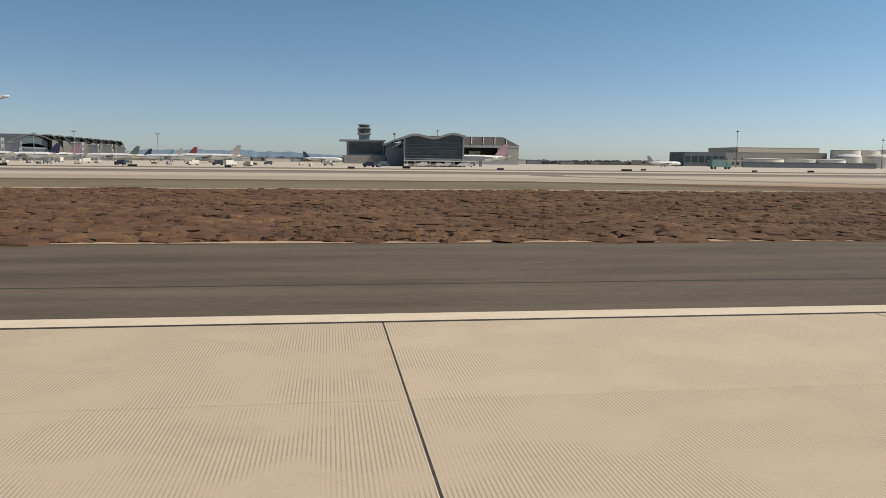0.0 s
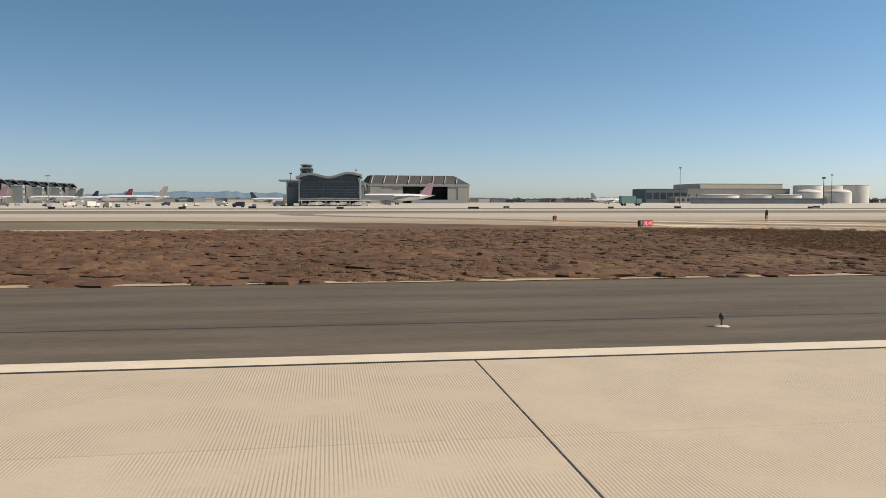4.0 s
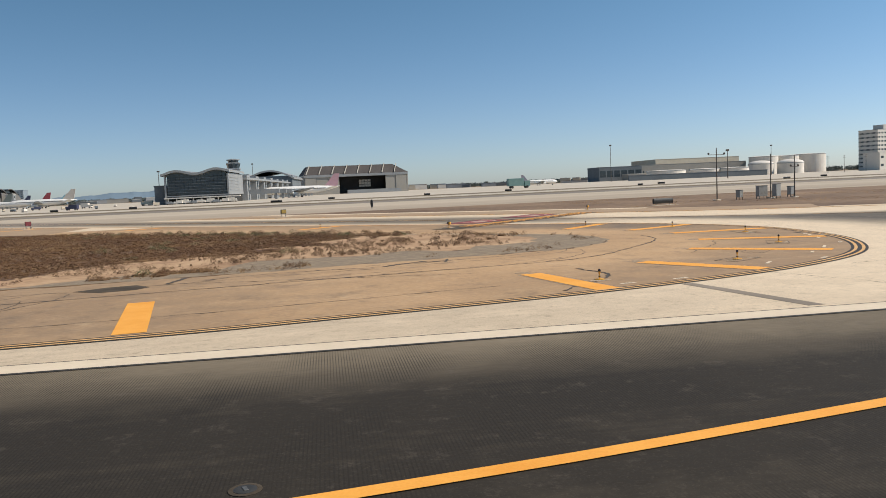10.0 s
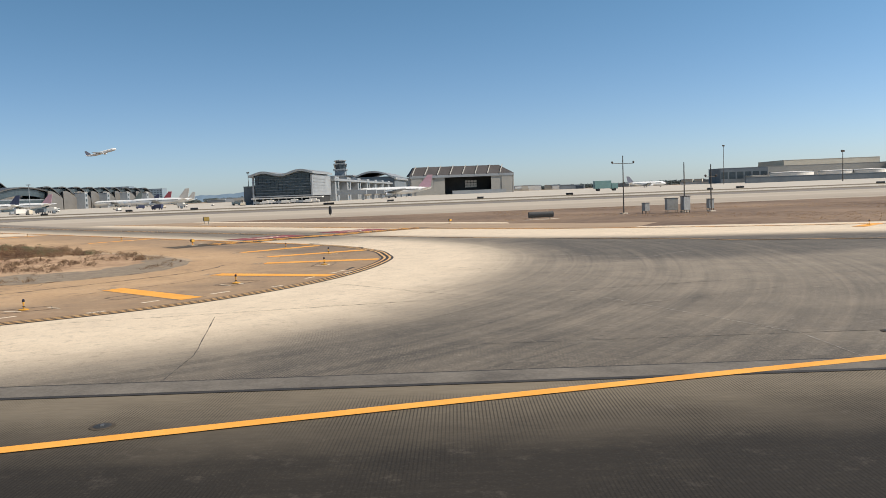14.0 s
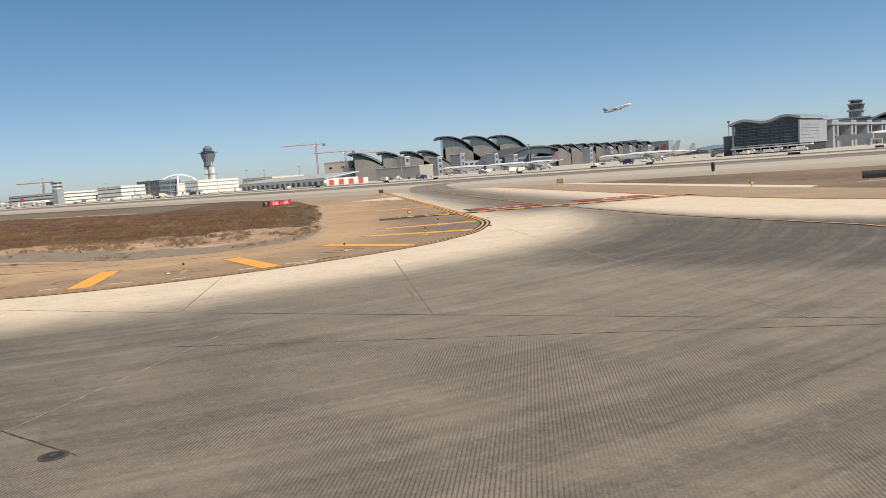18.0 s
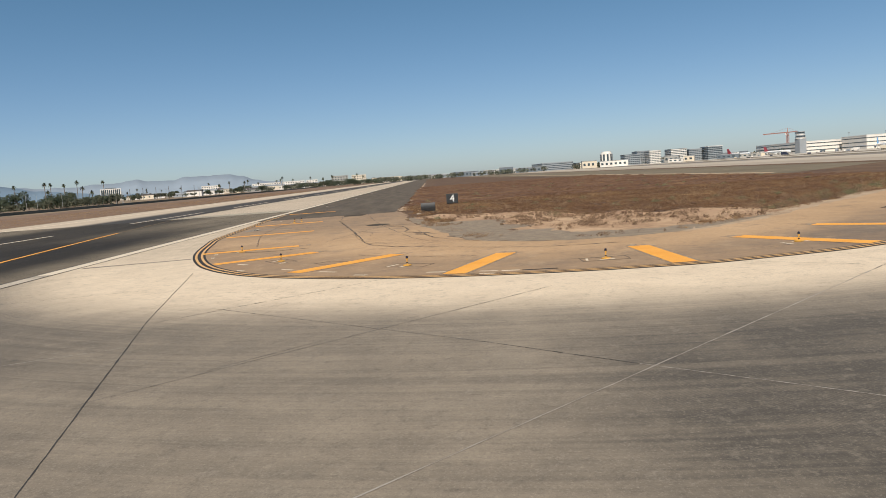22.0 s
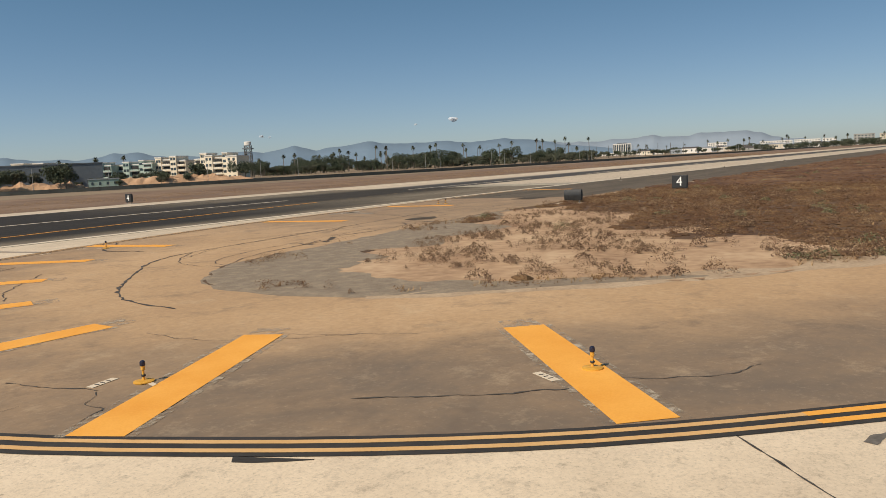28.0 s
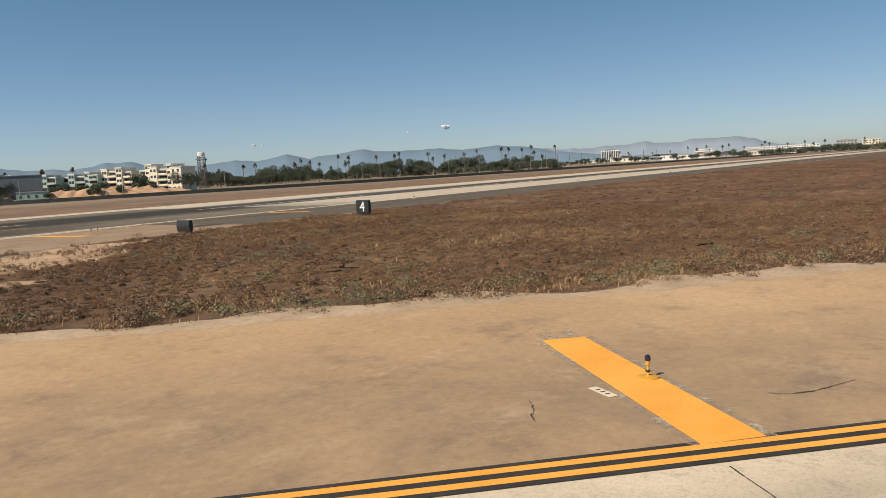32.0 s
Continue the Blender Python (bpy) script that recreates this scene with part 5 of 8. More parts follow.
# ---- grass and weeds ----
def tufts(name, x, y, z, height, spread, material, label, seed, blades=5):
    """One mesh of many tufts, each of a few bent blades."""
    g = np.random.default_rng(seed)
    n = len(x)
    a = g.random((n, blades)) * 2 * np.pi
    h = height[:, None] * (0.55 + 0.6 * g.random((n, blades)))
    r = spread[:, None] * (0.3 + g.random((n, blades)))
    w = 0.005 + 0.04 * spread[:, None] * g.random((n, blades))
    bx, by = x[:, None] + 0.25 * r * np.cos(a), y[:, None] + 0.25 * r * np.sin(a)
    px, py = -np.sin(a) * w, np.cos(a) * w
    tx, ty = bx + np.cos(a) * r, by + np.sin(a) * r
    mx, my = bx + np.cos(a) * r * 0.35, by + np.sin(a) * r * 0.35
    v = np.empty((n, blades, 5, 3), np.float32)
    v[:, :, 0] = np.stack([bx - px, by - py, np.full_like(bx, z)], -1)
    v[:, :, 1] = np.stack([bx + px, by + py, np.full_like(bx, z)], -1)
    v[:, :, 2] = np.stack([mx + px * 0.9, my + py * 0.9, z + h * 0.6], -1)
    v[:, :, 3] = np.stack([mx - px * 0.9, my - py * 0.9, z + h * 0.6], -1)
    v[:, :, 4] = np.stack([tx, ty, z + h], -1)
    v = v.reshape(-1, 3)
    k = n * blades
    base = np.arange(k)[:, None] * 5
    loops = (base + np.array([0, 1, 2, 3, 3, 2, 4])).ravel().astype(np.int32)
    starts = (np.arange(k)[:, None] * 7 + np.array([0, 4])).ravel().astype(np.int32)
    me = bpy.data.meshes.new(name)
    me.vertices.add(len(v))
    me.vertices.foreach_set("co", v.ravel())
    me.loops.add(len(loops))
    me.loops.foreach_set("vertex_index", loops)
    me.polygons.add(len(starts))
    me.polygons.foreach_set("loop_start", starts)
    me.update(calc_edges=True)
    me.materials.append(material)
    return tagged(new(name, me), label, "grass", kind="stuff")


M_WEED = mat("dry_straw_blades", (0.22, 0.125, 0.06), (0.44, 0.30, 0.15), 0.10, 1.0, fine=6, isl=0.25, spread=(0.38, 0.64), c=(0.27, 0.16, 0.078))
M_RUST = mat("rust_brown_weeds", (0.095, 0.043, 0.020), (0.32, 0.20, 0.095), 0.22, 1.0, fine=5, isl=0.22, spread=(0.40, 0.66), c=(0.15, 0.076, 0.036))
M_RUSTFAR = mat("brown_weeds_along_runway", (0.08, 0.037, 0.018), (0.175, 0.10, 0.048), 0.12, 1.0, fine=6, isl=0.04, spread=(0.38, 0.66), c=(0.112, 0.056, 0.027))
M_BUSH = mat("brown_shrub", (0.10, 0.055, 0.033), (0.30, 0.20, 0.115), 0.3, 1.0, fine=6, isl=0.5, c=(0.17, 0.10, 0.058))
M_GREENWEED = mat("green_weed", (0.085, 0.095, 0.045), (0.25, 0.225, 0.12), 0.3, 1.0, fine=6, isl=0.5, c=(0.15, 0.155, 0.075))
gpoly = [(-300, 44.9)] + [(x, y) for x, y in GRASS_EDGE[1:] if x > 80] + [(84, 108), (-300, 108)]
gr = np.random.default_rng(21)


def quad_mesh(name, v, material):
    """A mesh of loose quads from an array of (count, 4, 3) corners."""
    k = len(v)
    me = bpy.data.meshes.new(name)
    me.vertices.add(k * 4)
    me.vertices.foreach_set("co", np.ascontiguousarray(v, np.float32).ravel())
    me.loops.add(k * 4)
    me.loops.foreach_set("vertex_index", np.arange(k * 4, dtype=np.int32))
    me.polygons.add(k)
    me.polygons.foreach_set("loop_start", (np.arange(k) * 4).astype(np.int32))
    me.update(calc_edges=True)
    me.materials.append(material)
    return me


def mounds(name, cx, cy, z, rad, hgt, per, leaf, material, label, seed, upright=0.7):
    """Low weedy plants: each a rounded mound of small leaf and twig pieces."""
    g = np.random.default_rng(seed)
    n = len(cx)
    a = g.random((n, per)) * 2 * np.pi
    r = np.sqrt(g.random((n, per)))
    lump = 0.75 + 0.5 * g.random((n, 1)) * np.sin(a * 3 + g.random((n, 1)) * 6)
    h = hgt[:, None] * np.sqrt(np.clip(1 - r ** 2, 0.05, 1)) * (0.25 + 0.85 * g.random((n, per)) ** 0.6)
    p = np.stack([cx[:, None] + rad[:, None] * r * lump * np.cos(a), cy[:, None] + rad[:, None] * r * lump * np.sin(a), z + h], -1).reshape(-1, 3)
    k = len(p)
    u = g.normal(size=(k, 3)) * np.array([1.0, 1.0, upright])
    u /= np.linalg.norm(u, axis=1)[:, None]
    w = np.cross(u, g.normal(size=(k, 3)) * np.array([upright, upright, 1.0]))
    w /= np.linalg.norm(w, axis=1)[:, None]
    q = (leaf * (0.5 + g.random(k)))[:, None]
    v = np.stack([p - u * q, p + w * q * 0.45, p + u * q, p - w * q * 0.45], 1)
    v[:, :, 2] = np.maximum(v[:, :, 2], z - 0.01)
    return tagged(new(name, quad_mesh(name, v, material)), label, "weeds", kind="stuff")


def lumps(name, cx, cy, z, rad, hgt, material, label, seed):
    """Rounded, uneven little hummocks: the close-grown hearts of the weed plants."""
    g = np.random.default_rng(seed)
    n, seg = len(cx), 8
    a = np.arange(seg) * 2 * np.pi / seg + g.random((n, 1)) * 6
    rings = []
    for r, h in ((1.0, 0.0), (0.92, 0.45), (0.62, 0.85)):
        rr_ = rad[:, None] * r * (0.75 + 0.5 * g.random((n, seg)))
        rings.append(np.stack([cx[:, None] + rr_ * np.cos(a), cy[:, None] + rr_ * np.sin(a), z + hgt[:, None] * h * (0.7 + 0.6 * g.random((n, seg)))], -1))
    top = np.stack([cx + rad * 0.2 * g.normal(size=n), cy + rad * 0.2 * g.normal(size=n), z + hgt], -1)[:, None].repeat(seg, 1)
    rings.append(top)
    quads = [np.stack([rings[k], np.roll(rings[k], -1, 1), np.roll(rings[k + 1], -1, 1), rings[k + 1]], 2).reshape(-1, 4, 3) for k in range(2)]
    tris = np.stack([rings[2], np.roll(rings[2], -1, 1), top, top + 0.002], 2).reshape(-1, 4, 3)
    return tagged(new(name, quad_mesh(name, np.concatenate(quads + [tris]), material)), label, "weeds", kind="stuff")


def cover(x, y):
    """How thickly the island is grown over: thin on the sandy tip and along its edges."""
    dens = 0.72 + 0.28 * (value_noise(x, y, 6, 1) > 0.3)
    edge_d, _ = dist_to(np.array(GRASS_EDGE[4:25]), x, y)
    clump = value_noise(x, y, 3.2, 2) * 0.6 + value_noise(x, y, 1.1, 3) * 0.4
    dens = np.where(on_sand(x, y), np.clip((clump - 0.43) * 5.0, 0.02, 1.0), dens)
    dens = np.where((edge_d < 5.0) & (x > 150) & (y < 63), np.clip((clump - 0.58) * 2.5, 0.0, 0.5), dens)
    dens = np.where((edge_d < 0.9 + 1.2 * value_noise(x, y, 2.0, 23)) & (x > 118), np.clip((clump - 0.42) * 2.5, 0.0, 0.5), dens)
    dens = np.where(y < 45.4, dens * 0.4, dens)
    return dens


def scatter(x0, x1, y0, y1, n):
    gx, gy = gr.uniform(x0, x1, n), gr.uniform(y0, y1, n)
    keep = inside(gpoly, gx, gy)
    gx, gy = gx[keep], gy[keep]
    keep = gr.random(len(gx)) < cover(gx, gy)
    return gx[keep], gy[keep]


gx, gy = scatter(106, 174, 44.5, 108, 15000)
on_tip = on_sand(gx, gy)
gx, gy = gx[~on_tip], gy[~on_tip]
vary = 0.6 + 0.8 * value_noise(gx, gy, 5, 7)
rad, hgt = (0.24 + 0.26 * gr.random(len(gx))) * vary, (0.12 + 0.20 * gr.random(len(gx)) ** 1.5) * vary
thick = cover(gx, gy) > 0.6
lumps("weed_hummocks", gx[thick], gy[thick], 0.02, rad[thick] * 0.8, hgt[thick] * 0.5, M_FIELD, "close-grown rust brown hummocks under the weeds", 55)
mounds("weed_mounds", gx, gy, 0.03, rad, hgt, 76, 0.026, M_RUST, "dense low rust brown weeds covering the island", 5)
gx, gy = scatter(118, 174, 45, 76, 9000)
on_tip = on_sand(gx, gy)
gx, gy = gx[on_tip], gy[on_tip]
size = 0.12 + 0.42 * gr.random(len(gx)) ** 2
mounds("sparse_weeds", gx, gy, 0.035, size * 0.8, 0.07 + 0.6 * size, 90, 0.021, M_BUSH, "small dark dry plants scattered over the sandy tip", 8)
gx, gy = scatter(-80, 108, 44.5, 108, 14000)
vary = 0.6 + 0.8 * value_noise(gx, gy, 6, 9)
rad, hgt = (0.45 + 0.55 * gr.random(len(gx))) * vary, (0.10 + 0.18 * gr.random(len(gx)) ** 1.5) * vary
lumps("weed_hummocks_beyond", gx, gy, 0.02, rad, hgt * 0.9, M_RUSTFAR, "close-grown brown hummocks along the runway", 57)
mounds("weed_mounds_beyond", gx, gy, 0.03, rad, hgt, 16, 0.045, M_RUSTFAR, "dense low rust brown weeds along the runway", 6, 0.3)

# straw coloured grass standing in drifts among the weeds
gx, gy = scatter(108, 174, 44.5, 108, 90000)
rim, _ = dist_to(np.array(GRASS_EDGE[4:25]), gx, gy)
keep = gr.random(len(gx)) < np.maximum(np.clip((value_noise(gx, gy, 5, 14) - 0.64) * 3.6, 0.015, 0.9), smoothstep(6.5, 2.5, rim) * np.clip((value_noise(gx, gy, 2.5, 18) - 0.26) * 2.4, 0, 1))
gx, gy = gx[keep], gy[keep]
off_tip = ~on_sand(gx, gy)
gx, gy = gx[off_tip], gy[off_tip]
tufts("straw_grass", gx, gy, 0.03, 0.10 + 0.17 * gr.random(len(gx)) ** 2, 0.12 + 0.14 * gr.random(len(gx)), M_WEED, "thin dry straw coloured grass among the weeds", 15, 5)
gx, gy = scatter(-75, 111, 44.5, 108, 26000)
keep = gr.random(len(gx)) < np.clip((value_noise(gx, gy, 8, 16) - 0.38) * 2.4, 0.1, 1)
gx, gy = gx[keep], gy[keep]
tufts("straw_grass_beyond", gx, gy, 0.03, 0.14 + 0.22 * gr.random(len(gx)) ** 2, 0.14 + 0.16 * gr.random(len(gx)), M_RUSTFAR, "thin dry brown grass along the runway", 17, 3)

# single shrubs and green clumps
SHRUBS = [(148.9, 84.1), (160.9, 62.1), (157.5, 66.3), (160.9, 64.9), (157.6, 75.5), (156.0, 57.2), (153.6, 58.3), (152.3, 62.4), (159.2, 66.4), (164.0, 66.9), (162.6, 58.4), (157.5, 74.0), (166.4, 68.1), (160.0, 55.0), (165.0, 61.5), (163.4, 63.6), (168.9, 62.6), (161.4, 70.5)]
ux, uy = gr.uniform(116, 170, 700), gr.uniform(46, 100, 700)
uk = inside(gpoly, ux, uy) & (cover(ux, uy) > 0.35)
ux, uy = np.concatenate([ux[uk][:230], [p[0] for p in SHRUBS]]), np.concatenate([uy[uk][:230], [p[1] for p in SHRUBS]])
rim_pts = [p + q * gr.uniform(-2.6, -0.3) for p, q in ((gs[i], normals_of(gs)[i]) for i in gr.integers(8, len(gs) - 1, 70))]
ux, uy = np.concatenate([ux, [p[0] for p in rim_pts]]), np.concatenate([uy, [p[1] for p in rim_pts]])
mounds("brown_shrubs", ux, uy, 0.035, 0.35 + 0.35 * gr.random(len(ux)), 0.22 + 0.28 * gr.random(len(ux)), 200, 0.038, M_BUSH, "rounded brown shrubs on the sandy soil", 31)
GREENS = [(153.6, 79.2), (155.3, 77.6), (143.0, 73.9), (145.4, 72.2), (139.6, 92.2), (152.6, 80.6), (151.8, 80.9), (141.4, 89.4), (154.3, 77.8), (151.0, 81.6), (149.6, 80.0), (147.6, 84.4)]
ux, uy = gr.uniform(20, 160, 90), gr.uniform(47, 104, 90)
uk = inside(gpoly, ux, uy) & (cover(ux, uy) > 0.6)
ux, uy = np.concatenate([ux[uk], [p[0] for p in GREENS]]), np.concatenate([uy[uk], [p[1] for p in GREENS]])
rim_pts = [p + q * gr.uniform(-3.6, -0.7) for p, q in ((gs[i], normals_of(gs)[i]) for i in gr.integers(14, len(gs) - 1, 26))]
ux, uy = np.concatenate([ux, [p[0] for p in rim_pts]]), np.concatenate([uy, [p[1] for p in rim_pts]])
mounds("green_weeds", ux, uy, 0.035, 0.45 + 0.45 * gr.random(len(ux)), 0.20 + 0.30 * gr.random(len(ux)), 220, 0.036, M_GREENWEED, "scattered clumps of dusty green weeds", 41)
n = 60000
fx, fy = gr.uniform(-350, 330, n), gr.uniform(-75, -27, n)
fk = (fy < -28.5) & (value_noise(fx, fy, 7, 15) > 0.38)
tufts("stubble_north", fx[fk], fy[fk], 0.005, 0.05 + 0.10 * gr.random(fk.sum()), np.full(fk.sum(), 0.25), M_WEED, "short dry stubble on the reddish soil", 51, 4)
n = 30000
fx, fy = gr.uniform(196, 420, n), gr.uniform(78, 150, n)
fk = (fx + fy > 302) & (value_noise(fx, fy, 9, 17) > 0.5)
tufts("stubble_west", fx[fk], fy[fk], 0.015, 0.05 + 0.10 * gr.random(fk.sum()), np.full(fk.sum(), 0.25), M_WEED, "short dry stubble on the dirt field", 61, 4)


# ---- buildings and far things ----
# glass, beige and greys here carry some distance haze in their colours
M_GLASSD = mat("dark_tinted_glass", (0.028, 0.042, 0.052), (0.06, 0.078, 0.088), 0.2, 0.15)
M_WHITEB = mat("white_wall", (0.62, 0.58, 0.52), (0.72, 0.68, 0.61), 0.1, 0.8)
M_CREAM = mat("cream_wall", (0.58, 0.50, 0.38), (0.66, 0.58, 0.45), 0.1, 0.8)
M_BEIGEB = mat("beige_wall", (0.27, 0.26, 0.235), (0.335, 0.32, 0.285), 0.06, 0.85)
M_GREYB = mat("grey_wall", (0.105, 0.125, 0.14), (0.15, 0.17, 0.185), 0.06, 0.8)
M_MIDGREY = mat("mid_grey_wall", (0.225, 0.24, 0.25), (0.29, 0.305, 0.315), 0.06, 0.8)
M_DARKB = mat("dark_opening", (0.018, 0.018, 0.018), (0.035, 0.034, 0.032), 0.1, 0.8)
M_ROOFB = mat("brown_hangar_roof", (0.055, 0.048, 0.045), (0.085, 0.075, 0.07), 0.05, 0.85)
M_ROOFM = mat("grey_metal_roof", (0.26, 0.27, 0.275), (0.34, 0.35, 0.35), 0.05, 0.55, 0.2)
M_ROOFP = mat("pale_metal_roof", (0.42, 0.42, 0.40), (0.52, 0.52, 0.50), 0.05, 0.6, 0.1)
M_SHELL = mat("tan_metal_shell_roof", (0.15, 0.14, 0.125), (0.21, 0.195, 0.175), 0.05, 0.5, 0.2)
M_SHELLD = mat("dark_soffit", (0.045, 0.048, 0.05), (0.075, 0.078, 0.078), 0.05, 0.5)
# far towers: the blue-grey is air haze put into the wall colour
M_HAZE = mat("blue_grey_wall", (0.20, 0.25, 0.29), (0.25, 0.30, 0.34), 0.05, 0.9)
M_TEAL = mat("pale_green_wall", (0.24, 0.33, 0.28), (0.32, 0.41, 0.35), 0.1, 0.8)
M_REDW = mat("red_panel", (0.50, 0.05, 0.04), (0.58, 0.08, 0.06), 0.3, 0.6)
M_CRANE = mat("red_crane_steel", (0.30, 0.14, 0.11), (0.38, 0.20, 0.16), 0.3, 0.6)
M_PLANEW = mat("white_aircraft_paint", (0.70, 0.69, 0.66), (0.78, 0.77, 0.74), 0.1, 0.35)
M_TYRE = mat("black_tyre", (0.02, 0.02, 0.02), (0.035, 0.034, 0.033), 2, 0.8)


def building(name, label, x0, x1, y0, y1, h, wall, roof=None, windows=None, rz=0, group="", z0=0.0, face="n", glass=None, parapet=0.5):
    """A block with a parapet roof and rows of real windows. windows: (columns, rows, width share, height share); face: which sides carry them, n is -y."""
    cx, cy = (x0 + x1) / 2, (y0 + y1) / 2
    w, d = (x1 - x0) / 2, (y1 - y0) / 2
    t = thing(name, label, "building", (cx, cy, z0), rz, group)
    part("wall", box(-w, w, -d, d, -0.3, h), wall, t)
    part("roof", box(-w - 0.3, w + 0.3, -d - 0.3, d + 0.3, h, h + parapet), roof or wall, t)
    if windows:
        cols, rows, ws, hs = windows
        for f in face:
            span = 2 * w if f in "ns" else 2 * d
            cw, ch = span / cols, h * 0.92 / rows
            a, b = cw * ws / 2, ch * hs / 2
            me = None
            for i in range(cols):
                for j in range(rows):
                    if me is None:
                        bm = box(-a, a, -0.12, 0.25, -b, b)
                        me = bpy.data.meshes.new("window")
                        bm.to_mesh(me)
                        bm.free()
                        me.materials.append(glass or M_GLASSD)
                    u, z = -span / 2 + cw * (i + 0.5), h * 0.05 + ch * (j + 0.5)
                    o = new("window", me)
                    o.parent = t
                    o.matrix_basis = {"n": pose(u, -d, z), "s": pose(u, d, z, 0, 0, 180), "w": pose(w, u, z, 0, 0, 90), "e": pose(-w, u, z, 0, 0, -90)}[f]
    return t


def shell_roof(pts, x0, x1, thick):
    """A bent roof: a profile in (y, z), drawn out along x."""
    bm = bmesh.new()
    rows = []
    for x in (x0, x1):
        rows.append([bm.verts.new((x, y, z)) for y, z in pts] + [bm.verts.new((x, y, z - thick)) for y, z in pts[::-1]])
    n = len(rows[0])
    for i in range(n):
        j = (i + 1) % n
        bm.faces.new((rows[0][i], rows[0][j], rows[1][j], rows[1][i]))
    bm.faces.new(rows[0][::-1])
    bm.faces.new(rows[1])
    bmesh.ops.triangulate(bm, faces=[f for f in bm.faces if len(f.verts) > 4])
    return bm


def shell_roof_x(pts, y0, y1, thick):
    bm = shell_roof(pts, y0, y1, thick)
    bmesh.ops.transform(bm, matrix=Matrix(((0, 1, 0, 0), (1, 0, 0, 0), (0, 0, 1, 0), (0, 0, 0, 1))), verts=bm.verts)
    return bm


# the glass concourse
def concourse():
    t = thing("glass_concourse", "dark glass airport concourse with a wavy grey roof", "building", (52.5, 549, 0.02), -3)
    W = 40.0
    wave = [(x, 19.4 + 1.3 * math.sin(2 * math.pi * (x / W * 1.55 - 0.02)) + 1.2 * x / W) for x in np.linspace(-2.5, W + 2.0, 28)]
    part("roof", shell_roof_x([(x, z + 1.6) for x, z in wave], -3.0, 62, 1.5), M_ROOFM, t, "wavy grey metal roof")
    part("hall", shell_roof_x([(x, z) for x, z in wave if 0 < x < W], 0.5, 60, 13.5), M_GREYB, t)
    part("plinth", box(0, W, 1.5, 60, -0.3, 8.5), M_DARKB, t)
    part("canopy", box(-1, W + 8, -4, 1.4, 3.6, 4.4), M_WHITEB, t, "long pale canopy over the ground floor")
    part("sill", box(-0.3, W + 0.3, -0.6, 0.6, 4.9, 5.7), M_MIDGREY, t)
    for i in range(14):
        for j in range(5):
            x0 = 0.8 + i * (W - 1.6) / 14
            x1 = x0 + (W - 1.6) / 14
            top = min(np.interp((x0 + x1) / 2, [p[0] for p in wave], [p[1] for p in wave]) - 0.8, 30)
            z0, z1 = 5.9 + (top - 5.9) * j / 5, 5.9 + (top - 5.9) * (j + 1) / 5
            part("pane", box(x0 + 0.1, x1 - 0.1, -0.1, 0.4, z0 + 0.1, z1 - 0.1), M_GLASSD, t)
    for j in range(1, 7):
        part("floor_band", box(0.2, W - 0.2, -0.35, 0.3, 5.6 + j * 1.85, 5.9 + j * 1.85), M_GREYB, t, "thin grey floor band")
    for k in range(8):
        part("column", box(1 + k * 5.4, 1.7 + k * 5.4, -2.5, -1.8, -0.2, 3.7), M_WHITEB, t)
    part("side_frame", box(W - 0.2, W + 0.9, -0.8, 60, 5, 19.5), M_ROOFM, t)
    part("corner_frame", box(-0.9, 0.2, -0.8, 1.0, -0.2, 19.0), M_ROOFM, t)
    for k in range(5):
        part("side_stripe", box(W + 0.7, W + 1.2, 3, 40, 8.0 + k * 2.1, 8.4 + k * 2.1), M_ROOFM, t, "pale grey louvre stripe")
    # the long concourse behind
    part("long_hall", box(4, W - 4, 60, 520, -0.3, 15.5), M_GREYB, t)
    for k in range(9):
        y = 66 + k * 50
        part("bay", box(W - 4.2, W + 3.0, y, y + 16, -0.3, 19.0), M_MIDGREY, t)
        part("bay_window", box(W + 2.9, W + 3.2, y + 5, y + 11, 6, 17.5), M_GLASSD, t)
        part("bay_glass", box(W - 4.2, W - 3.6, y + 18, y + 47, 5, 14), M_GLASSD, t)
        part("bridge", box(W + 3, W + 26, y + 6, y + 9.5, 4.5, 8.0), M_MIDGREY, t, "grey boarding bridge")
        part("bridge_leg", box(W + 22, W + 24, y + 7, y + 8.5, -0.2, 4.6), M_MIDGREY, t)
    part("long_roof", shell_roof_x([(x, 18.5 + 1.8 * math.sin(x / 8)) for x in np.linspace(0, W + 4, 18)], 60, 400, 1.6), M_ROOFM, t)
    part("hump_roof", shell_roof_x([(x, 23 + 9.0 * math.sin(math.pi * (x + 8) / (W + 16)) ** 1.0) for x in np.linspace(-8, W + 8, 22)], 400, 530, 2.0), M_ROOFM, t, "raised vaulted roof at the far end")
    part("hump_hall", box(-6, W + 6, 402, 525, -0.3, 25), M_GREYB, t)
    return t


concourse()
building("grey_annex", "plain dark grey annex beside the glass concourse", 43.5, 51.5, 556, 596, 12.4, M_GREYB)
for x, y, h in ((46, 560, 22), (96, 700, 30)):
    t = thing("light_mast", "tall thin apron light mast", "mast", (x, y, 0.02), 0, "apron masts")
    part("pole", tube((0, 0, 0), (0, 0, h), 0.30, 0.16, 8), M_POLE, t)
    part("lamp_head", box(-0.9, 0.9, -0.5, 0.5, h, h + 0.9, 0.1), M_POLE, t)

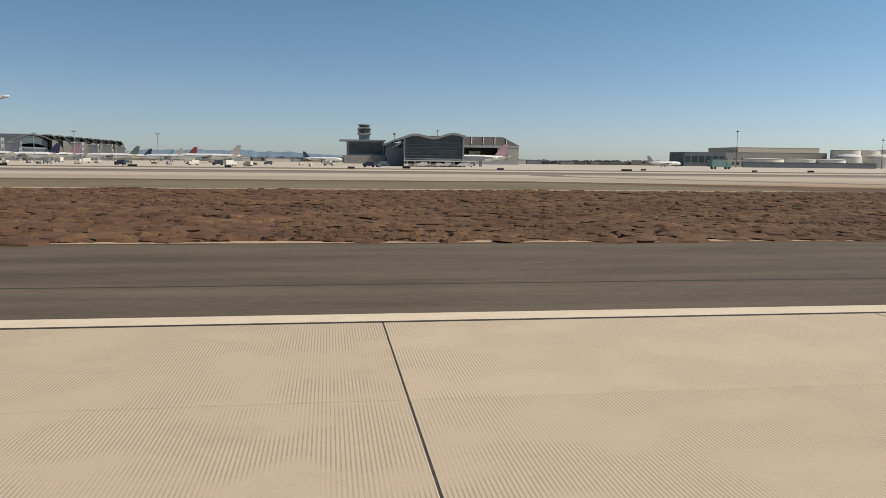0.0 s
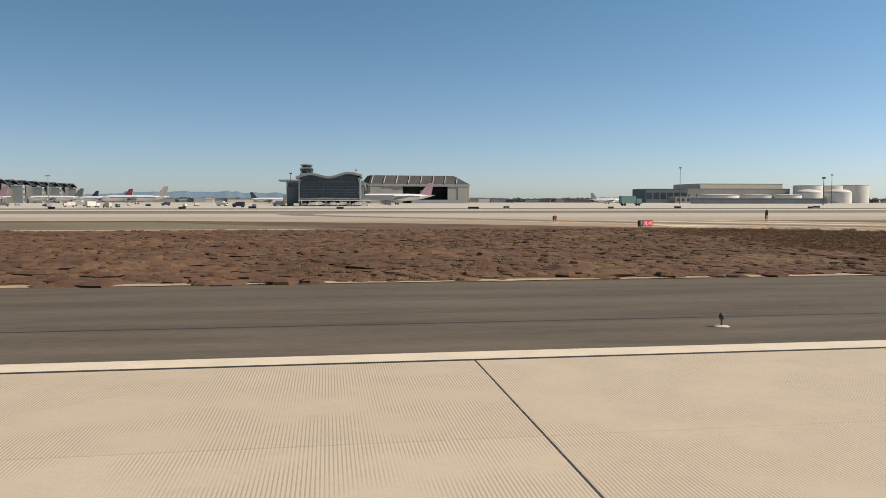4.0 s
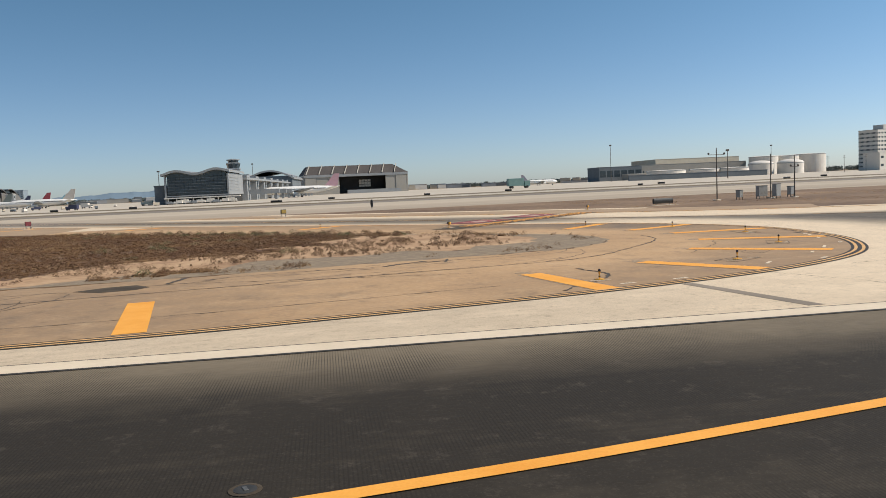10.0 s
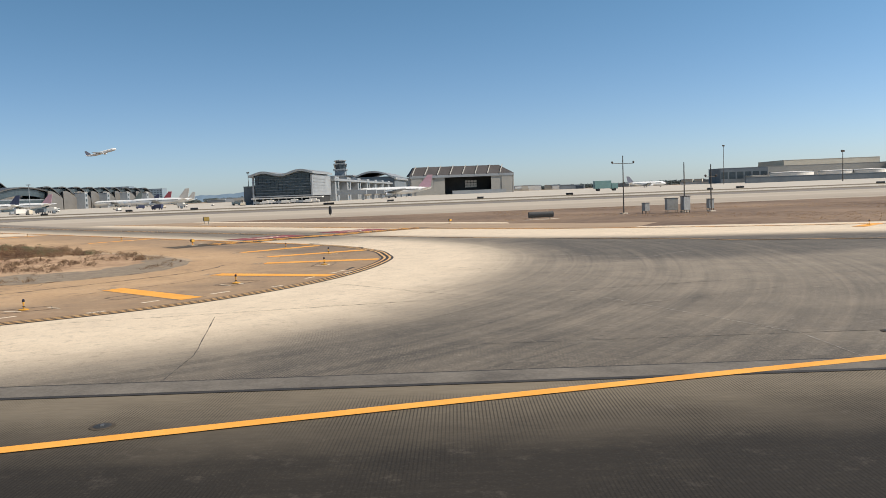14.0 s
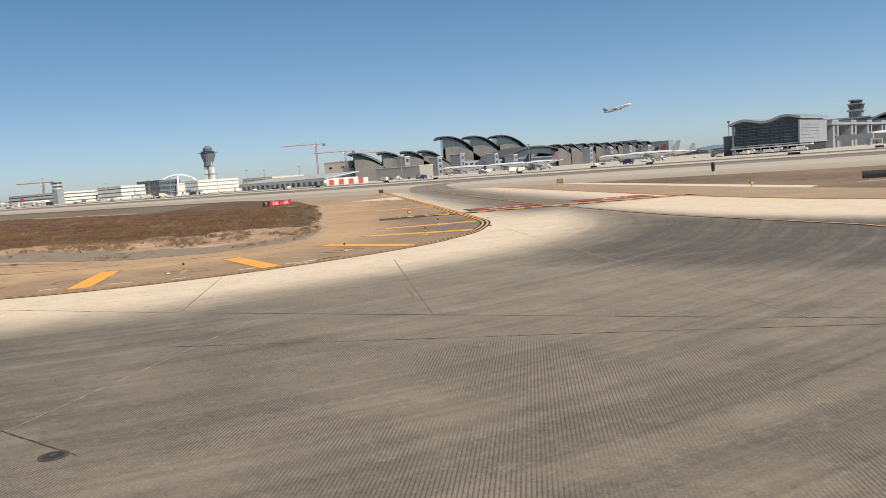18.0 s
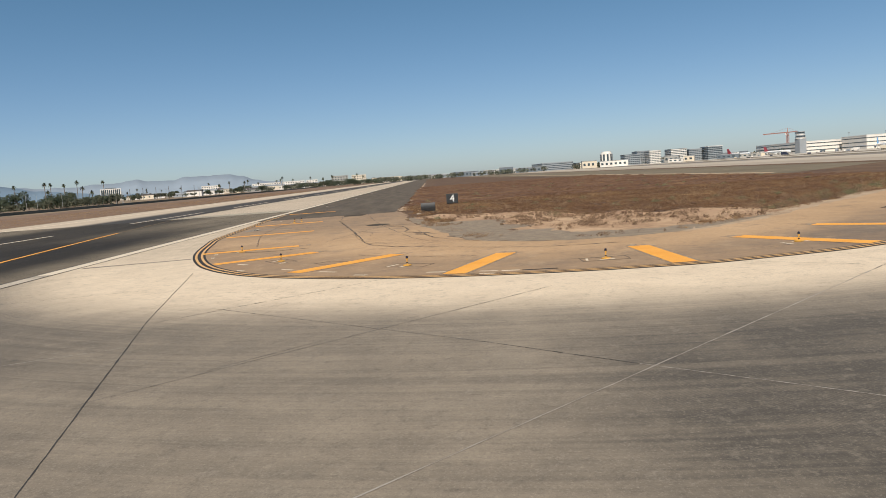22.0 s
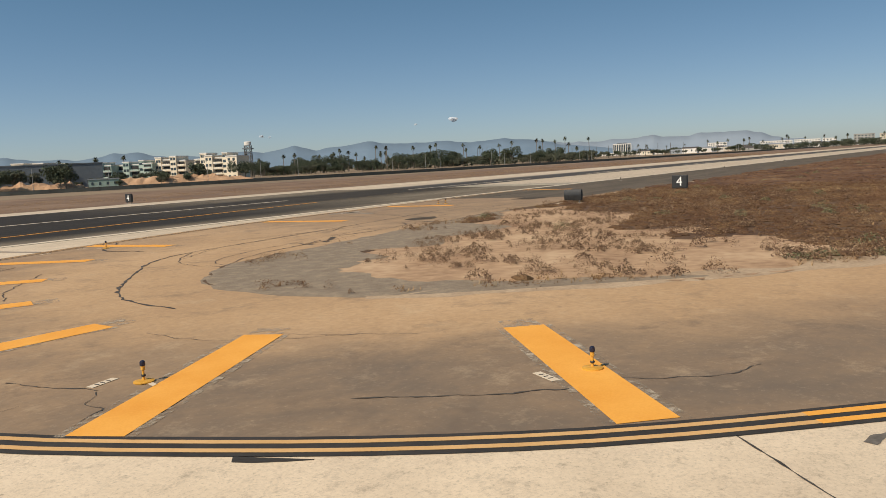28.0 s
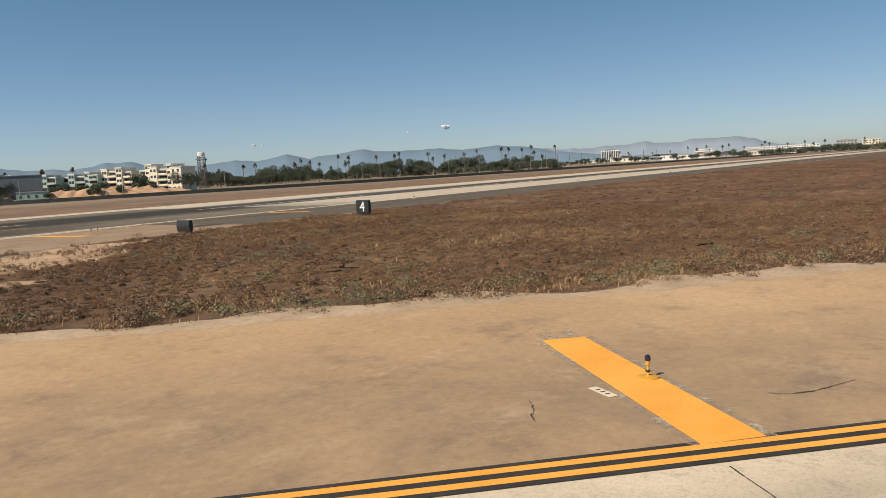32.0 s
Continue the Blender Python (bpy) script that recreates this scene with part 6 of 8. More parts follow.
t = thing("pier_end_hall", "pale hall with a flat overhanging roof at the pier's end", "building", (45, 980, 0.02))
part("wall", box(-22, 22, -18, 20, -0.3, 27), M_MIDGREY, t)
part("glazing", box(-20, 20, -18.4, -17.9, 12, 25), M_GLASSD, t, "dark band of glazing")
part("roof", box(-31, 24, -24, 22, 27, 28.6), M_ROOFM, t, "thin overhanging roof")
part("podium", box(-26, 30, -26, 20, -0.3, 10), M_BEIGEB, t)

# the small control tower
t = thing("ramp_tower", "slim grey ramp control tower with a dark glass cab", "tower", (45.7, 1016, 0.0))
part("shaft", box(-6.5, 6.5, -6.5, 6.5, -0.3, 36), M_MIDGREY, t)
part("balcony", box(-8.2, 8.2, -8.2, 8.2, 36, 38.2, 0.3), M_ROOFM, t)
part("cab", lathe([(7.2, 38.2), (8.8, 44.0)], 8), M_GLASSD, t, "dark glass cab")
part("ledge", box(-7.6, 7.6, -7.6, 7.6, 43.5, 45.2, 0.2), M_ROOFM, t)
part("upper_cab", lathe([(5.8, 45.2), (6.8, 48.0)], 8), M_GLASSD, t)
part("roof", lathe([(8.0, 48.0), (8.2, 49.0), (3.0, 50.0)], 8), M_ROOFM, t)


# the hangar
def hangar():
    t = thing("aircraft_hangar", "wide beige hangar with dark sawtooth roof and open doors", "hangar", (128.5, 1112, 0.02), 8)
    L = 149.0
    part("back_wall", box(0, L, 60, 62, -0.3, 26), M_BEIGEB, t)
    part("east_wall", box(0, 2, 0, 62, -0.3, 26), M_BEIGEB, t)
    part("west_wall", box(L - 2, L, 0, 62, -0.3, 26), M_BEIGEB, t)
    for k in range(3):
        part("door_panel", box(2 + k * 16, 17.6 + k * 16, -1 + k * 0.7, -0.4 + k * 0.7, -0.2, 24), M_BEIGEB, t)
    for k in range(2):
        part("door_panel", box(L - 18 - k * 15, L - 2.6 - k * 15, -1 + k * 0.7, -0.4 + k * 0.7, -0.2, 24), M_BEIGEB, t)
    part("header", box(0, L, -1.5, 1.5, 24, 27.5), M_MIDGREY, t)
    # added dark sheet halfway in, standing for the shade inside the hangar
    part("dark_back", box(50, L - 2.5, 30, 31, -0.2, 24), M_DARKB, t)
    for k in range(4):
        for j in range(3):
            part("back_window", box(L - 66 + k * 4.4, L - 62.2 + k * 4.4, 29.4, 29.9, 9 + j * 3.6, 12 + j * 3.6), M_WHITEB, t)
    part("low_wall", box(L - 92, L - 16, -22, -20, -0.2, 5.0), M_MIDGREY, t, "low grey blast wall")
    bm = bmesh.new()
    base = [(0, -1.5, 27.5), (L, -1.5, 27.5), (L, 64, 27.5), (0, 64, 27.5)]
    topv = [(8, 18, 40), (L - 18, 18, 40), (L - 18, 46, 40), (8, 46, 40)]
    a = [bm.verts.new(v) for v in base]
    b = [bm.verts.new(v) for v in topv]
    for i in range(4):
        j = (i + 1) % 4
        bm.faces.new((a[i], a[j], b[j], b[i]))
    bm.faces.new(b)
    bm.faces.new(a[::-1])
    part("roof", bm, M_ROOFB, t, "dark brown sloping roof")
    for k in range(8):
        x = 4 + k * (L - 20) / 7.2
        b2 = bmesh.new()
        pts = [(x, -1.6, 27.6), (x + 7.6, 17.8, 40.3), (x + 6.4, 17.8, 40.6), (x - 1.3, -1.9, 28.0)]
        lo = [b2.verts.new(p) for p in pts]
        hi = [b2.verts.new((p[0], p[1] - 0.5, p[2] + 0.8)) for p in pts]
        b2.faces.new(lo[::-1])
        b2.faces.new(hi)
        for i in range(4):
            j = (i + 1) % 4
            b2.faces.new((lo[i], lo[j], hi[j], hi[i]))
        part("rib", b2, M_BEIGEB, t, "pale slanting roof rib")


hangar()


# aircraft
def airliner(at, rz, k, body, tail, label, group="parked airliners", pitch=0.0, gear=True):
    """An airliner about 60 m long at k = 1, nose along +x before turning."""
    t = thing("airliner", label, "aircraft", at, rz, group)
    if pitch:
        t.matrix_world = t.matrix_world @ pose(0, 0, 0, 0, -pitch, 0)
    r = 3.0 * k
    zc = 5.6 * k
    prof = [(-30, 0.3, 1.3), (-27, 0.9, 1.0), (-22, 1.8, 0.6), (-15, 2.7, 0.15), (-8, 3.0, 0), (20, 3.0, 0), (25, 2.7, -0.15), (28, 1.9, -0.45), (29.6, 0.9, -0.75), (30, 0.2, -0.85)]
    bm = bmesh.new()
    n = 14
    rings = [[bm.verts.new((x * k, rr * k * math.cos(2 * math.pi * i / n), zc + (dz + rr * math.sin(2 * math.pi * i / n)) * k)) for i in range(n)] for x, rr, dz in prof]
    for a, b in zip(rings, rings[1:]):
        for i in range(n):
            j = (i + 1) % n
            bm.faces.new((a[i], a[j], b[j], b[i]))
    bm.faces.new(rings[0])
    bm.faces.new(rings[-1][::-1])
    ob = part("fuselage", bm, body, t)
    ob.data.polygons.foreach_set("use_smooth", [True] * len(ob.data.polygons))
    part("window_band", box(-20 * k, 22 * k, -3.02 * k, 3.02 * k, zc + 0.5 * k, zc + 0.95 * k), M_SHELLD, t, "dark row of cabin windows")

    def plate3(pts, th, name, m, lab=""):
        b2 = bmesh.new()
        lo = [b2.verts.new(Vector(p) * k - Vector(th) * k) for p in pts]
        hi = [b2.verts.new(Vector(p) * k + Vector(th) * k) for p in pts]
        b2.faces.new(lo[::-1])
        b2.faces.new(hi)
        for i in range(len(pts)):
            j = (i + 1) % len(pts)
            b2.faces.new((lo[i], lo[j], hi[j], hi[i]))
        return part(name, b2, m, t, lab)

    for s in (1, -1):
        plate3([(7, s * 2.5, 4.4), (-3, s * 2.5, 4.4), (-9, s * 29, 6.6), (-6, s * 29, 6.6)], (0, 0, 0.3), "wing", M_MIDGREY)
        plate3([(-22, s * 1.2, 6.6), (-28, s * 0.8, 6.6), (-30, s * 10.5, 7.4), (-27.5, s * 10.5, 7.4)], (0, 0, 0.15), "tailplane", body)
        b3 = bmesh.new()
        add_tube(b3, (5.5 * k, s * 9.2 * k, 2.9 * k), (0.5 * k, s * 9.2 * k, 3.0 * k), 1.55 * k, 1.1 * k, 14)
        part("engine", b3, body, t)
    plate3([(-20, 0, 8.2), (-29.5, 0, 7.4), (-31.5, 0, 17.0), (-27.5, 0, 17.0)], (0, 0.25, 0), "fin", tail, "coloured tail fin")
    if gear:
        for x, y in ((22, 0), (-2, 4.5), (-2, -4.5)):
            b4 = tube((x * k, y * k, 0.1), (x * k, y * k, 3.4 * k), 0.3 * k, 0.3 * k, 6)
            part("gear_leg", b4, M_MIDGREY, t)
            b5 = bmesh.new()
            add_tube(b5, (x * k, (y - 0.6) * k, 0.65 * k), (x * k, (y + 0.6) * k, 0.65 * k), 0.65 * k, 0.65 * k, 12)
            part("wheel", b5, M_TYRE, t)
    return t


TAIL = {}
for nm, c in (("red", (0.26, 0.05, 0.06)), ("pink", (0.36, 0.22, 0.25)), ("navy", (0.03, 0.035, 0.07)), ("teal", (0.16, 0.34, 0.42)), ("gold", (0.44, 0.40, 0.35)), ("grey", (0.16, 0.16, 0.19)), ("green", (0.12, 0.14, 0.13)), ("blue", (0.15, 0.35, 0.62))):
    TAIL[nm] = mat(nm + "_tail_paint", c, tuple(v * 1.25 for v in c), 0.3, 0.4)
M_SKYBLUE = mat("pale_blue_aircraft_paint", (0.28, 0.48, 0.60), (0.36, 0.56, 0.66), 0.2, 0.4)
for (x, y, rz, k, body, tail, lab) in (
        (133, 740, 186, 1.2, M_PLANEW, "pink", "white airliner with a pink patterned tail before the hangar"), 
        (-285, 712, 178, 1.0, M_PLANEW, "grey", "white airliner with a pale grey tail at the terminal"), (-285, 868, 180, 1.05, M_PLANEW, "pink", "white airliner with a pale patterned tail at the terminal"), (-282, 800, 182, 1.0, M_PLANEW, "navy", "white airliner with a dark blue tail at the terminal"),
        (-285, 1110, 180, 1.15, M_PLANEW, "green", "white airliner with a red and green tail at the terminal"), (-275, 1160, 180, 1.0, M_PLANEW, "navy", "white airliner with a navy tail at the terminal"), (-250, 1235, 180, 1.1, M_PLANEW, "gold", "white jumbo airliner with a golden tail"),
        (-275, 1310, 180, 1.05, M_SKYBLUE, "teal", "pale blue airliner with a turquoise tail"), (-120, 830, 178, 1.05, M_PLANEW, "gold", "white airliner with a gilded tail on the apron"), (-7, 1129, 8, 0.9, M_PLANEW, "navy", "white airliner with a dark tail beside the concourse"),
        (-850, 470, 20, 0.75, M_PLANEW, "red", "white airliner with a red tail at a distant terminal"), (-800, 500, 25, 0.7, M_PLANEW, "red", "white airliner with a dark red tail at a distant terminal"), (-905, 430, 15, 0.7, M_PLANEW, "grey", "white airliner at a distant terminal"),
        (-560, 560, 150, 0.75, M_SKYBLUE, "blue", "blue painted airliner before the low terminal"), (-600, 520, 140, 0.7, M_PLANEW, "blue", "white airliner with a blue tail before the terminal"), (420, 950, 10, 0.8, M_PLANEW, "grey", "white airliner beside the far hangars"), (-180, 950, 176, 1.0, M_PLANEW, "red", "white airliner with a red tail on the apron")):
    airliner((x, y, 0.02), rz, k, body, TAIL[tail], lab)
airliner((190 + 3600 * math.cos(radians(114.1)), 11 + 3600 * math.sin(radians(114.1)), 212), 5, 2.1, M_PLANEW, TAIL["grey"], "airliner climbing away in the clear sky", "flying airliners", 14, False)


# the terminal with the great wave roofs
M_WAVE = mat("dark_bronze_roof_shell", (0.085, 0.08, 0.075), (0.13, 0.12, 0.11), 0.05, 0.45, 0.2)


def wave_hall(y0, y1, ztip, zend, x0, x1, name, label, rise=2.0, lip=10.0, skew=-1.2):
    """A hall whose bent roof rises to an overhanging lip and sweeps down to its far end; in plan its ends run aslant."""
    t = thing(name, label, "building", (0, 0, 0.0), 0, "wave roofs")
    L = y1 - y0
    ys = np.linspace(0, 1, 26)
    prof = [(y0 + L * s, ztip + rise * math.sin(math.pi * min(1.0, s * 1.3)) - (ztip - zend) * s ** 2.2) for s in ys]

    def slant(bm):
        for v in bm.verts:
            v.co.y += skew * (v.co.x - x0)
        return bm

    part("roof", slant(shell_roof(prof, x0, x1, 1.3)), M_WAVE, t, "dark curved metal roof shell")
    part("soffit", slant(shell_roof([(y, z - 1.5) for y, z in prof if y < y0 + lip * 2], x0 + 0.5, x1 - 0.6, 0.4)), M_SHELLD, t)

    def block(curve, xa, xb, m, nm, lab):
        bm = bmesh.new()
        rows = []
        for x in (xa, xb):
            rows.append([bm.verts.new((x, y, z)) for y, z in curve] + [bm.verts.new((x, curve[-1][0], -0.3)), bm.verts.new((x, curve[0][0], -0.3))])
        n = len(rows[0])
        for i in range(n):
            j = (i + 1) % n
            bm.faces.new((rows[0][i], rows[0][j], rows[1][j], rows[1][i]))
        bm.faces.new(rows[0][::-1])
        bm.faces.new(rows[1])
        bmesh.ops.triangulate(bm, faces=[f for f in bm.faces if len(f.verts) > 4])
        part(nm, slant(bm), m, t, lab)

    body = [(y, z - 2.0) for y, z in prof if y > y0 + lip]
    block(body, x0 + 2, x1 - 4.0, M_GLASSD, "glass_wall", "dark glass wall under the roof")
    low = [(y, z - 2.0 - (ztip - zend) * (0.42 * (1 - (y - y0) / L) + 0.02)) for y, z in prof if y > y0 + lip * 1.3]
    block(low, x1 - 4.0, x1 + 2.5, M_SHELL, "skirt", "tan metal skirt below the glass")
    return t


for y0, y1, zt, ze, rise in ((900, 1026, 49, 12, 4.0), (964, 1090, 49, 13, 4.0), (1031, 1168, 49.5, 14, 4.0)):
    wave_hall(y0, y1, zt, ze, -467, -420, "great_wave_hall", "great terminal hall under a dark sweeping wave roof", rise, 13)
for y in (612, 654, 690, 720):
    wave_hall(y, y + 58, 28, 13, -352, -322, "wave_hall", "terminal hall under a smaller curved wave roof", 1.5, 6)
for k in range(9):
    y = 1018 + k * 39
    wave_hall(y, y + 46, 29.5, 17, -352, -322, "wave_hall", "terminal hall under a smaller curved wave roof", 1.5, 6)
t = thing("vaulted_hall", "dark glass vaulted terminal hall with a rounded roof", "building", (0, 0, 0))
part("roof", shell_roof([(858 + 182 * s, 9 + 20 * math.sin(math.pi * (0.10 + 0.86 * s)) ** 0.8) for s in np.linspace(0, 1, 24)], -360, -322, 1.4), M_WAVE, t, "dark rounded roof")
part("glass_wall", shell_roof([(861 + 176 * s, 7.5 + 19.3 * math.sin(math.pi * (0.10 + 0.86 * s)) ** 0.8) for s in np.linspace(0, 1, 24)], -358, -325, 8.0), M_GLASSD, t)
part("base", box(-358, -324, 871, 1039, -0.3, 13), M_GLASSD, t)
building("terminal_concourse", "long grey terminal concourse below the wave roofs", -350, -326, 606, 1380, 14, M_MIDGREY, M_ROOFM, (70, 2, 0.6, 0.45), face="w")
for k, (y, h) in enumerate(((645, 22), (700, 20), (742, 22), (812, 21), (855, 18), (1062, 22), (1130, 21), (1200, 22), (1275, 21))):
    building("gate_block", "pale grey gate building with dark windows at the terminal", -322, -308, y, y + 8, h, M_MIDGREY, M_WHITEB, (1, 3, 0.5, 0.5), face="w", group="gate blocks")
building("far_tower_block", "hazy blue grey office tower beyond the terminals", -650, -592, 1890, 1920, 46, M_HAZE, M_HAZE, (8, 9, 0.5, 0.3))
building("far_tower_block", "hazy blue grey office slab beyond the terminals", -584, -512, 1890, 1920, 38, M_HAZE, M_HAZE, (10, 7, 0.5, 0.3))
building("beige_block", "plain beige service building beside the terminal", -295, -241, 585, 605, 11, M_BEIGEB, M_CREAM)
building("beige_tower_block", "small cream block with dark windows above the terminal", -392, -356, 612, 632, 22, M_CREAM, M_CREAM, (2, 2, 0.25, 0.2), face="nw")
t = thing("striped_barrier_wall", "red and white striped construction barrier wall", "wall", (-220.4, 443.5, 0.02), 45)
for k in range(9):
    part("panel", box(k * 3.72, k * 3.72 + 3.7, -0.3, 0.3, 0, 4.0 if k % 2 else 4.2), M_WHITEB if k % 2 == 0 else M_REDW, t)
part("backing", box(0.2, 33.2, 0.4, 3, -0.1, 3.9), M_MIDGREY, t)
t = thing("low_shed", "long low white shed with a pale sloping metal roof", "building", (-215, 452, 0.02), 167.5)
part("wall", box(16, 165, -30, 0, -0.3, 5.2), M_WHITEB, t)
bm = bmesh.new()
add_box(bm, 15, 166, -31, 1, 5.2, 6.0)
for v in bm.verts:
    if v.co.y < -10:
        v.co.z += 3.6
part("roof", bm, M_ROOFP, t, "pale sloping metal roof")
for k in range(16):
    part("door", box(20 + k * 9, 24.5 + k * 9, -0.1, 0.3, 0.2, 3.6), M_GLASSD if k % 3 else M_MIDGREY, t)


def tower_crane(x, y, h, rz, jib):
    t = thing("tower_crane", "red steel tower crane with a long jib", "crane", (x, y, 0.0), rz, "tower cranes")
    for a in (-1, 1):
        for b in (-1, 1):
            part("mast_leg", box(a * 1.1 - 0.25, a * 1.1 + 0.25, b * 1.1 - 0.25, b * 1.1 + 0.25, 0, h), M_CRANE, t)
    bm = bmesh.new()
    for i in range(int(h / 3)):
        s = 1 if i % 2 else -1
        for b in (-1.1, 1.1):
            add_tube(bm, (-1.1 * s, b, i * 3), (1.1 * s, b, i * 3 + 3), 0.18, 0.18, 4)
    part("mast_lacing", bm, M_CRANE, t)
    part("cab", box(0.8, 3.2, -1.2, 1.2, h - 3, h, 0.2), M_WHITEB, t)
    part("jib", box(-16, jib, -0.6, 0.6, h, h + 1.4), M_CRANE, t)
    part("apex", tube((0, 0, h), (0, 0, h + 7), 0.7, 0.2, 6), M_CRANE, t)
    part("counterweight", box(-17, -12, -1.2, 1.2, h - 3, h + 0.5, 0.1), M_GREYB, t)
    bm = bmesh.new()
    add_tube(bm, (0, 0, h + 7), (jib * 0.7, 0, h + 1.2), 0.12, 0.12, 4)
    add_tube(bm, (0, 0, h + 7), (-15, 0, h + 1.2), 0.12, 0.12, 4)
    part("tie", bm, M_CRANE, t)


tower_crane(-807, 999, 68, 215, 62)
tower_crane(-769, 1032, 52, 215, 56)
tower_crane(-898, 1213, 53, 30, 52)
tower_crane(-900, 560, 30, 210, 40)

# the flared control tower
t = thing("control_tower", "tall pale control tower with a flared dark lattice head", "tower", (-804, 769, 0), 20)
for s in (-1, 1):
    part("leg", box(s * 4.5 - 2.2, s * 4.5 + 2.2, -3.5, 3.5, 0, 46), M_WHITEB, t)
part("core", box(-2.4, 2.4, -2.6, 2.6, 0, 48), M_MIDGREY, t)
for z in (14, 26, 38):
    part("tie_beam", box(-6.9, 6.9, -3.8, 3.8, z, z + 2), M_MIDGREY, t)
part("flare", lathe([(7.0, 40), (7.5, 46), (11.5, 58)], 12), M_GREYB, t, "dark flared lattice head")
part("cab", lathe([(9.0, 58), (10.6, 62)], 12), M_GLASSD, t)
for s in range(4):
    b = tube((0, 0, 57.5), (15 * math.cos(s * math.pi / 2 + 0.4), 15 * math.sin(s * math.pi / 2 + 0.4), 60), 0.9, 0.5, 6)
    part("arm", b, M_GREYB, t)
part("upper_cab", lathe([(6.0, 62), (7.2, 66), (6.4, 67), (3, 70)], 12), M_GREYB, t)

# the white arches
t = thing("white_arch_building", "pair of slim white parabolic arches over a low building", "building", (-745, 672, 0), 55)
for a in (0, 90):
    bm = bmesh.new()
    pts = [(32 * math.cos(math.pi * k / 20), 27 * math.sin(math.pi * k / 20)) for k in range(21)]
    rings = []
    for k, (p0, q0) in enumerate(pts):
        a2 = math.pi * k / 20
        rings.append([bm.verts.new((p0 + 1.5 * math.cos(j * math.pi / 4) * math.cos(a2), 1.5 * math.sin(j * math.pi / 4), q0 + 1.5 * math.cos(j * math.pi / 4) * math.sin(a2))) for j in range(8)])
    for ra, rb in zip(rings, rings[1:]):
        for j in range(8):
            bm.faces.new((ra[j], ra[(j + 1) % 8], rb[(j + 1) % 8], rb[j]))
    bmesh.ops.rotate(bm, verts=bm.verts, matrix=Matrix.Rotation(radians(a), 3, 'Z'))
    part("arch", bm, M_WHITEB, t)
part("hall", lathe([(14, 0), (15, 12), (16, 14), (8, 16)], 20), M_WHITEB, t)

# terminals and hotels towards the east
for (lab, x0, x1, y0, y1, h, wall, roof, win, z) in (
        ("long white terminal with a dark window band", -1000, -840, 556, 640, 15, M_WHITEB, M_WHITEB, (44, 3, 0.85, 0.3), 0), ("white terminal block with window bands", -830, -770, 600, 660, 17, M_WHITEB, M_WHITEB, (22, 3, 0.8, 0.25), 0),
        ("dark unfinished concrete frame terminal", -790, -735, 636, 668, 21, M_GREYB, M_GREYB, (10, 3, 0.7, 0.6), 0), ("cream terminal block with dark windows", -760, -700, 672, 740, 17, M_WHITEB, M_WHITEB, (18, 3, 0.6, 0.25), 0), ("cream terminal block with yellow base", -716, -650, 760, 820, 15, M_CREAM, M_CREAM, (18, 3, 0.6, 0.25), 0),
        ("dark grey glass hotel slab", -940, -915, 330, 352, 15, M_MIDGREY, M_GREYB, (8, 5, 0.8, 0.5), 0), ("white hotel with window rows", -925, -900, 362, 378, 18, M_WHITEB, M_WHITEB, (7, 7, 0.7, 0.5), 0), ("grey hotel block with dark windows", -960, -930, 352, 372, 19, M_MIDGREY, M_MIDGREY, (8, 7, 0.7, 0.5), 0),
        ("grey glass hotel block with rows of windows", -915, -885, 388, 410, 18, M_WHITEB, M_GREYB, (8, 7, 0.8, 0.5), 0), ("grey glass office slab with windows", -905, -880, 412, 430, 16, M_MIDGREY, M_MIDGREY, (7, 6, 0.8, 0.5), 0), ("dark glass hotel with a white end wall", -892, -862, 432, 452, 18, M_MIDGREY, M_WHITEB, (8, 7, 0.85, 0.6), 0),
        ("low white hall with flat roof", -1500, -1300, 60, 130, 7, M_MIDGREY, M_WHITEB, (40, 1, 0.6, 0.3), 0), ("low cream hall with flat roof", -1350, -1230, 150, 210, 8, M_BEIGEB, M_WHITEB, (26, 2, 0.6, 0.3), 0), ("pale grey parking block", -1180, -1050, 230, 280, 12, M_MIDGREY, M_MIDGREY, (24, 4, 0.9, 0.4), 0), ("cream low block with dark windows", -1120, -1020, 285, 310, 9, M_CREAM, M_MIDGREY, (20, 2, 0.6, 0.35), 0)):
    building("terminal_building" if "terminal" in lab else "hotel" if "hotel" in lab or "office" in lab else "low_hall", lab, x0, x1, y0, y1, h, wall, roof, win, 0, face="nw")
t = thing("round_hotel_tower", "white cylindrical hotel tower with dark window bands", "building", (-952, 312, 0), 0)
part("drum", lathe([(9, 0), (9, 20), (7, 20.5), (7, 22.5)], 20), M_WHITEB, t)
for k in range(10):
    a = k * 2 * math.pi / 10
    b = box(8.8, 9.2, -1.3, 1.3, 2, 18.5)
    bmesh.ops.rotate(b, verts=b.verts, matrix=Matrix.Rotation(a, 3, 'Z'))
    part("window_strip", b, M_GLASSD, t)
t = thing("old_tower", "old stepped grey control tower above the terminals", "tower", (-822, 541, 0), 10)
part("shaft", box(-5, 5, -5, 5, 0, 19), M_MIDGREY, t)
for k in range(4):
    part("storey", lathe([(6.0 - k * 0.3, 19 + k * 2.4), (6.4 - k * 0.3, 20.6 + k * 2.4)], 8), M_GLASSD if k % 2 else M_WHITEB, t)
    part("ledge", lathe([(6.6 - k * 0.3, 20.6 + k * 2.4), (6.6 - k * 0.3, 21.4 + k * 2.4)], 8), M_MIDGREY, t)
t = thing("scaffold_frame", "dark steel construction frame before the terminal", "scaffold", (-800, 600, 0), 60)
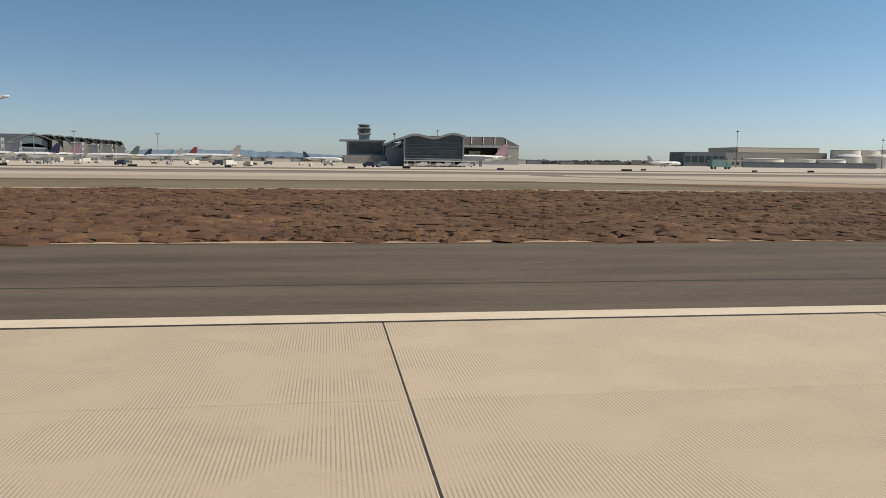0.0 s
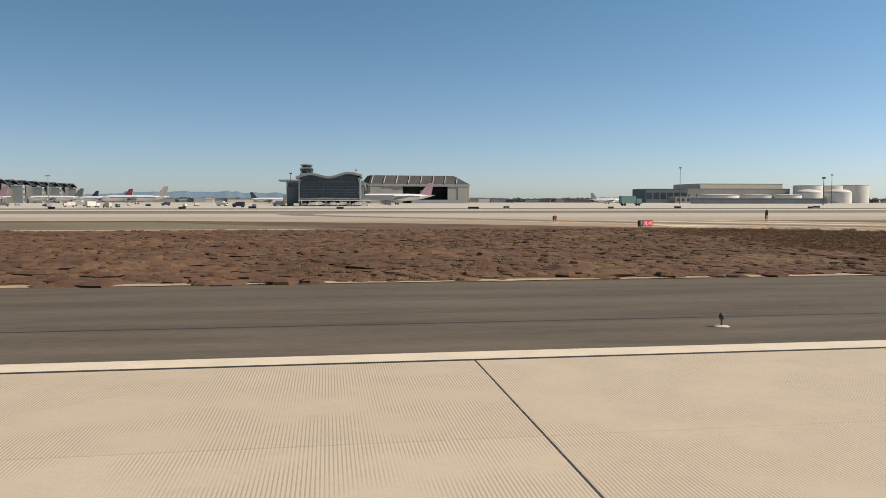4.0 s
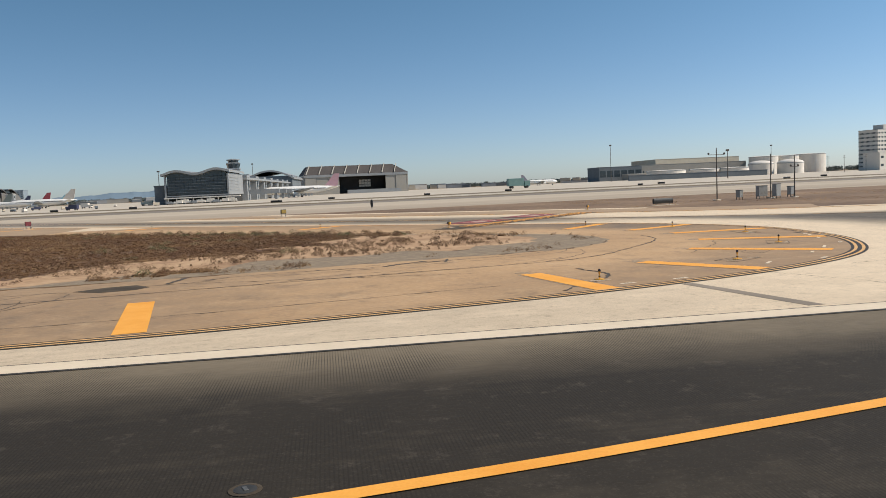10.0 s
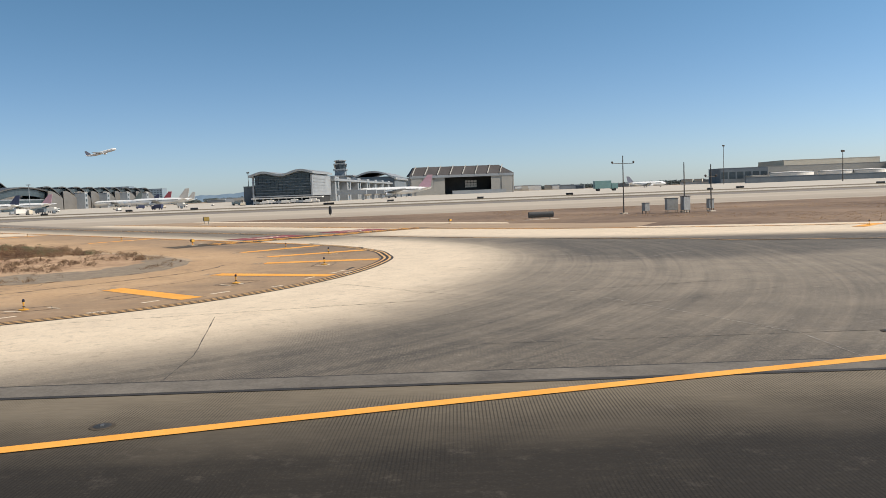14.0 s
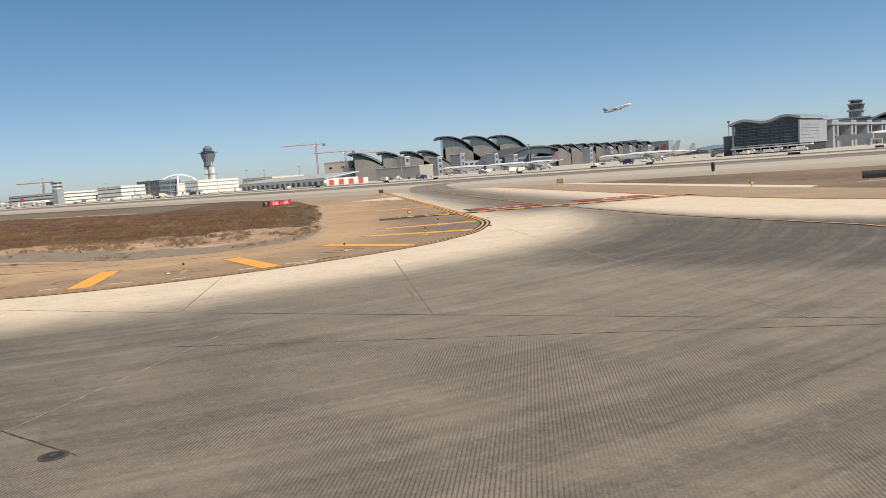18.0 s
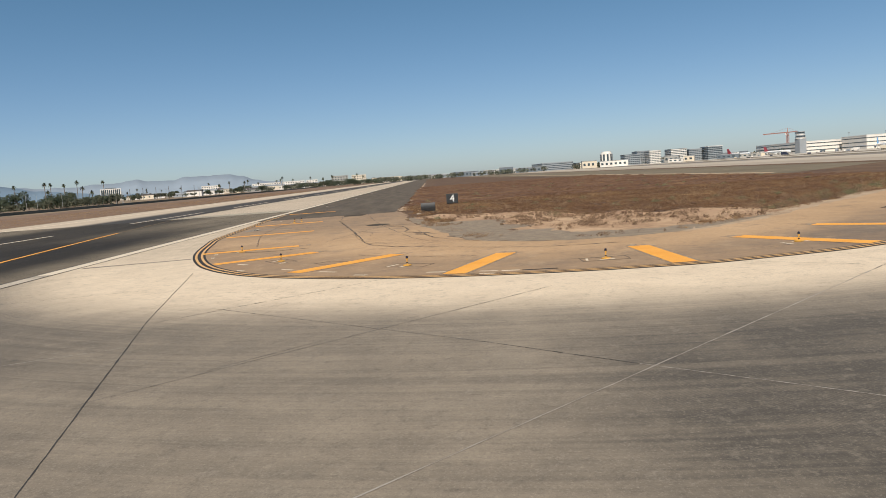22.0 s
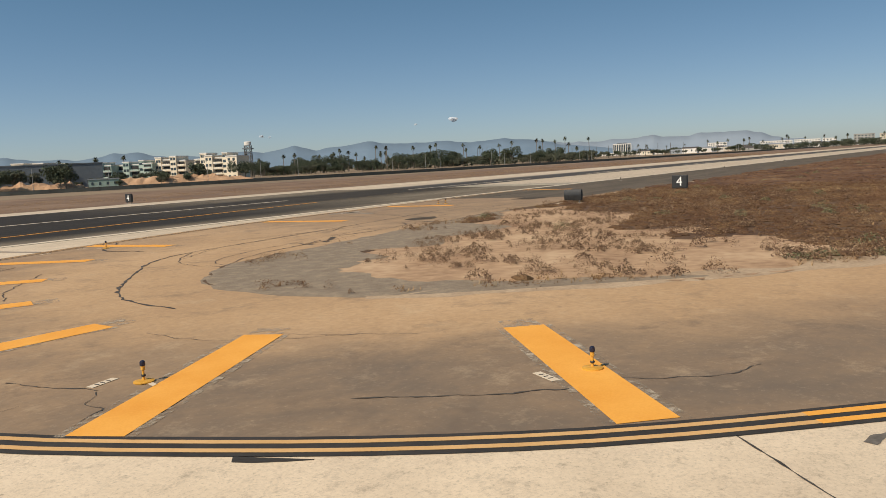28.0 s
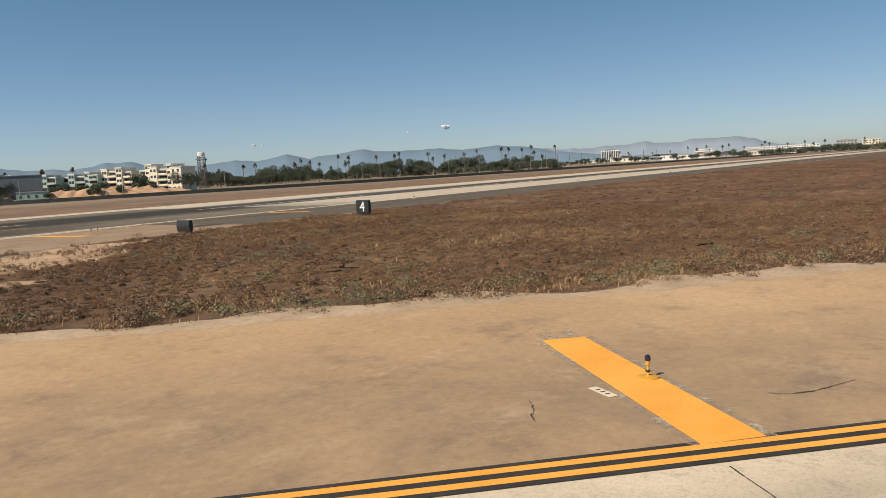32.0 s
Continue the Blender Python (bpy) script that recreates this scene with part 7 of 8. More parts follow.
for k in range(14):
    part("post", box(k * 5.5, k * 5.5 + 0.6, 0, 0.6, 0, 13 + (k % 3)), M_SHELLD, t)
for z in (4, 8.5, 12.5):
    part("beam", box(0, 72, 0, 0.5, z, z + 0.6), M_SHELLD, t)

# storage buildings and tanks towards the west
building("storage_hall", "dark fronted grey storage hall", 662, 745, 1405, 1470, 26, M_GREYB, M_MIDGREY, (6, 1, 0.8, 0.5))
building("storage_hall", "long beige storage hall", 745, 960, 1415, 1480, 27, M_BEIGEB, M_BEIGEB, (14, 1, 0.15, 0.2))
building("warehouse", "very long cream warehouse with a flat roof", 788, 960, 1440, 1560, 37, M_CREAM, M_CREAM)
building("low_store", "low beige store with roller doors", 700, 800, 1360, 1390, 11, M_BEIGEB, M_WHITEB, (10, 1, 0.5, 0.5))
building("tall_office", "tall pale office block with rows of dark windows", 875, 960, 955, 985, 53, M_WHITEB, M_MIDGREY, (16, 9, 0.6, 0.4), 12, face="ne")
building("office_penthouse", "pale plant room on an office roof", 895, 925, 962, 978, 6, M_WHITEB, None, None, 12, z0=53.5)
building("low_annex", "low white annex beside the tall office", 850, 990, 925, 950, 22, M_WHITEB, M_WHITEB, (16, 2, 0.5, 0.3), 12)
building("dark_fence_wall", "long dark screen wall before the tanks", 560, 760, 1010, 1013, 7, M_GREYB, M_GREYB)


def tank(x, y, r, h, dome, label):
    t = thing("storage_tank", label, "tank", (x, y, 0), 0, "storage tanks")
    prof = [(r, 0), (r, h)] + [(r * math.cos(a), h + dome * math.sin(a)) for a in np.linspace(0.15, 1.5, 7)]
    part("shell", lathe(prof, 40), M_WHITEB, t)
    part("rim", lathe([(r + 0.25, h - 0.8), (r + 0.25, h), (r, h + 0.05), (r, h - 0.85)], 40), M_MIDGREY, t)
    b = tube((r + 0.5, -1, 0), (r + 0.5, -1, h + 0.6), 0.15, 0.15, 5)
    part("ladder", b, M_MIDGREY, t)


for x, y, r, h, dm, lab in ((600, 738, 12, 10.5, 3.4, "white domed steel storage tank"), (627, 730, 12.5, 10.5, 3.6, "white domed steel storage tank"), (640, 800, 15, 19, 0.8, "tall white cylindrical storage tank"), (668, 806, 15, 19, 0.8, "tall white cylindrical storage tank"), (702, 812, 17, 20, 0.8, "tall white cylindrical storage tank"),
                            (600, 860, 16, 19, 0.8, "tall grey white storage tank"), (690, 1180, 30, 13, 1.2, "broad low white storage tank"), (760, 1190, 24, 13, 1.2, "broad low white storage tank"), (800, 1170, 22, 13, 1.2, "broad low white storage tank")):
    k = 1.75 if y < 900 else 1.0
    tank(182 + (x - 182) * k, 9 + (y - 9) * k, r * k, h * k, dm * k, lab)
for x, y, h, lab in ((493, 627, 24, "tall floodlight mast with a cluster head"), (503, 925, 45, "very tall thin radio mast"), (760, 1000, 40, "tall far lattice steel mast")):
    t = thing("tall_mast", lab, "mast", (x, y, 0), 0, "tall masts")
    part("pole", tube((0, 0, 0), (0, 0, h), 0.45, 0.22, 8), M_POLE, t)
    part("head", box(-1.3, 1.3, -0.6, 0.6, h - 1.2, h + 0.4, 0.15), M_POLE, t)
rs2 = random.Random(5)
for k in range(10):
    x = 640 + k * 22
    t = thing("power_pole", "wooden power pole with crossarms", "pole", (x, 690 + rs2.uniform(-8, 30), 0), rs2.uniform(-20, 20), "power poles")
    part("pole", tube((0, 0, 0), (0, 0, 17), 0.28, 0.18, 6), M_POLE, t)
    for z in (14.5, 16.2):
        part("crossarm", box(-1.8, 1.8, -0.12, 0.12, z, z + 0.25), M_POLE, t)


# vehicles
def truck(at, rz, k, body, label, group="service vehicles"):
    t = thing("service_truck", label, "truck", at, rz, group)
    part("box_body", box(-4.2 * k, 1.8 * k, -1.25 * k, 1.25 * k, 0.9 * k, 3.7 * k, 0.08), body, t)
    part("cab", box(2.0 * k, 4.2 * k, -1.2 * k, 1.2 * k, 0.7 * k, 2.7 * k, 0.2), body, t)
    part("windscreen", box(4.0 * k, 4.26 * k, -1.0 * k, 1.0 * k, 1.7 * k, 2.5 * k), M_GLASSD, t)
    for x in (-2.8, 3.0):
        for y in (-1.15, 1.15):
            b = bmesh.new()
            add_tube(b, (x * k, (y - 0.18) * k, 0.5 * k), (x * k, (y + 0.18) * k, 0.5 * k), 0.5 * k, 0.5 * k, 12)
            part("wheel", b, M_TYRE, t)


truck((299, 577, 0.03), 4, 2.0, mat("teal_truck_body", (0.12, 0.22, 0.21), (0.17, 0.28, 0.26), 0.4, 0.6), "large teal box truck parked on the apron")
for k in range(9):
    truck((56 + k * 4.9, 540.5 + (k % 3) * 0.8, 0.03), 177 if k % 2 else -3, 0.55 + 0.12 * (k % 3), M_WHITEB if k % 3 else M_MIDGREY, "white bus parked at the foot of the glass concourse", "parked buses")
for k in range(120):
    if k < 70:
        x, y = rs2.uniform(-420, 60), rs2.uniform(410, 640)
    else:
        x, y = rs2.uniform(-1000, -300), rs2.uniform(380, 520) - 0.1 * 0
    body = rs2.choice((M_WHITEB, M_WHITEB, M_GREYB, M_CREAM, M_MIDGREY, TAIL["navy"]))
    if k % 3 == 0:
        truck((x, y, 0.03), rs2.uniform(0, 360), rs2.uniform(0.7, 1.0), body, "small service truck on the apron")
    else:
        t = thing("baggage_cart", "low covered baggage cart on the apron", "cart", (x, y, 0.03), rs2.uniform(0, 360), "baggage carts")
        part("body", box(-1.6, 1.6, -0.8, 0.8, 0.4, rs2.uniform(1.2, 2.0), 0.06), body, t)
        part("chassis", box(-1.7, 1.9, -0.7, 0.7, -0.02, 0.4), M_TYRE, t)
for k in range(14):
    t = thing("apron_floodlight", "tall apron floodlight pole", "mast", (-700 + k * 45, 540 + (k % 3) * 30, 0), 0, "apron masts")
    part("pole", tube((0, 0, 0), (0, 0, 20), 0.3, 0.18, 6), M_MIDGREY, t)
    part("lamp_head", box(-1.6, 1.6, -0.4, 0.4, 20, 20.6), M_MIDGREY, t)


# ---- the north side: flats, trees, palms, hills ----
M_LEAF = mat("dark_tree_leaves", (0.034, 0.046, 0.028), (0.085, 0.10, 0.056), 0.4, 0.9, fine=5, isl=0.5)
M_LEAF2 = mat("dusty_tree_leaves", (0.05, 0.056, 0.036), (0.11, 0.112, 0.07), 0.4, 0.9, fine=5, isl=0.5)
M_PALM = mat("palm_fronds", (0.035, 0.042, 0.02), (0.085, 0.09, 0.045), 0.4, 0.9, fine=5, isl=0.5)
M_TRUNK = mat("palm_trunk", (0.12, 0.095, 0.07), (0.20, 0.16, 0.12), 0.8, 1.0)
M_FENCE = mat("dark_fence_mesh", (0.085, 0.085, 0.07), (0.13, 0.13, 0.11), 0.3, 0.9)
# distance haze is put into the hills' base colours, paler for the far range
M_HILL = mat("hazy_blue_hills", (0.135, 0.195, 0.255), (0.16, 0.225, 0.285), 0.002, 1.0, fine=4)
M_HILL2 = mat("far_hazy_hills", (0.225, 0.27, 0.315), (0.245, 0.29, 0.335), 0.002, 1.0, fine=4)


def leaf_mesh(name, centres, radii, count, size, material, seed, flat=1.0):
    """Many small leaf cards scattered through lobes of a crown."""
    g = np.random.default_rng(seed)
    c, r = np.array(centres, float), np.array(radii, float)
    i = g.choice(len(c), count, p=r ** 2 / (r ** 2).sum())
    d = g.normal(size=(count, 3))
    d /= np.linalg.norm(d, axis=1)[:, None]
    p = c[i] + d * (r[i] * g.random(count) ** 0.3)[:, None] * np.array([1, 1, flat])
    a, b = g.normal(size=(count, 3)), g.normal(size=(count, 3))
    a /= np.linalg.norm(a, axis=1)[:, None]
    b -= a * (a * b).sum(1)[:, None]
    b /= np.linalg.norm(b, axis=1)[:, None]
    s = (size * (0.6 + 0.8 * g.random(count)))[:, None]
    v = np.stack([p - a * s, p + b * s * 0.5, p + a * s, p - b * s * 0.5], 1).reshape(-1, 3)
    return mesh_of(name, v, np.arange(count * 4).reshape(-1, 4).tolist(), material)


def tree_meshes(seed, h, w, material):
    g = random.Random(seed)
    lobes = [((g.uniform(-w, w) * 0.65, g.uniform(-w, w) * 0.65, h * g.uniform(0.45, 0.82)), w * g.uniform(0.30, 0.52)) for _ in range(9)]
    crown = leaf_mesh("crown", [l[0] for l in lobes], [l[1] for l in lobes], 2200, 0.25 * w / 4, material, seed, 0.8)
    bm = tube((0, 0, -0.2), (0.1, 0, h * 0.4), 0.35, 0.22, 7)
    for (c, r) in lobes[:5]:
        add_tube(bm, (0.1, 0, h * 0.35), c, 0.16, 0.05, 5)
    return crown, bm


def tree(x, y, proto, k, rz, label, group):
    t = thing("tree", label, "tree", (x, y, 0), rz, group)
    t.scale = (k, k, k * 0.95)
    for me in proto:
        o = new(me.name.split(".")[0], me)
        o.parent = t
    return t


def to_mesh(name, bm, m):
    me = bpy.data.meshes.new(name)
    bm.to_mesh(me)
    bm.free()
    me.materials.append(m)
    return me


PROTO = []
for s in range(5):
    crown, trunk = tree_meshes(70 + s, 9.0, 4.5 + 0.4 * s, M_LEAF if s % 2 == 0 else M_LEAF2)
    PROTO.append((to_mesh("trunk", trunk, M_TRUNK), crown))


def palm_proto(seed, h):
    g = random.Random(seed)
    bm = bmesh.new()
    pts = [Vector((0.25 * math.sin(k * 0.5 + seed), 0.2 * math.cos(k * 0.4 + seed), h * k / 6)) for k in range(7)]
    for a, b in zip(pts, pts[1:]):
        add_tube(bm, a, b, 0.28, 0.24, 6)
    trunk = to_mesh("trunk", bm, M_TRUNK)
    verts, faces = [], []
    top = pts[-1]
    for k in range(34):
        az, el = g.uniform(0, 2 * math.pi), g.uniform(-0.9, 1.2)
        L = g.uniform(1.5, 2.1)
        d = Vector((math.cos(az), math.sin(az), 0))
        s = Vector((-d.y, d.x, 0))
        prev = None
        for i in range(5):
            f = i / 4
            p = top + d * L * f * math.cos(el) * 1.0 + Vector((0, 0, L * f * math.sin(el) - 0.9 * f * f))
            w = 0.36 * math.sin(math.pi * min(1, 0.15 + f * 0.85)) + 0.04
            i0 = len(verts)
            verts += [tuple(p - s * w), tuple(p + s * w)]
            if prev is not None:
                faces.append((prev, prev + 1, i0 + 1, i0))
            prev = i0
    return trunk, mesh_of("fronds", verts, faces, M_PALM)


PALMS = [palm_proto(s, 14.0) for s in range(3)]


def palm(x, y, h, k=1.0):
    t = thing("palm_tree", "tall slim fan palm with a dark round head", "palm tree", (x, y, 0), random.Random(int(x * 7 + y)).uniform(0, 360), "palms")
    me_t, me_f = PALMS[int(abs(x)) % 3]
    o = new("trunk", me_t)
    o.parent = t
    o.scale = (k, k, h / 14.0)
    o = new("fronds", me_f)
    o.parent = t
    o.scale = (1.25 * k, 1.25 * k, 1.25 * k)
    o.location = (0, 0, h - 14.0 * 1.25 * k)
    return t


def ray_at(yaw, d):
    """A place d metres from the taxiway's end, by its bearing."""
    return 189 + d * math.cos(radians(yaw)), 76 + d * math.sin(radians(yaw))


rt = random.Random(77)
# bearings run from 245 (left of the flats) to 185 (down the runway)
for k in range(185):
    yaw = rt.uniform(205, 231)
    d = rt.uniform(560, 820) if yaw > 205 else rt.uniform(800, 1300)
    x, y = ray_at(yaw, d)
    tree(x, y, PROTO[k % 5], (rt.uniform(0.55, 1.05) if k % 5 else rt.uniform(1.2, 1.8)) * (d / 650) ** 0.5, rt.uniform(0, 360), "dark green broad tree beyond the fence", "north trees")
for k in range(46):
    yaw = rt.uniform(232, 247)
    x, y = ray_at(yaw, rt.uniform(380, 500))
    tree(x, y, PROTO[k % 5], rt.uniform(0.7, 1.3) if yaw > 241 else rt.uniform(0.35, 0.75), rt.uniform(0, 360), "dark green tree near the flats", "north trees")
for k in range(130):
    yaw = rt.uniform(183, 206)
    d = rt.uniform(900, 1650)
    x, y = ray_at(yaw, d)
    tree(x, y, PROTO[k % 5], rt.uniform(0.5, 1.1) * (d / 1100), rt.uniform(0, 360), "dark green tree among the far houses", "far town trees")
for yaw, d, h in ((245.5, 520, 14), (241.8, 540, 17), (239.6, 530, 18), (237.8, 545, 19), (231.6, 650, 15), (229.8, 640, 19), (227.2, 640, 17), (226.4, 650, 18), (223.2, 650, 20), (222.6, 655, 18), (219.8, 660, 21), (217.9, 670, 20), (216.6, 690, 21), (216.2, 670, 22), (213.0, 690, 18), (211.6, 700, 19),
                  (210.7, 700, 21), (208.9, 700, 22), (208.5, 720, 22), (207.6, 740, 21), (206.9, 720, 23), (205.2, 730, 22), (214.2, 700, 21), (220.6, 660, 22)):
    palm(*ray_at(yaw, d), h * 0.9, 1.0)
for k in range(16):
    x, y = ray_at(rt.uniform(206, 231), rt.uniform(640, 800))
    palm(x, y, rt.uniform(11, 16), 1.0)
for yaw, d, k in ((233.1, 462, 1.25), (232.8, 470, 0.9), (230.3, 455, 1.3), (229.9, 470, 1.1), (235.8, 480, 0.95), (238.2, 490, 0.9), (240.4, 490, 1.0)):
    tree(*ray_at(yaw, d), PROTO[int(d) % 5], k, yaw * 7, "dark green tree between the flats", "north trees")
for k in range(26):
    x, y = ray_at(rt.uniform(186, 204), rt.uniform(1100, 1900))
    palm(x, y, rt.uniform(13, 19), 1.2)

# the flats
def flats(yaw, d, label, wall, bays, z=0.0):
    """Flats of stepped bays, each (width, height, setback, open balconies or not), with real windows and parapets."""
    t = thing("block_of_flats", label, "building", (*ray_at(yaw, d), z), yaw - 300, "flats")
    u = -sum(b[0] for b in bays) / 2
    for w, h, back, loggia in bays:
        floors = max(2, round(h / 3.3))
        fh = h / floors
        part("wall", box(u, u + w, -9, 6 - back, -0.3, h), wall, t)
        part("parapet", box(u - 0.25, u + w + 0.25, -9.2, 6.25 - back, h, h + 0.6), M_WHITEB, t)
        for k in range(floors):
            z0 = k * fh
            if loggia:
                # near-black panel on the solid wall stands for the recess's shade
                part("loggia", box(u + w * 0.10, u + w * 0.90, 5.7 - back, 6.08 - back, z0 + 0.9, z0 + fh - 0.45), M_DARKB, t, "dark panel standing for a loggia's shade")
                bal = part("balcony", box(u + w * 0.06, u + w * 0.94, 6.0 - back, 7.4 - back, z0 + 0.05, z0 + 0.25), M_WHITEB, t)
                part("balustrade", box(u + w * 0.06, u + w * 0.94, 7.25 - back, 7.4 - back, z0 + 0.25, z0 + 1.15), wall, bal)
            else:
                for f in (0.28, 0.72):
                    part("window", box(u + w * f - 0.7, u + w * f + 0.7, 5.8 - back, 6.1 - back, z0 + 1.0, z0 + 2.5), M_GLASSD, t)
        for k in range(floors):
            for v in (-5.5, -1.0, 3.0):
                part("side_window", box(u + w - 0.1, u + w + 0.08, v - back * 0.5 - 0.7, v - back * 0.5 + 0.7, k * fh + 1.0, k * fh + 2.5), M_GLASSD, t)
        u += w
    return t


# cream made paler, putting the sun on these walls into the colour
M_FLATS = mat("sunlit_cream_render", (0.70, 0.60, 0.45), (0.80, 0.70, 0.54), 0.1, 0.85)
M_SAGE = mat("sage_green_render", (0.33, 0.42, 0.36), (0.42, 0.50, 0.43), 0.1, 0.85)
flats(231.6, 480, "cream flats with a tall stair block and loggias", M_FLATS, [(7, 13.2, 0, False), (3, 15.2, 1.5, False), (6, 12.6, 2.0, True), (5, 14.0, 0.5, False), (4, 15.6, 2.5, False), (4, 12.4, 3, True)])
flats(234.6, 505, "cream flats with stepped roofs and loggias", M_FLATS, [(5, 12.4, 2, True), (4, 15.0, 0, False), (6, 13.2, 1.5, True), (4, 14.6, 0.5, False)])
flats(236.9, 512, "sage green flats with cream stair blocks", M_SAGE, [(6, 11.6, 0, True), (3, 13.4, 1.0, False), (6, 11.2, 1.5, True), (4, 12.8, 0, False), (5, 11.0, 1.5, True)])
flats(239.3, 515, "sage green and white flats with flat roofs", M_SAGE, [(5, 11.4, 1, True), (4, 13.0, 0, False), (6, 11.0, 1.5, True), (4, 12.4, 0, False)])
flats(241.2, 520, "white flats with stepped flat roofs", M_FLATS, [(6, 11.8, 0, True), (3, 13.6, 1.0, False), (6, 11.4, 1.5, True)])
flats(243.6, 560, "white flats with flat roofs behind the dark building", M_FLATS, [(7, 15.0, 0, False), (6, 14.0, 1.5, True), (8, 15.4, 0.5, False), (6, 13.6, 1.0, True)])
x, y = ray_at(245.8, 470)
building("dark_long_building", "long low dark grey building behind trees", x - 55, x + 32, y - 10, y + 10, 12.5, M_GREYB, M_GREYB, None, -25)
x, y = ray_at(239.2, 395)
building("site_trailer", "low grey green site trailer", x - 6.5, x + 6.5, y - 2, y + 2, 3.6, M_TEAL, M_MIDGREY, (4, 1, 0.3, 0.4), -30, face="s")
# mounds of earth
M_HEAP = mat("orange_earth", (0.36, 0.21, 0.115), (0.50, 0.32, 0.19), 0.2, 1.0, bump=0.8, fine=8)
for yaw, d, w, h in ((237.5, 400, 15, 4.2), (235.2, 400, 20, 4.8), (232.8, 405, 16, 4.6), (243.8, 400, 14, 4.8), (241.6, 395, 9, 4.0), (231.2, 420, 14, 3.0)):
    x, y = ray_at(yaw, d)
    g = np.random.default_rng(int(yaw * 10))
    bm = bmesh.new()
    n, m = 22, 8
    grid = []
    for i in range(n + 1):
        row = []
        for j in range(m + 1):
            u, v = i / n * 2 - 1, j / m * 2 - 1
            z = h * max(0, 1 - u * u) ** 0.6 * max(0, 1 - v * v) ** 0.8 * (0.72 + 0.5 * noise.noise((u * 4 + yaw, v * 2, 0)))
            row.append(bm.verts.new((u * w, v * 7, z - 0.1)))
        grid.append(row)
    for i in range(n):
        for j in range(m):
            bm.faces.new((grid[i][j], grid[i + 1][j], grid[i + 1][j + 1], grid[i][j + 1]))
    o = part("earth_mound", bm, M_HEAP)
    o.matrix_world = pose(x, y, 0, 0, 0, yaw - 270)
    tagged(o, "mound of orange brown excavated earth", "earth mound", "earth mounds")

# boundary fence and road
FENCE = smooth_line([(330, -300), (150, -215), (60, -172), (-20, -148), (-110, -132), (-260, -122), (-520, -116), (-900, -112)], 12)
fe = thing("boundary_fence", "long dark mesh boundary fence on steel posts", "fence", (0, 0, 0))
part("mesh", ribbon(FENCE, -0.01, 0.01, 1.28), M_FENCE, fe)
bm = bmesh.new()
va = [bm.verts.new((*p, 0.0)) for p in FENCE]
vb = [bm.verts.new((*p, 1.3)) for p in FENCE]
for i in range(len(FENCE) - 1):
    bm.faces.new((va[i], va[i + 1], vb[i + 1], vb[i]))
part("screen", bm, M_FENCE, fe)
pm = to_mesh("post", box(-0.05, 0.05, -0.05, 0.05, 0, 1.5), M_POLE)
for p in FENCE[::1]:
    o = new("post", pm)
    o.location = (*p, 0)
    o.parent = fe
tagged(part("service_road", ribbon(FENCE, -14, -6, 0.02), M_GREYPAVE), "narrow grey service road inside the fence", "road", kind="structure")
for k in range(40):
    p = FENCE[min(len(FENCE) - 1, int(k * 2.2) + 2)]
    t = thing("street_lamp", "thin street lamp beyond the boundary fence", "street lamp", (p[0] - 6, p[1] - 14 - 8 * (k % 3), 0), 0, "street lamps")
    part("pole", tube((0, 0, 0), (0, 0, 8.5), 0.10, 0.06, 6), M_GALV, t)
    part("arm", tube((0, 0, 8.4), (1.6, 0, 8.8), 0.05, 0.05, 5), M_GALV, t)
    part("lamp", box(1.3, 2.1, -0.15, 0.15, 8.7, 8.85), M_GALV, t)

# the radar tower, the driving range posts and the far offices
t = thing("radar_tower", "white drum radar on a dark lattice tower", "tower", (*ray_at(229.6, 560), 0), 30)
for a in (-1, 1):
    for b in (-1, 1):
        part("leg", tube((a * 2.3, b * 2.3, 0), (a * 1.9, b * 1.9, 22), 0.28, 0.22, 5), M_POLE, t)
bm = bmesh.new()
for k in range(7):
    z0, z1 = k * 3.1, k * 3.1 + 3.1
    for (a0, b0), (a1, b1) in (((-1, -1), (1, -1)), ((1, -1), (1, 1)), ((1, 1), (-1, 1)), ((-1, 1), (-1, -1))):
        s0, s1 = 2.3 - z0 / 55, 2.3 - z1 / 55
        add_tube(bm, (a0 * s0, b0 * s0, z0), (a1 * s1, b1 * s1, z1), 0.14, 0.14, 4)
        add_tube(bm, (a1 * s0, b1 * s0, z0), (a0 * s1, b0 * s1, z1), 0.14, 0.14, 4)
part("lattice", bm, M_POLE, t)
part("platform", box(-3, 3, -3, 3, 19.5, 20.2), M_GREYB, t)
part("drum", lathe([(2.2, 22), (2.4, 22.3), (2.4, 24.3), (2.2, 24.6), (0.5, 24.8)], 20), M_WHITEB, t, "white radar drum")
for k in range(16):
    yaw = 211.5 - k * 0.85 if k > 3 else 213.2 - k * 0.35
    x, y = ray_at(yaw, 930)
    t = thing("net_post", "tall dark driving range net post", "post", (x, y, 0), 0, "net posts")
    part("pole", tube((0, 0, 0), (0, 0, 19 if k <= 3 else 14), 0.28, 0.2, 6), M_POLE, t)
x, y = ray_at(202.9, 2350)
t = thing("striped_office_block", "white office block with tall dark window strips", "building", (x, y, 0), 23)
part("core", box(-8, 8, -26, 26, 0, 33), M_WHITEB, t)
for k in range(10):
    part("window_strip", box(7.6, 8.6, -24.5 + k * 5, -21.2 + k * 5, 4, 31), M_GLASSD, t)
part("podium", box(-14, 22, -60, 40, 0, 7), M_WHITEB, t)
part("plant_room", box(-5, 5, -14, 14, 33, 36), M_GREYB, t)
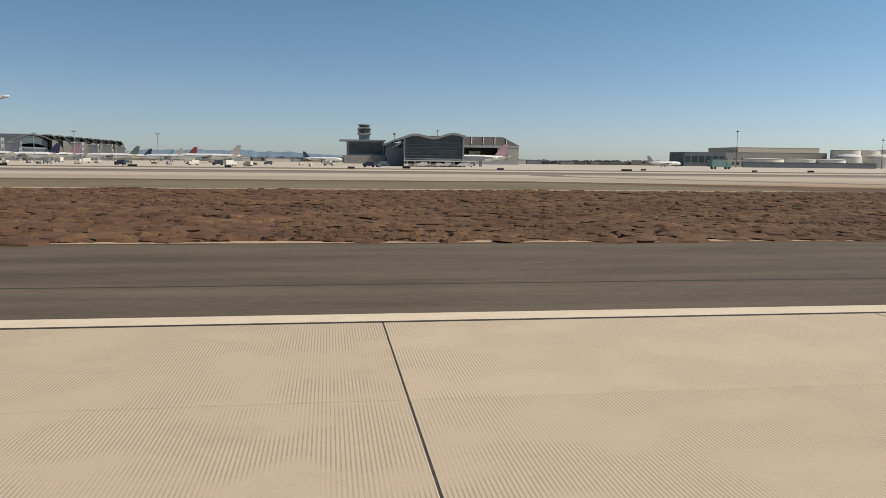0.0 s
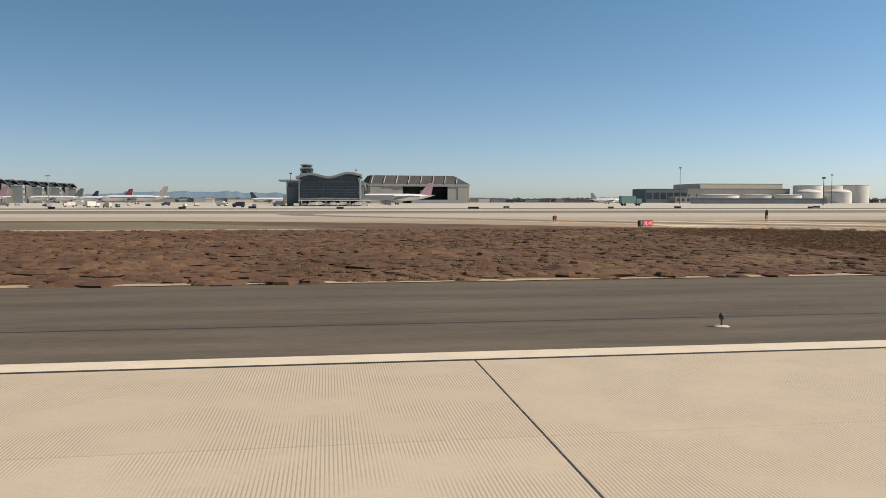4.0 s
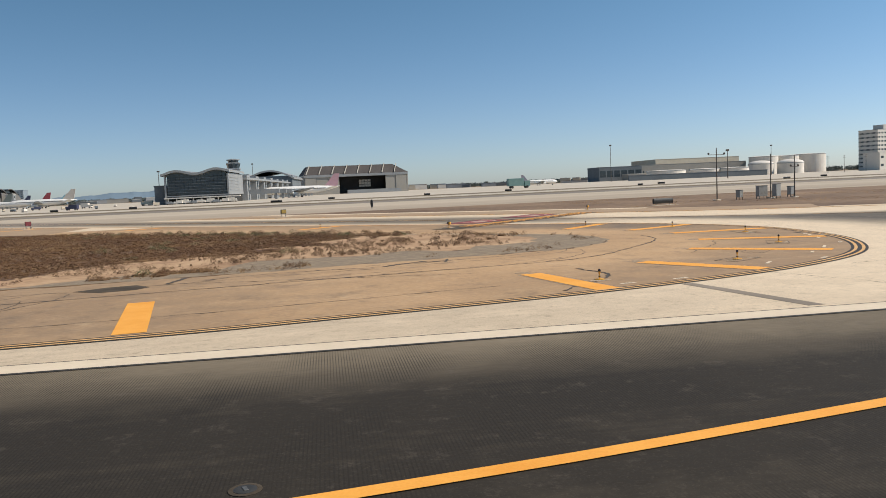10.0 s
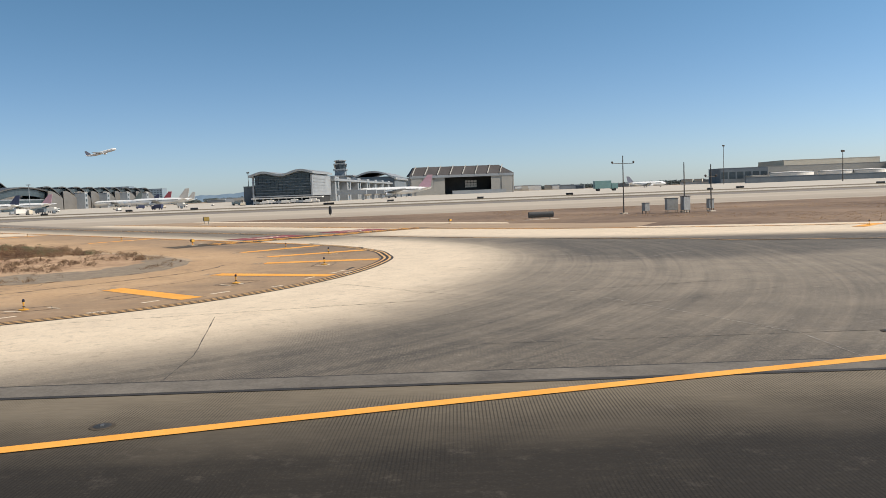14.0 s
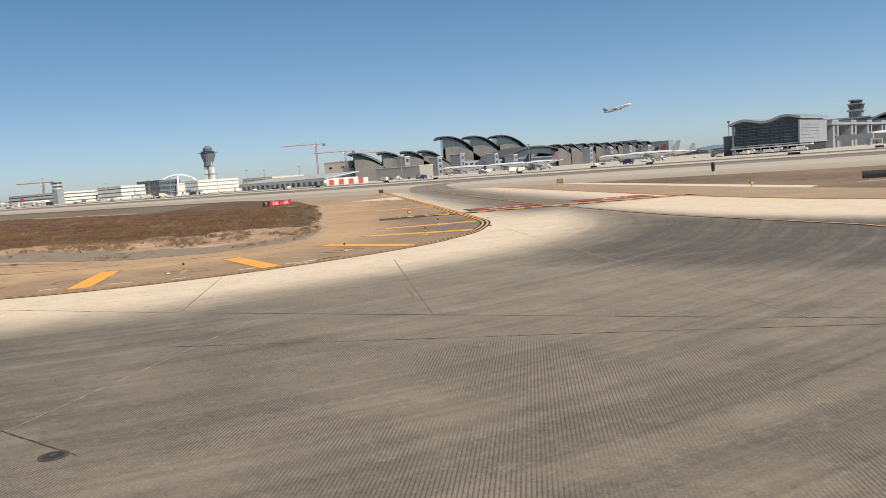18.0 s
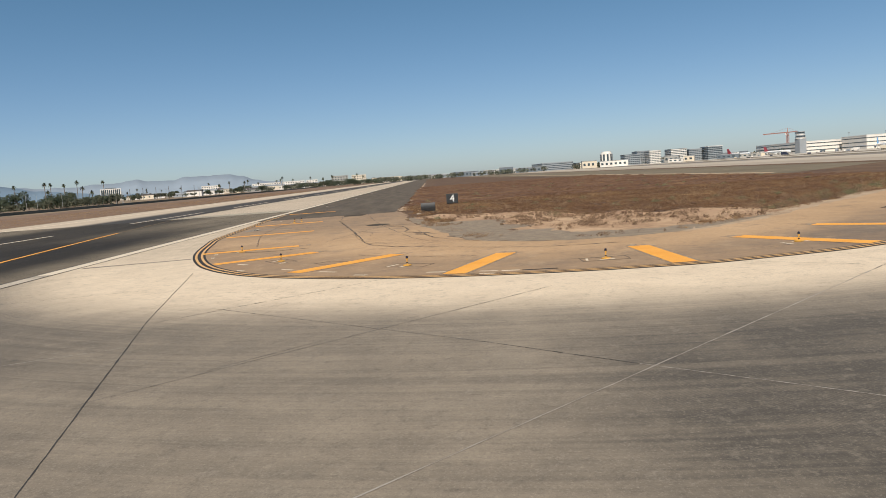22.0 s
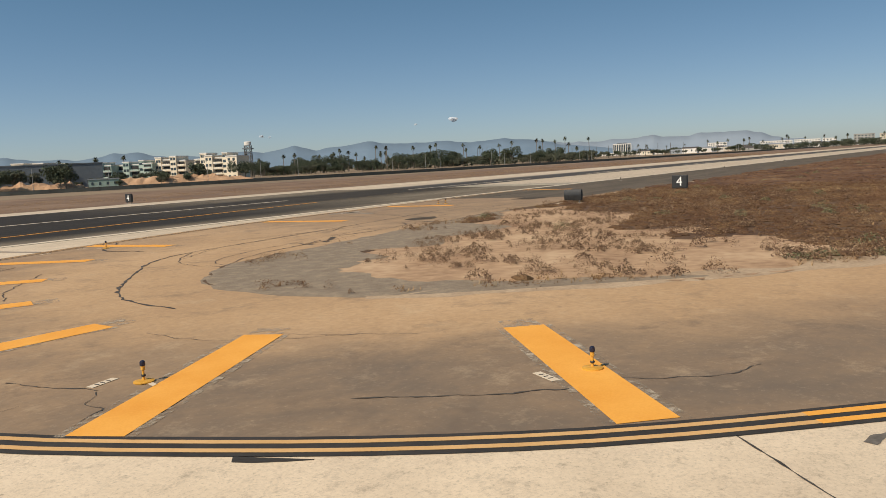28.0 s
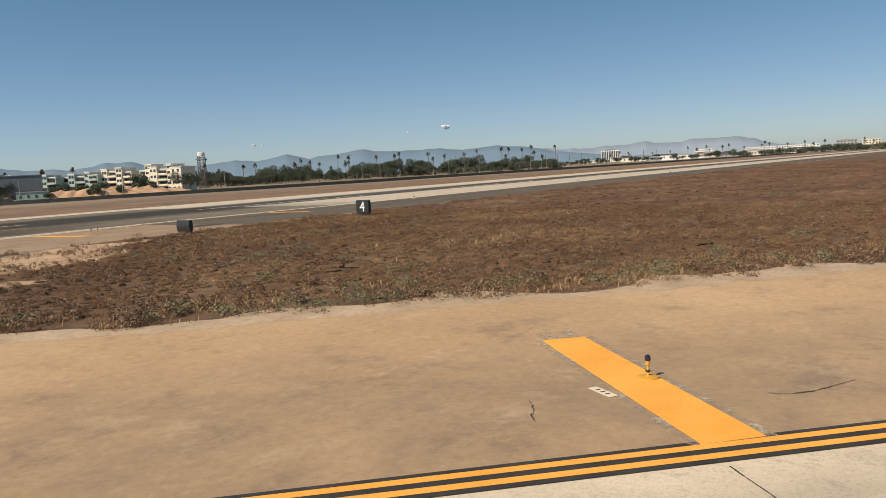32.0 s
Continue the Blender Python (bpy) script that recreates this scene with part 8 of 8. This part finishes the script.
for lab, yaw, d, w, h, wall in (("white office with bands of windows", 196.5, 2050, 44, 20, M_WHITEB), ("white hotel terrace", 192.8, 1720, 60, 15, M_WHITEB), ("white arched hotel row", 190.9, 1700, 46, 15, M_WHITEB), ("white block", 189.6, 1690, 24, 15, M_WHITEB), ("pale brown office block", 187.6, 1640, 34, 19, M_BEIGEB), ("cream office block", 186.2, 1640, 30, 18, M_CREAM),
                                ("low yellow hall", 184.2, 1560, 60, 9, M_CREAM), ("low cream hall", 182.2, 1580, 70, 8, M_BEIGEB)):
    x, y = ray_at(yaw, d)
    building("far_office", lab + " with dark windows", x - 8, x + 8, y - w / 2, y + w / 2, h, wall, wall, (int(w / 5), 4, 0.5, 0.45), yaw - 180, "far offices", face="w")
for k in range(90):
    yaw = rt.uniform(178, 202.5)
    d = rt.uniform(1150, 1750) if yaw > 188 else rt.uniform(1500, 2300)
    x, y = ray_at(yaw, d)
    w, h = rt.uniform(8, 24), rt.uniform(4, 8)
    wall = rt.choice((M_WHITEB, M_WHITEB, M_CREAM, M_BEIGEB, M_MIDGREY, M_CREAM))
    t = thing("house", "small pale house with a low pitched roof", "house", (x, y, 0), yaw - 180 + rt.uniform(-20, 20), "far houses")
    part("wall", box(-5, 5, -w / 2, w / 2, -0.2, h), wall, t)
    bm = bmesh.new()
    v = [bm.verts.new(p) for p in ((-5.5, -w / 2 - 0.5, h), (5.5, -w / 2 - 0.5, h), (0, -w / 2 - 0.5, h + 2), (-5.5, w / 2 + 0.5, h), (5.5, w / 2 + 0.5, h), (0, w / 2 + 0.5, h + 2))]
    for f in ((0, 1, 2), (3, 5, 4), (0, 2, 5, 3), (1, 4, 5, 2), (0, 3, 4, 1)):
        bm.faces.new([v[i] for i in f])
    part("roof", bm, M_ROOFB if k % 2 else M_MIDGREY, t)
    for j in range(2):
        part("window", box(4.9, 5.15, -w * 0.3 + j * w * 0.4, -w * 0.3 + j * w * 0.4 + 1.8, h * 0.4, h * 0.75), M_GLASSD, t)

for k in range(70):
    yaw = rt.uniform(158, 179)
    x, y = ray_at(yaw, rt.uniform(1050, 1700))
    w, h = rt.uniform(10, 40), rt.uniform(4, 10)
    t = thing("low_block", "low pale building with a flat roof", "building", (x, y, 0), yaw - 180 + rt.uniform(-10, 10), "far town")
    part("wall", box(-6, 6, -w / 2, w / 2, -0.2, h), rt.choice((M_WHITEB, M_CREAM, M_BEIGEB, M_MIDGREY, M_GREYB)), t)
    part("roof", box(-6.3, 6.3, -w / 2 - 0.3, w / 2 + 0.3, h, h + 0.5), M_MIDGREY, t)
    for j in range(int(w / 6)):
        part("window", box(5.9, 6.15, -w / 2 + 1.5 + j * 6, -w / 2 + 4.5 + j * 6, h * 0.35, h * 0.7), M_GLASSD, t)

for k in range(46):
    yaw = rt.uniform(62, 108)
    x, y = ray_at(yaw, rt.uniform(1500, 1720))
    w, h = rt.uniform(12, 60), rt.uniform(4, 11)
    t = thing("low_block", "low pale hangar or shed on the far side of the airfield", "building", (x, y, 0), yaw - 180 + rt.uniform(-10, 10), "far sheds")
    part("wall", box(-6, 6, -w / 2, w / 2, -0.2, h), rt.choice((M_WHITEB, M_CREAM, M_BEIGEB, M_MIDGREY, M_GREYB)), t)
    part("roof", box(-6.3, 6.3, -w / 2 - 0.3, w / 2 + 0.3, h, h + 0.7), rt.choice((M_MIDGREY, M_ROOFP)), t)

# belts of low trees along every horizon, and a scatter of town roofs among them
def belt(name, a0, a1, d0, d1, count, h, seed, label, cx=150, cy=300, leaves=M_LEAF2):
    g = np.random.default_rng(seed)
    a, d = np.radians(g.uniform(a0, a1, count)), g.uniform(d0, d1, count)
    cs = np.stack([cx + d * np.cos(a), cy + d * np.sin(a), h * (0.25 + 0.4 * g.random(count))], 1)
    me = leaf_mesh(name, cs, h * (0.45 + 0.6 * g.random(count)), count * 60, h * 0.20, leaves, seed, 0.7)
    tagged(new(name, me), label, "trees", kind="stuff")


# leaf colour greyed and lifted: the haze over the far belts is put in here
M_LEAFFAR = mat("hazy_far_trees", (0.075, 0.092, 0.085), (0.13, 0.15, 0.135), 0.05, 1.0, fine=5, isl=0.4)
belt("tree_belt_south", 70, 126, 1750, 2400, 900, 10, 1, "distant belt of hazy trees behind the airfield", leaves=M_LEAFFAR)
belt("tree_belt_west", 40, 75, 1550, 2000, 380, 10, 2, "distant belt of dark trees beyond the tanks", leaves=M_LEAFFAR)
belt("tree_belt_east", 150, 206, 1050, 1900, 700, 7, 3, "distant belt of trees at the runway's end")
belt("hedge_north", 205, 248, 640, 1000, 420, 6, 4, "rough dark hedge and scrub beyond the fence", 189, 76)


# hills and clouds
def hills(name, a0, a1, d, heights, material, label, seed):
    g = random.Random(seed)
    n = 220
    line = []
    xs = [(h[0] - a0) / (a1 - a0) for h in heights]
    for k in range(n + 1):
        s = k / n
        a = radians(a0 + (a1 - a0) * s)
        z = float(np.interp(s, xs, [h[1] for h in heights])) * (1 + 0.0) + 9 * noise.noise((s * 24, seed, 0)) + 6 * noise.noise((s * 60, seed, 3))
        line.append((189 + d * math.cos(a), 76 + d * math.sin(a), max(2, z)))
    verts, faces = [], []
    for x, y, z in line:
        ux, uy = x - 189, y - 76
        l = math.hypot(ux, uy)
        ux, uy = ux / l, uy / l
        verts += [(x - ux * 260, y - uy * 260, -2), (x - ux * 110, y - uy * 110, z * 0.62), (x, y, z), (x + ux * 200, y + uy * 200, -2)]
    for k in range(n):
        for j in range(3):
            faces.append((k * 4 + j, k * 4 + j + 1, k * 4 + 5 + j, k * 4 + 4 + j))
    tagged(new(name, mesh_of(name, verts, faces, material, True)), label, "hills", kind="structure")


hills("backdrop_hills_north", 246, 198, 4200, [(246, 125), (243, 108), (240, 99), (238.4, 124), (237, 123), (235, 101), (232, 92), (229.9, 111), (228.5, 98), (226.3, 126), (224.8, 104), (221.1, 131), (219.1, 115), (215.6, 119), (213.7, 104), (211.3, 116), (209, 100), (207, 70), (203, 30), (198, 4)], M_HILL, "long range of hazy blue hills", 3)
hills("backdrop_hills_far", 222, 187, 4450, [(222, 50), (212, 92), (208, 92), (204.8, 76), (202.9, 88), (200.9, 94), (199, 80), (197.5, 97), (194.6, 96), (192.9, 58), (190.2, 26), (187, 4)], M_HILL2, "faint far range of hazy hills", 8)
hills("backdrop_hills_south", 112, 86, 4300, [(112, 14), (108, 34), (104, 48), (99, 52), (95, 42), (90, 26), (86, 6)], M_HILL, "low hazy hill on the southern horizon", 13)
def cloud_mat(name, solid):
    m = mat(name, (0.80, 0.82, 0.84), (0.86, 0.87, 0.88), 0.01, 1.0)
    m.node_tree.nodes["Principled BSDF"].inputs["Alpha"].default_value = solid
    return m


M_CLOUD = cloud_mat("white_cloud", 0.5)
M_THIN = cloud_mat("thin_cloud", 0.16)
for yaw, el, d, w in ((214.8, 3.0, 4300, 40), (217.6, 2.8, 4350, 16), (228.6, 2.4, 4350, 20), (228.0, 2.35, 4350, 12)):
    x, y = ray_at(yaw, d)
    g = random.Random(int(yaw * 10))
    bm = bmesh.new()
    for k in range(9):
        r = w * g.uniform(0.16, 0.34)
        o = Vector((g.uniform(-0.3, 0.3) * w, g.uniform(-1, 1) * w * 0.42, g.uniform(0, 0.3) * w))
        mm = Matrix.Translation(o) @ Matrix.Diagonal((r, r * 1.3, r * 0.9, 1))
        bmesh.ops.create_icosphere(bm, subdivisions=2, radius=1.0, matrix=mm)
    for v in bm.verts:
        v.co += Vector((0, noise.noise(v.co * 0.15) * 3, noise.noise(v.co * 0.2 + Vector((5, 0, 0))) * 2))
    o = part("cloud", bm, M_CLOUD if w > 30 else M_THIN)
    o.matrix_world = pose(x, y, 4 + d * math.tan(radians(el)), 0, 0, yaw)
    o.data.polygons.foreach_set("use_smooth", [True] * len(o.data.polygons))
    tagged(o, "small white fair-weather cloud", "cloud", "clouds", "structure")
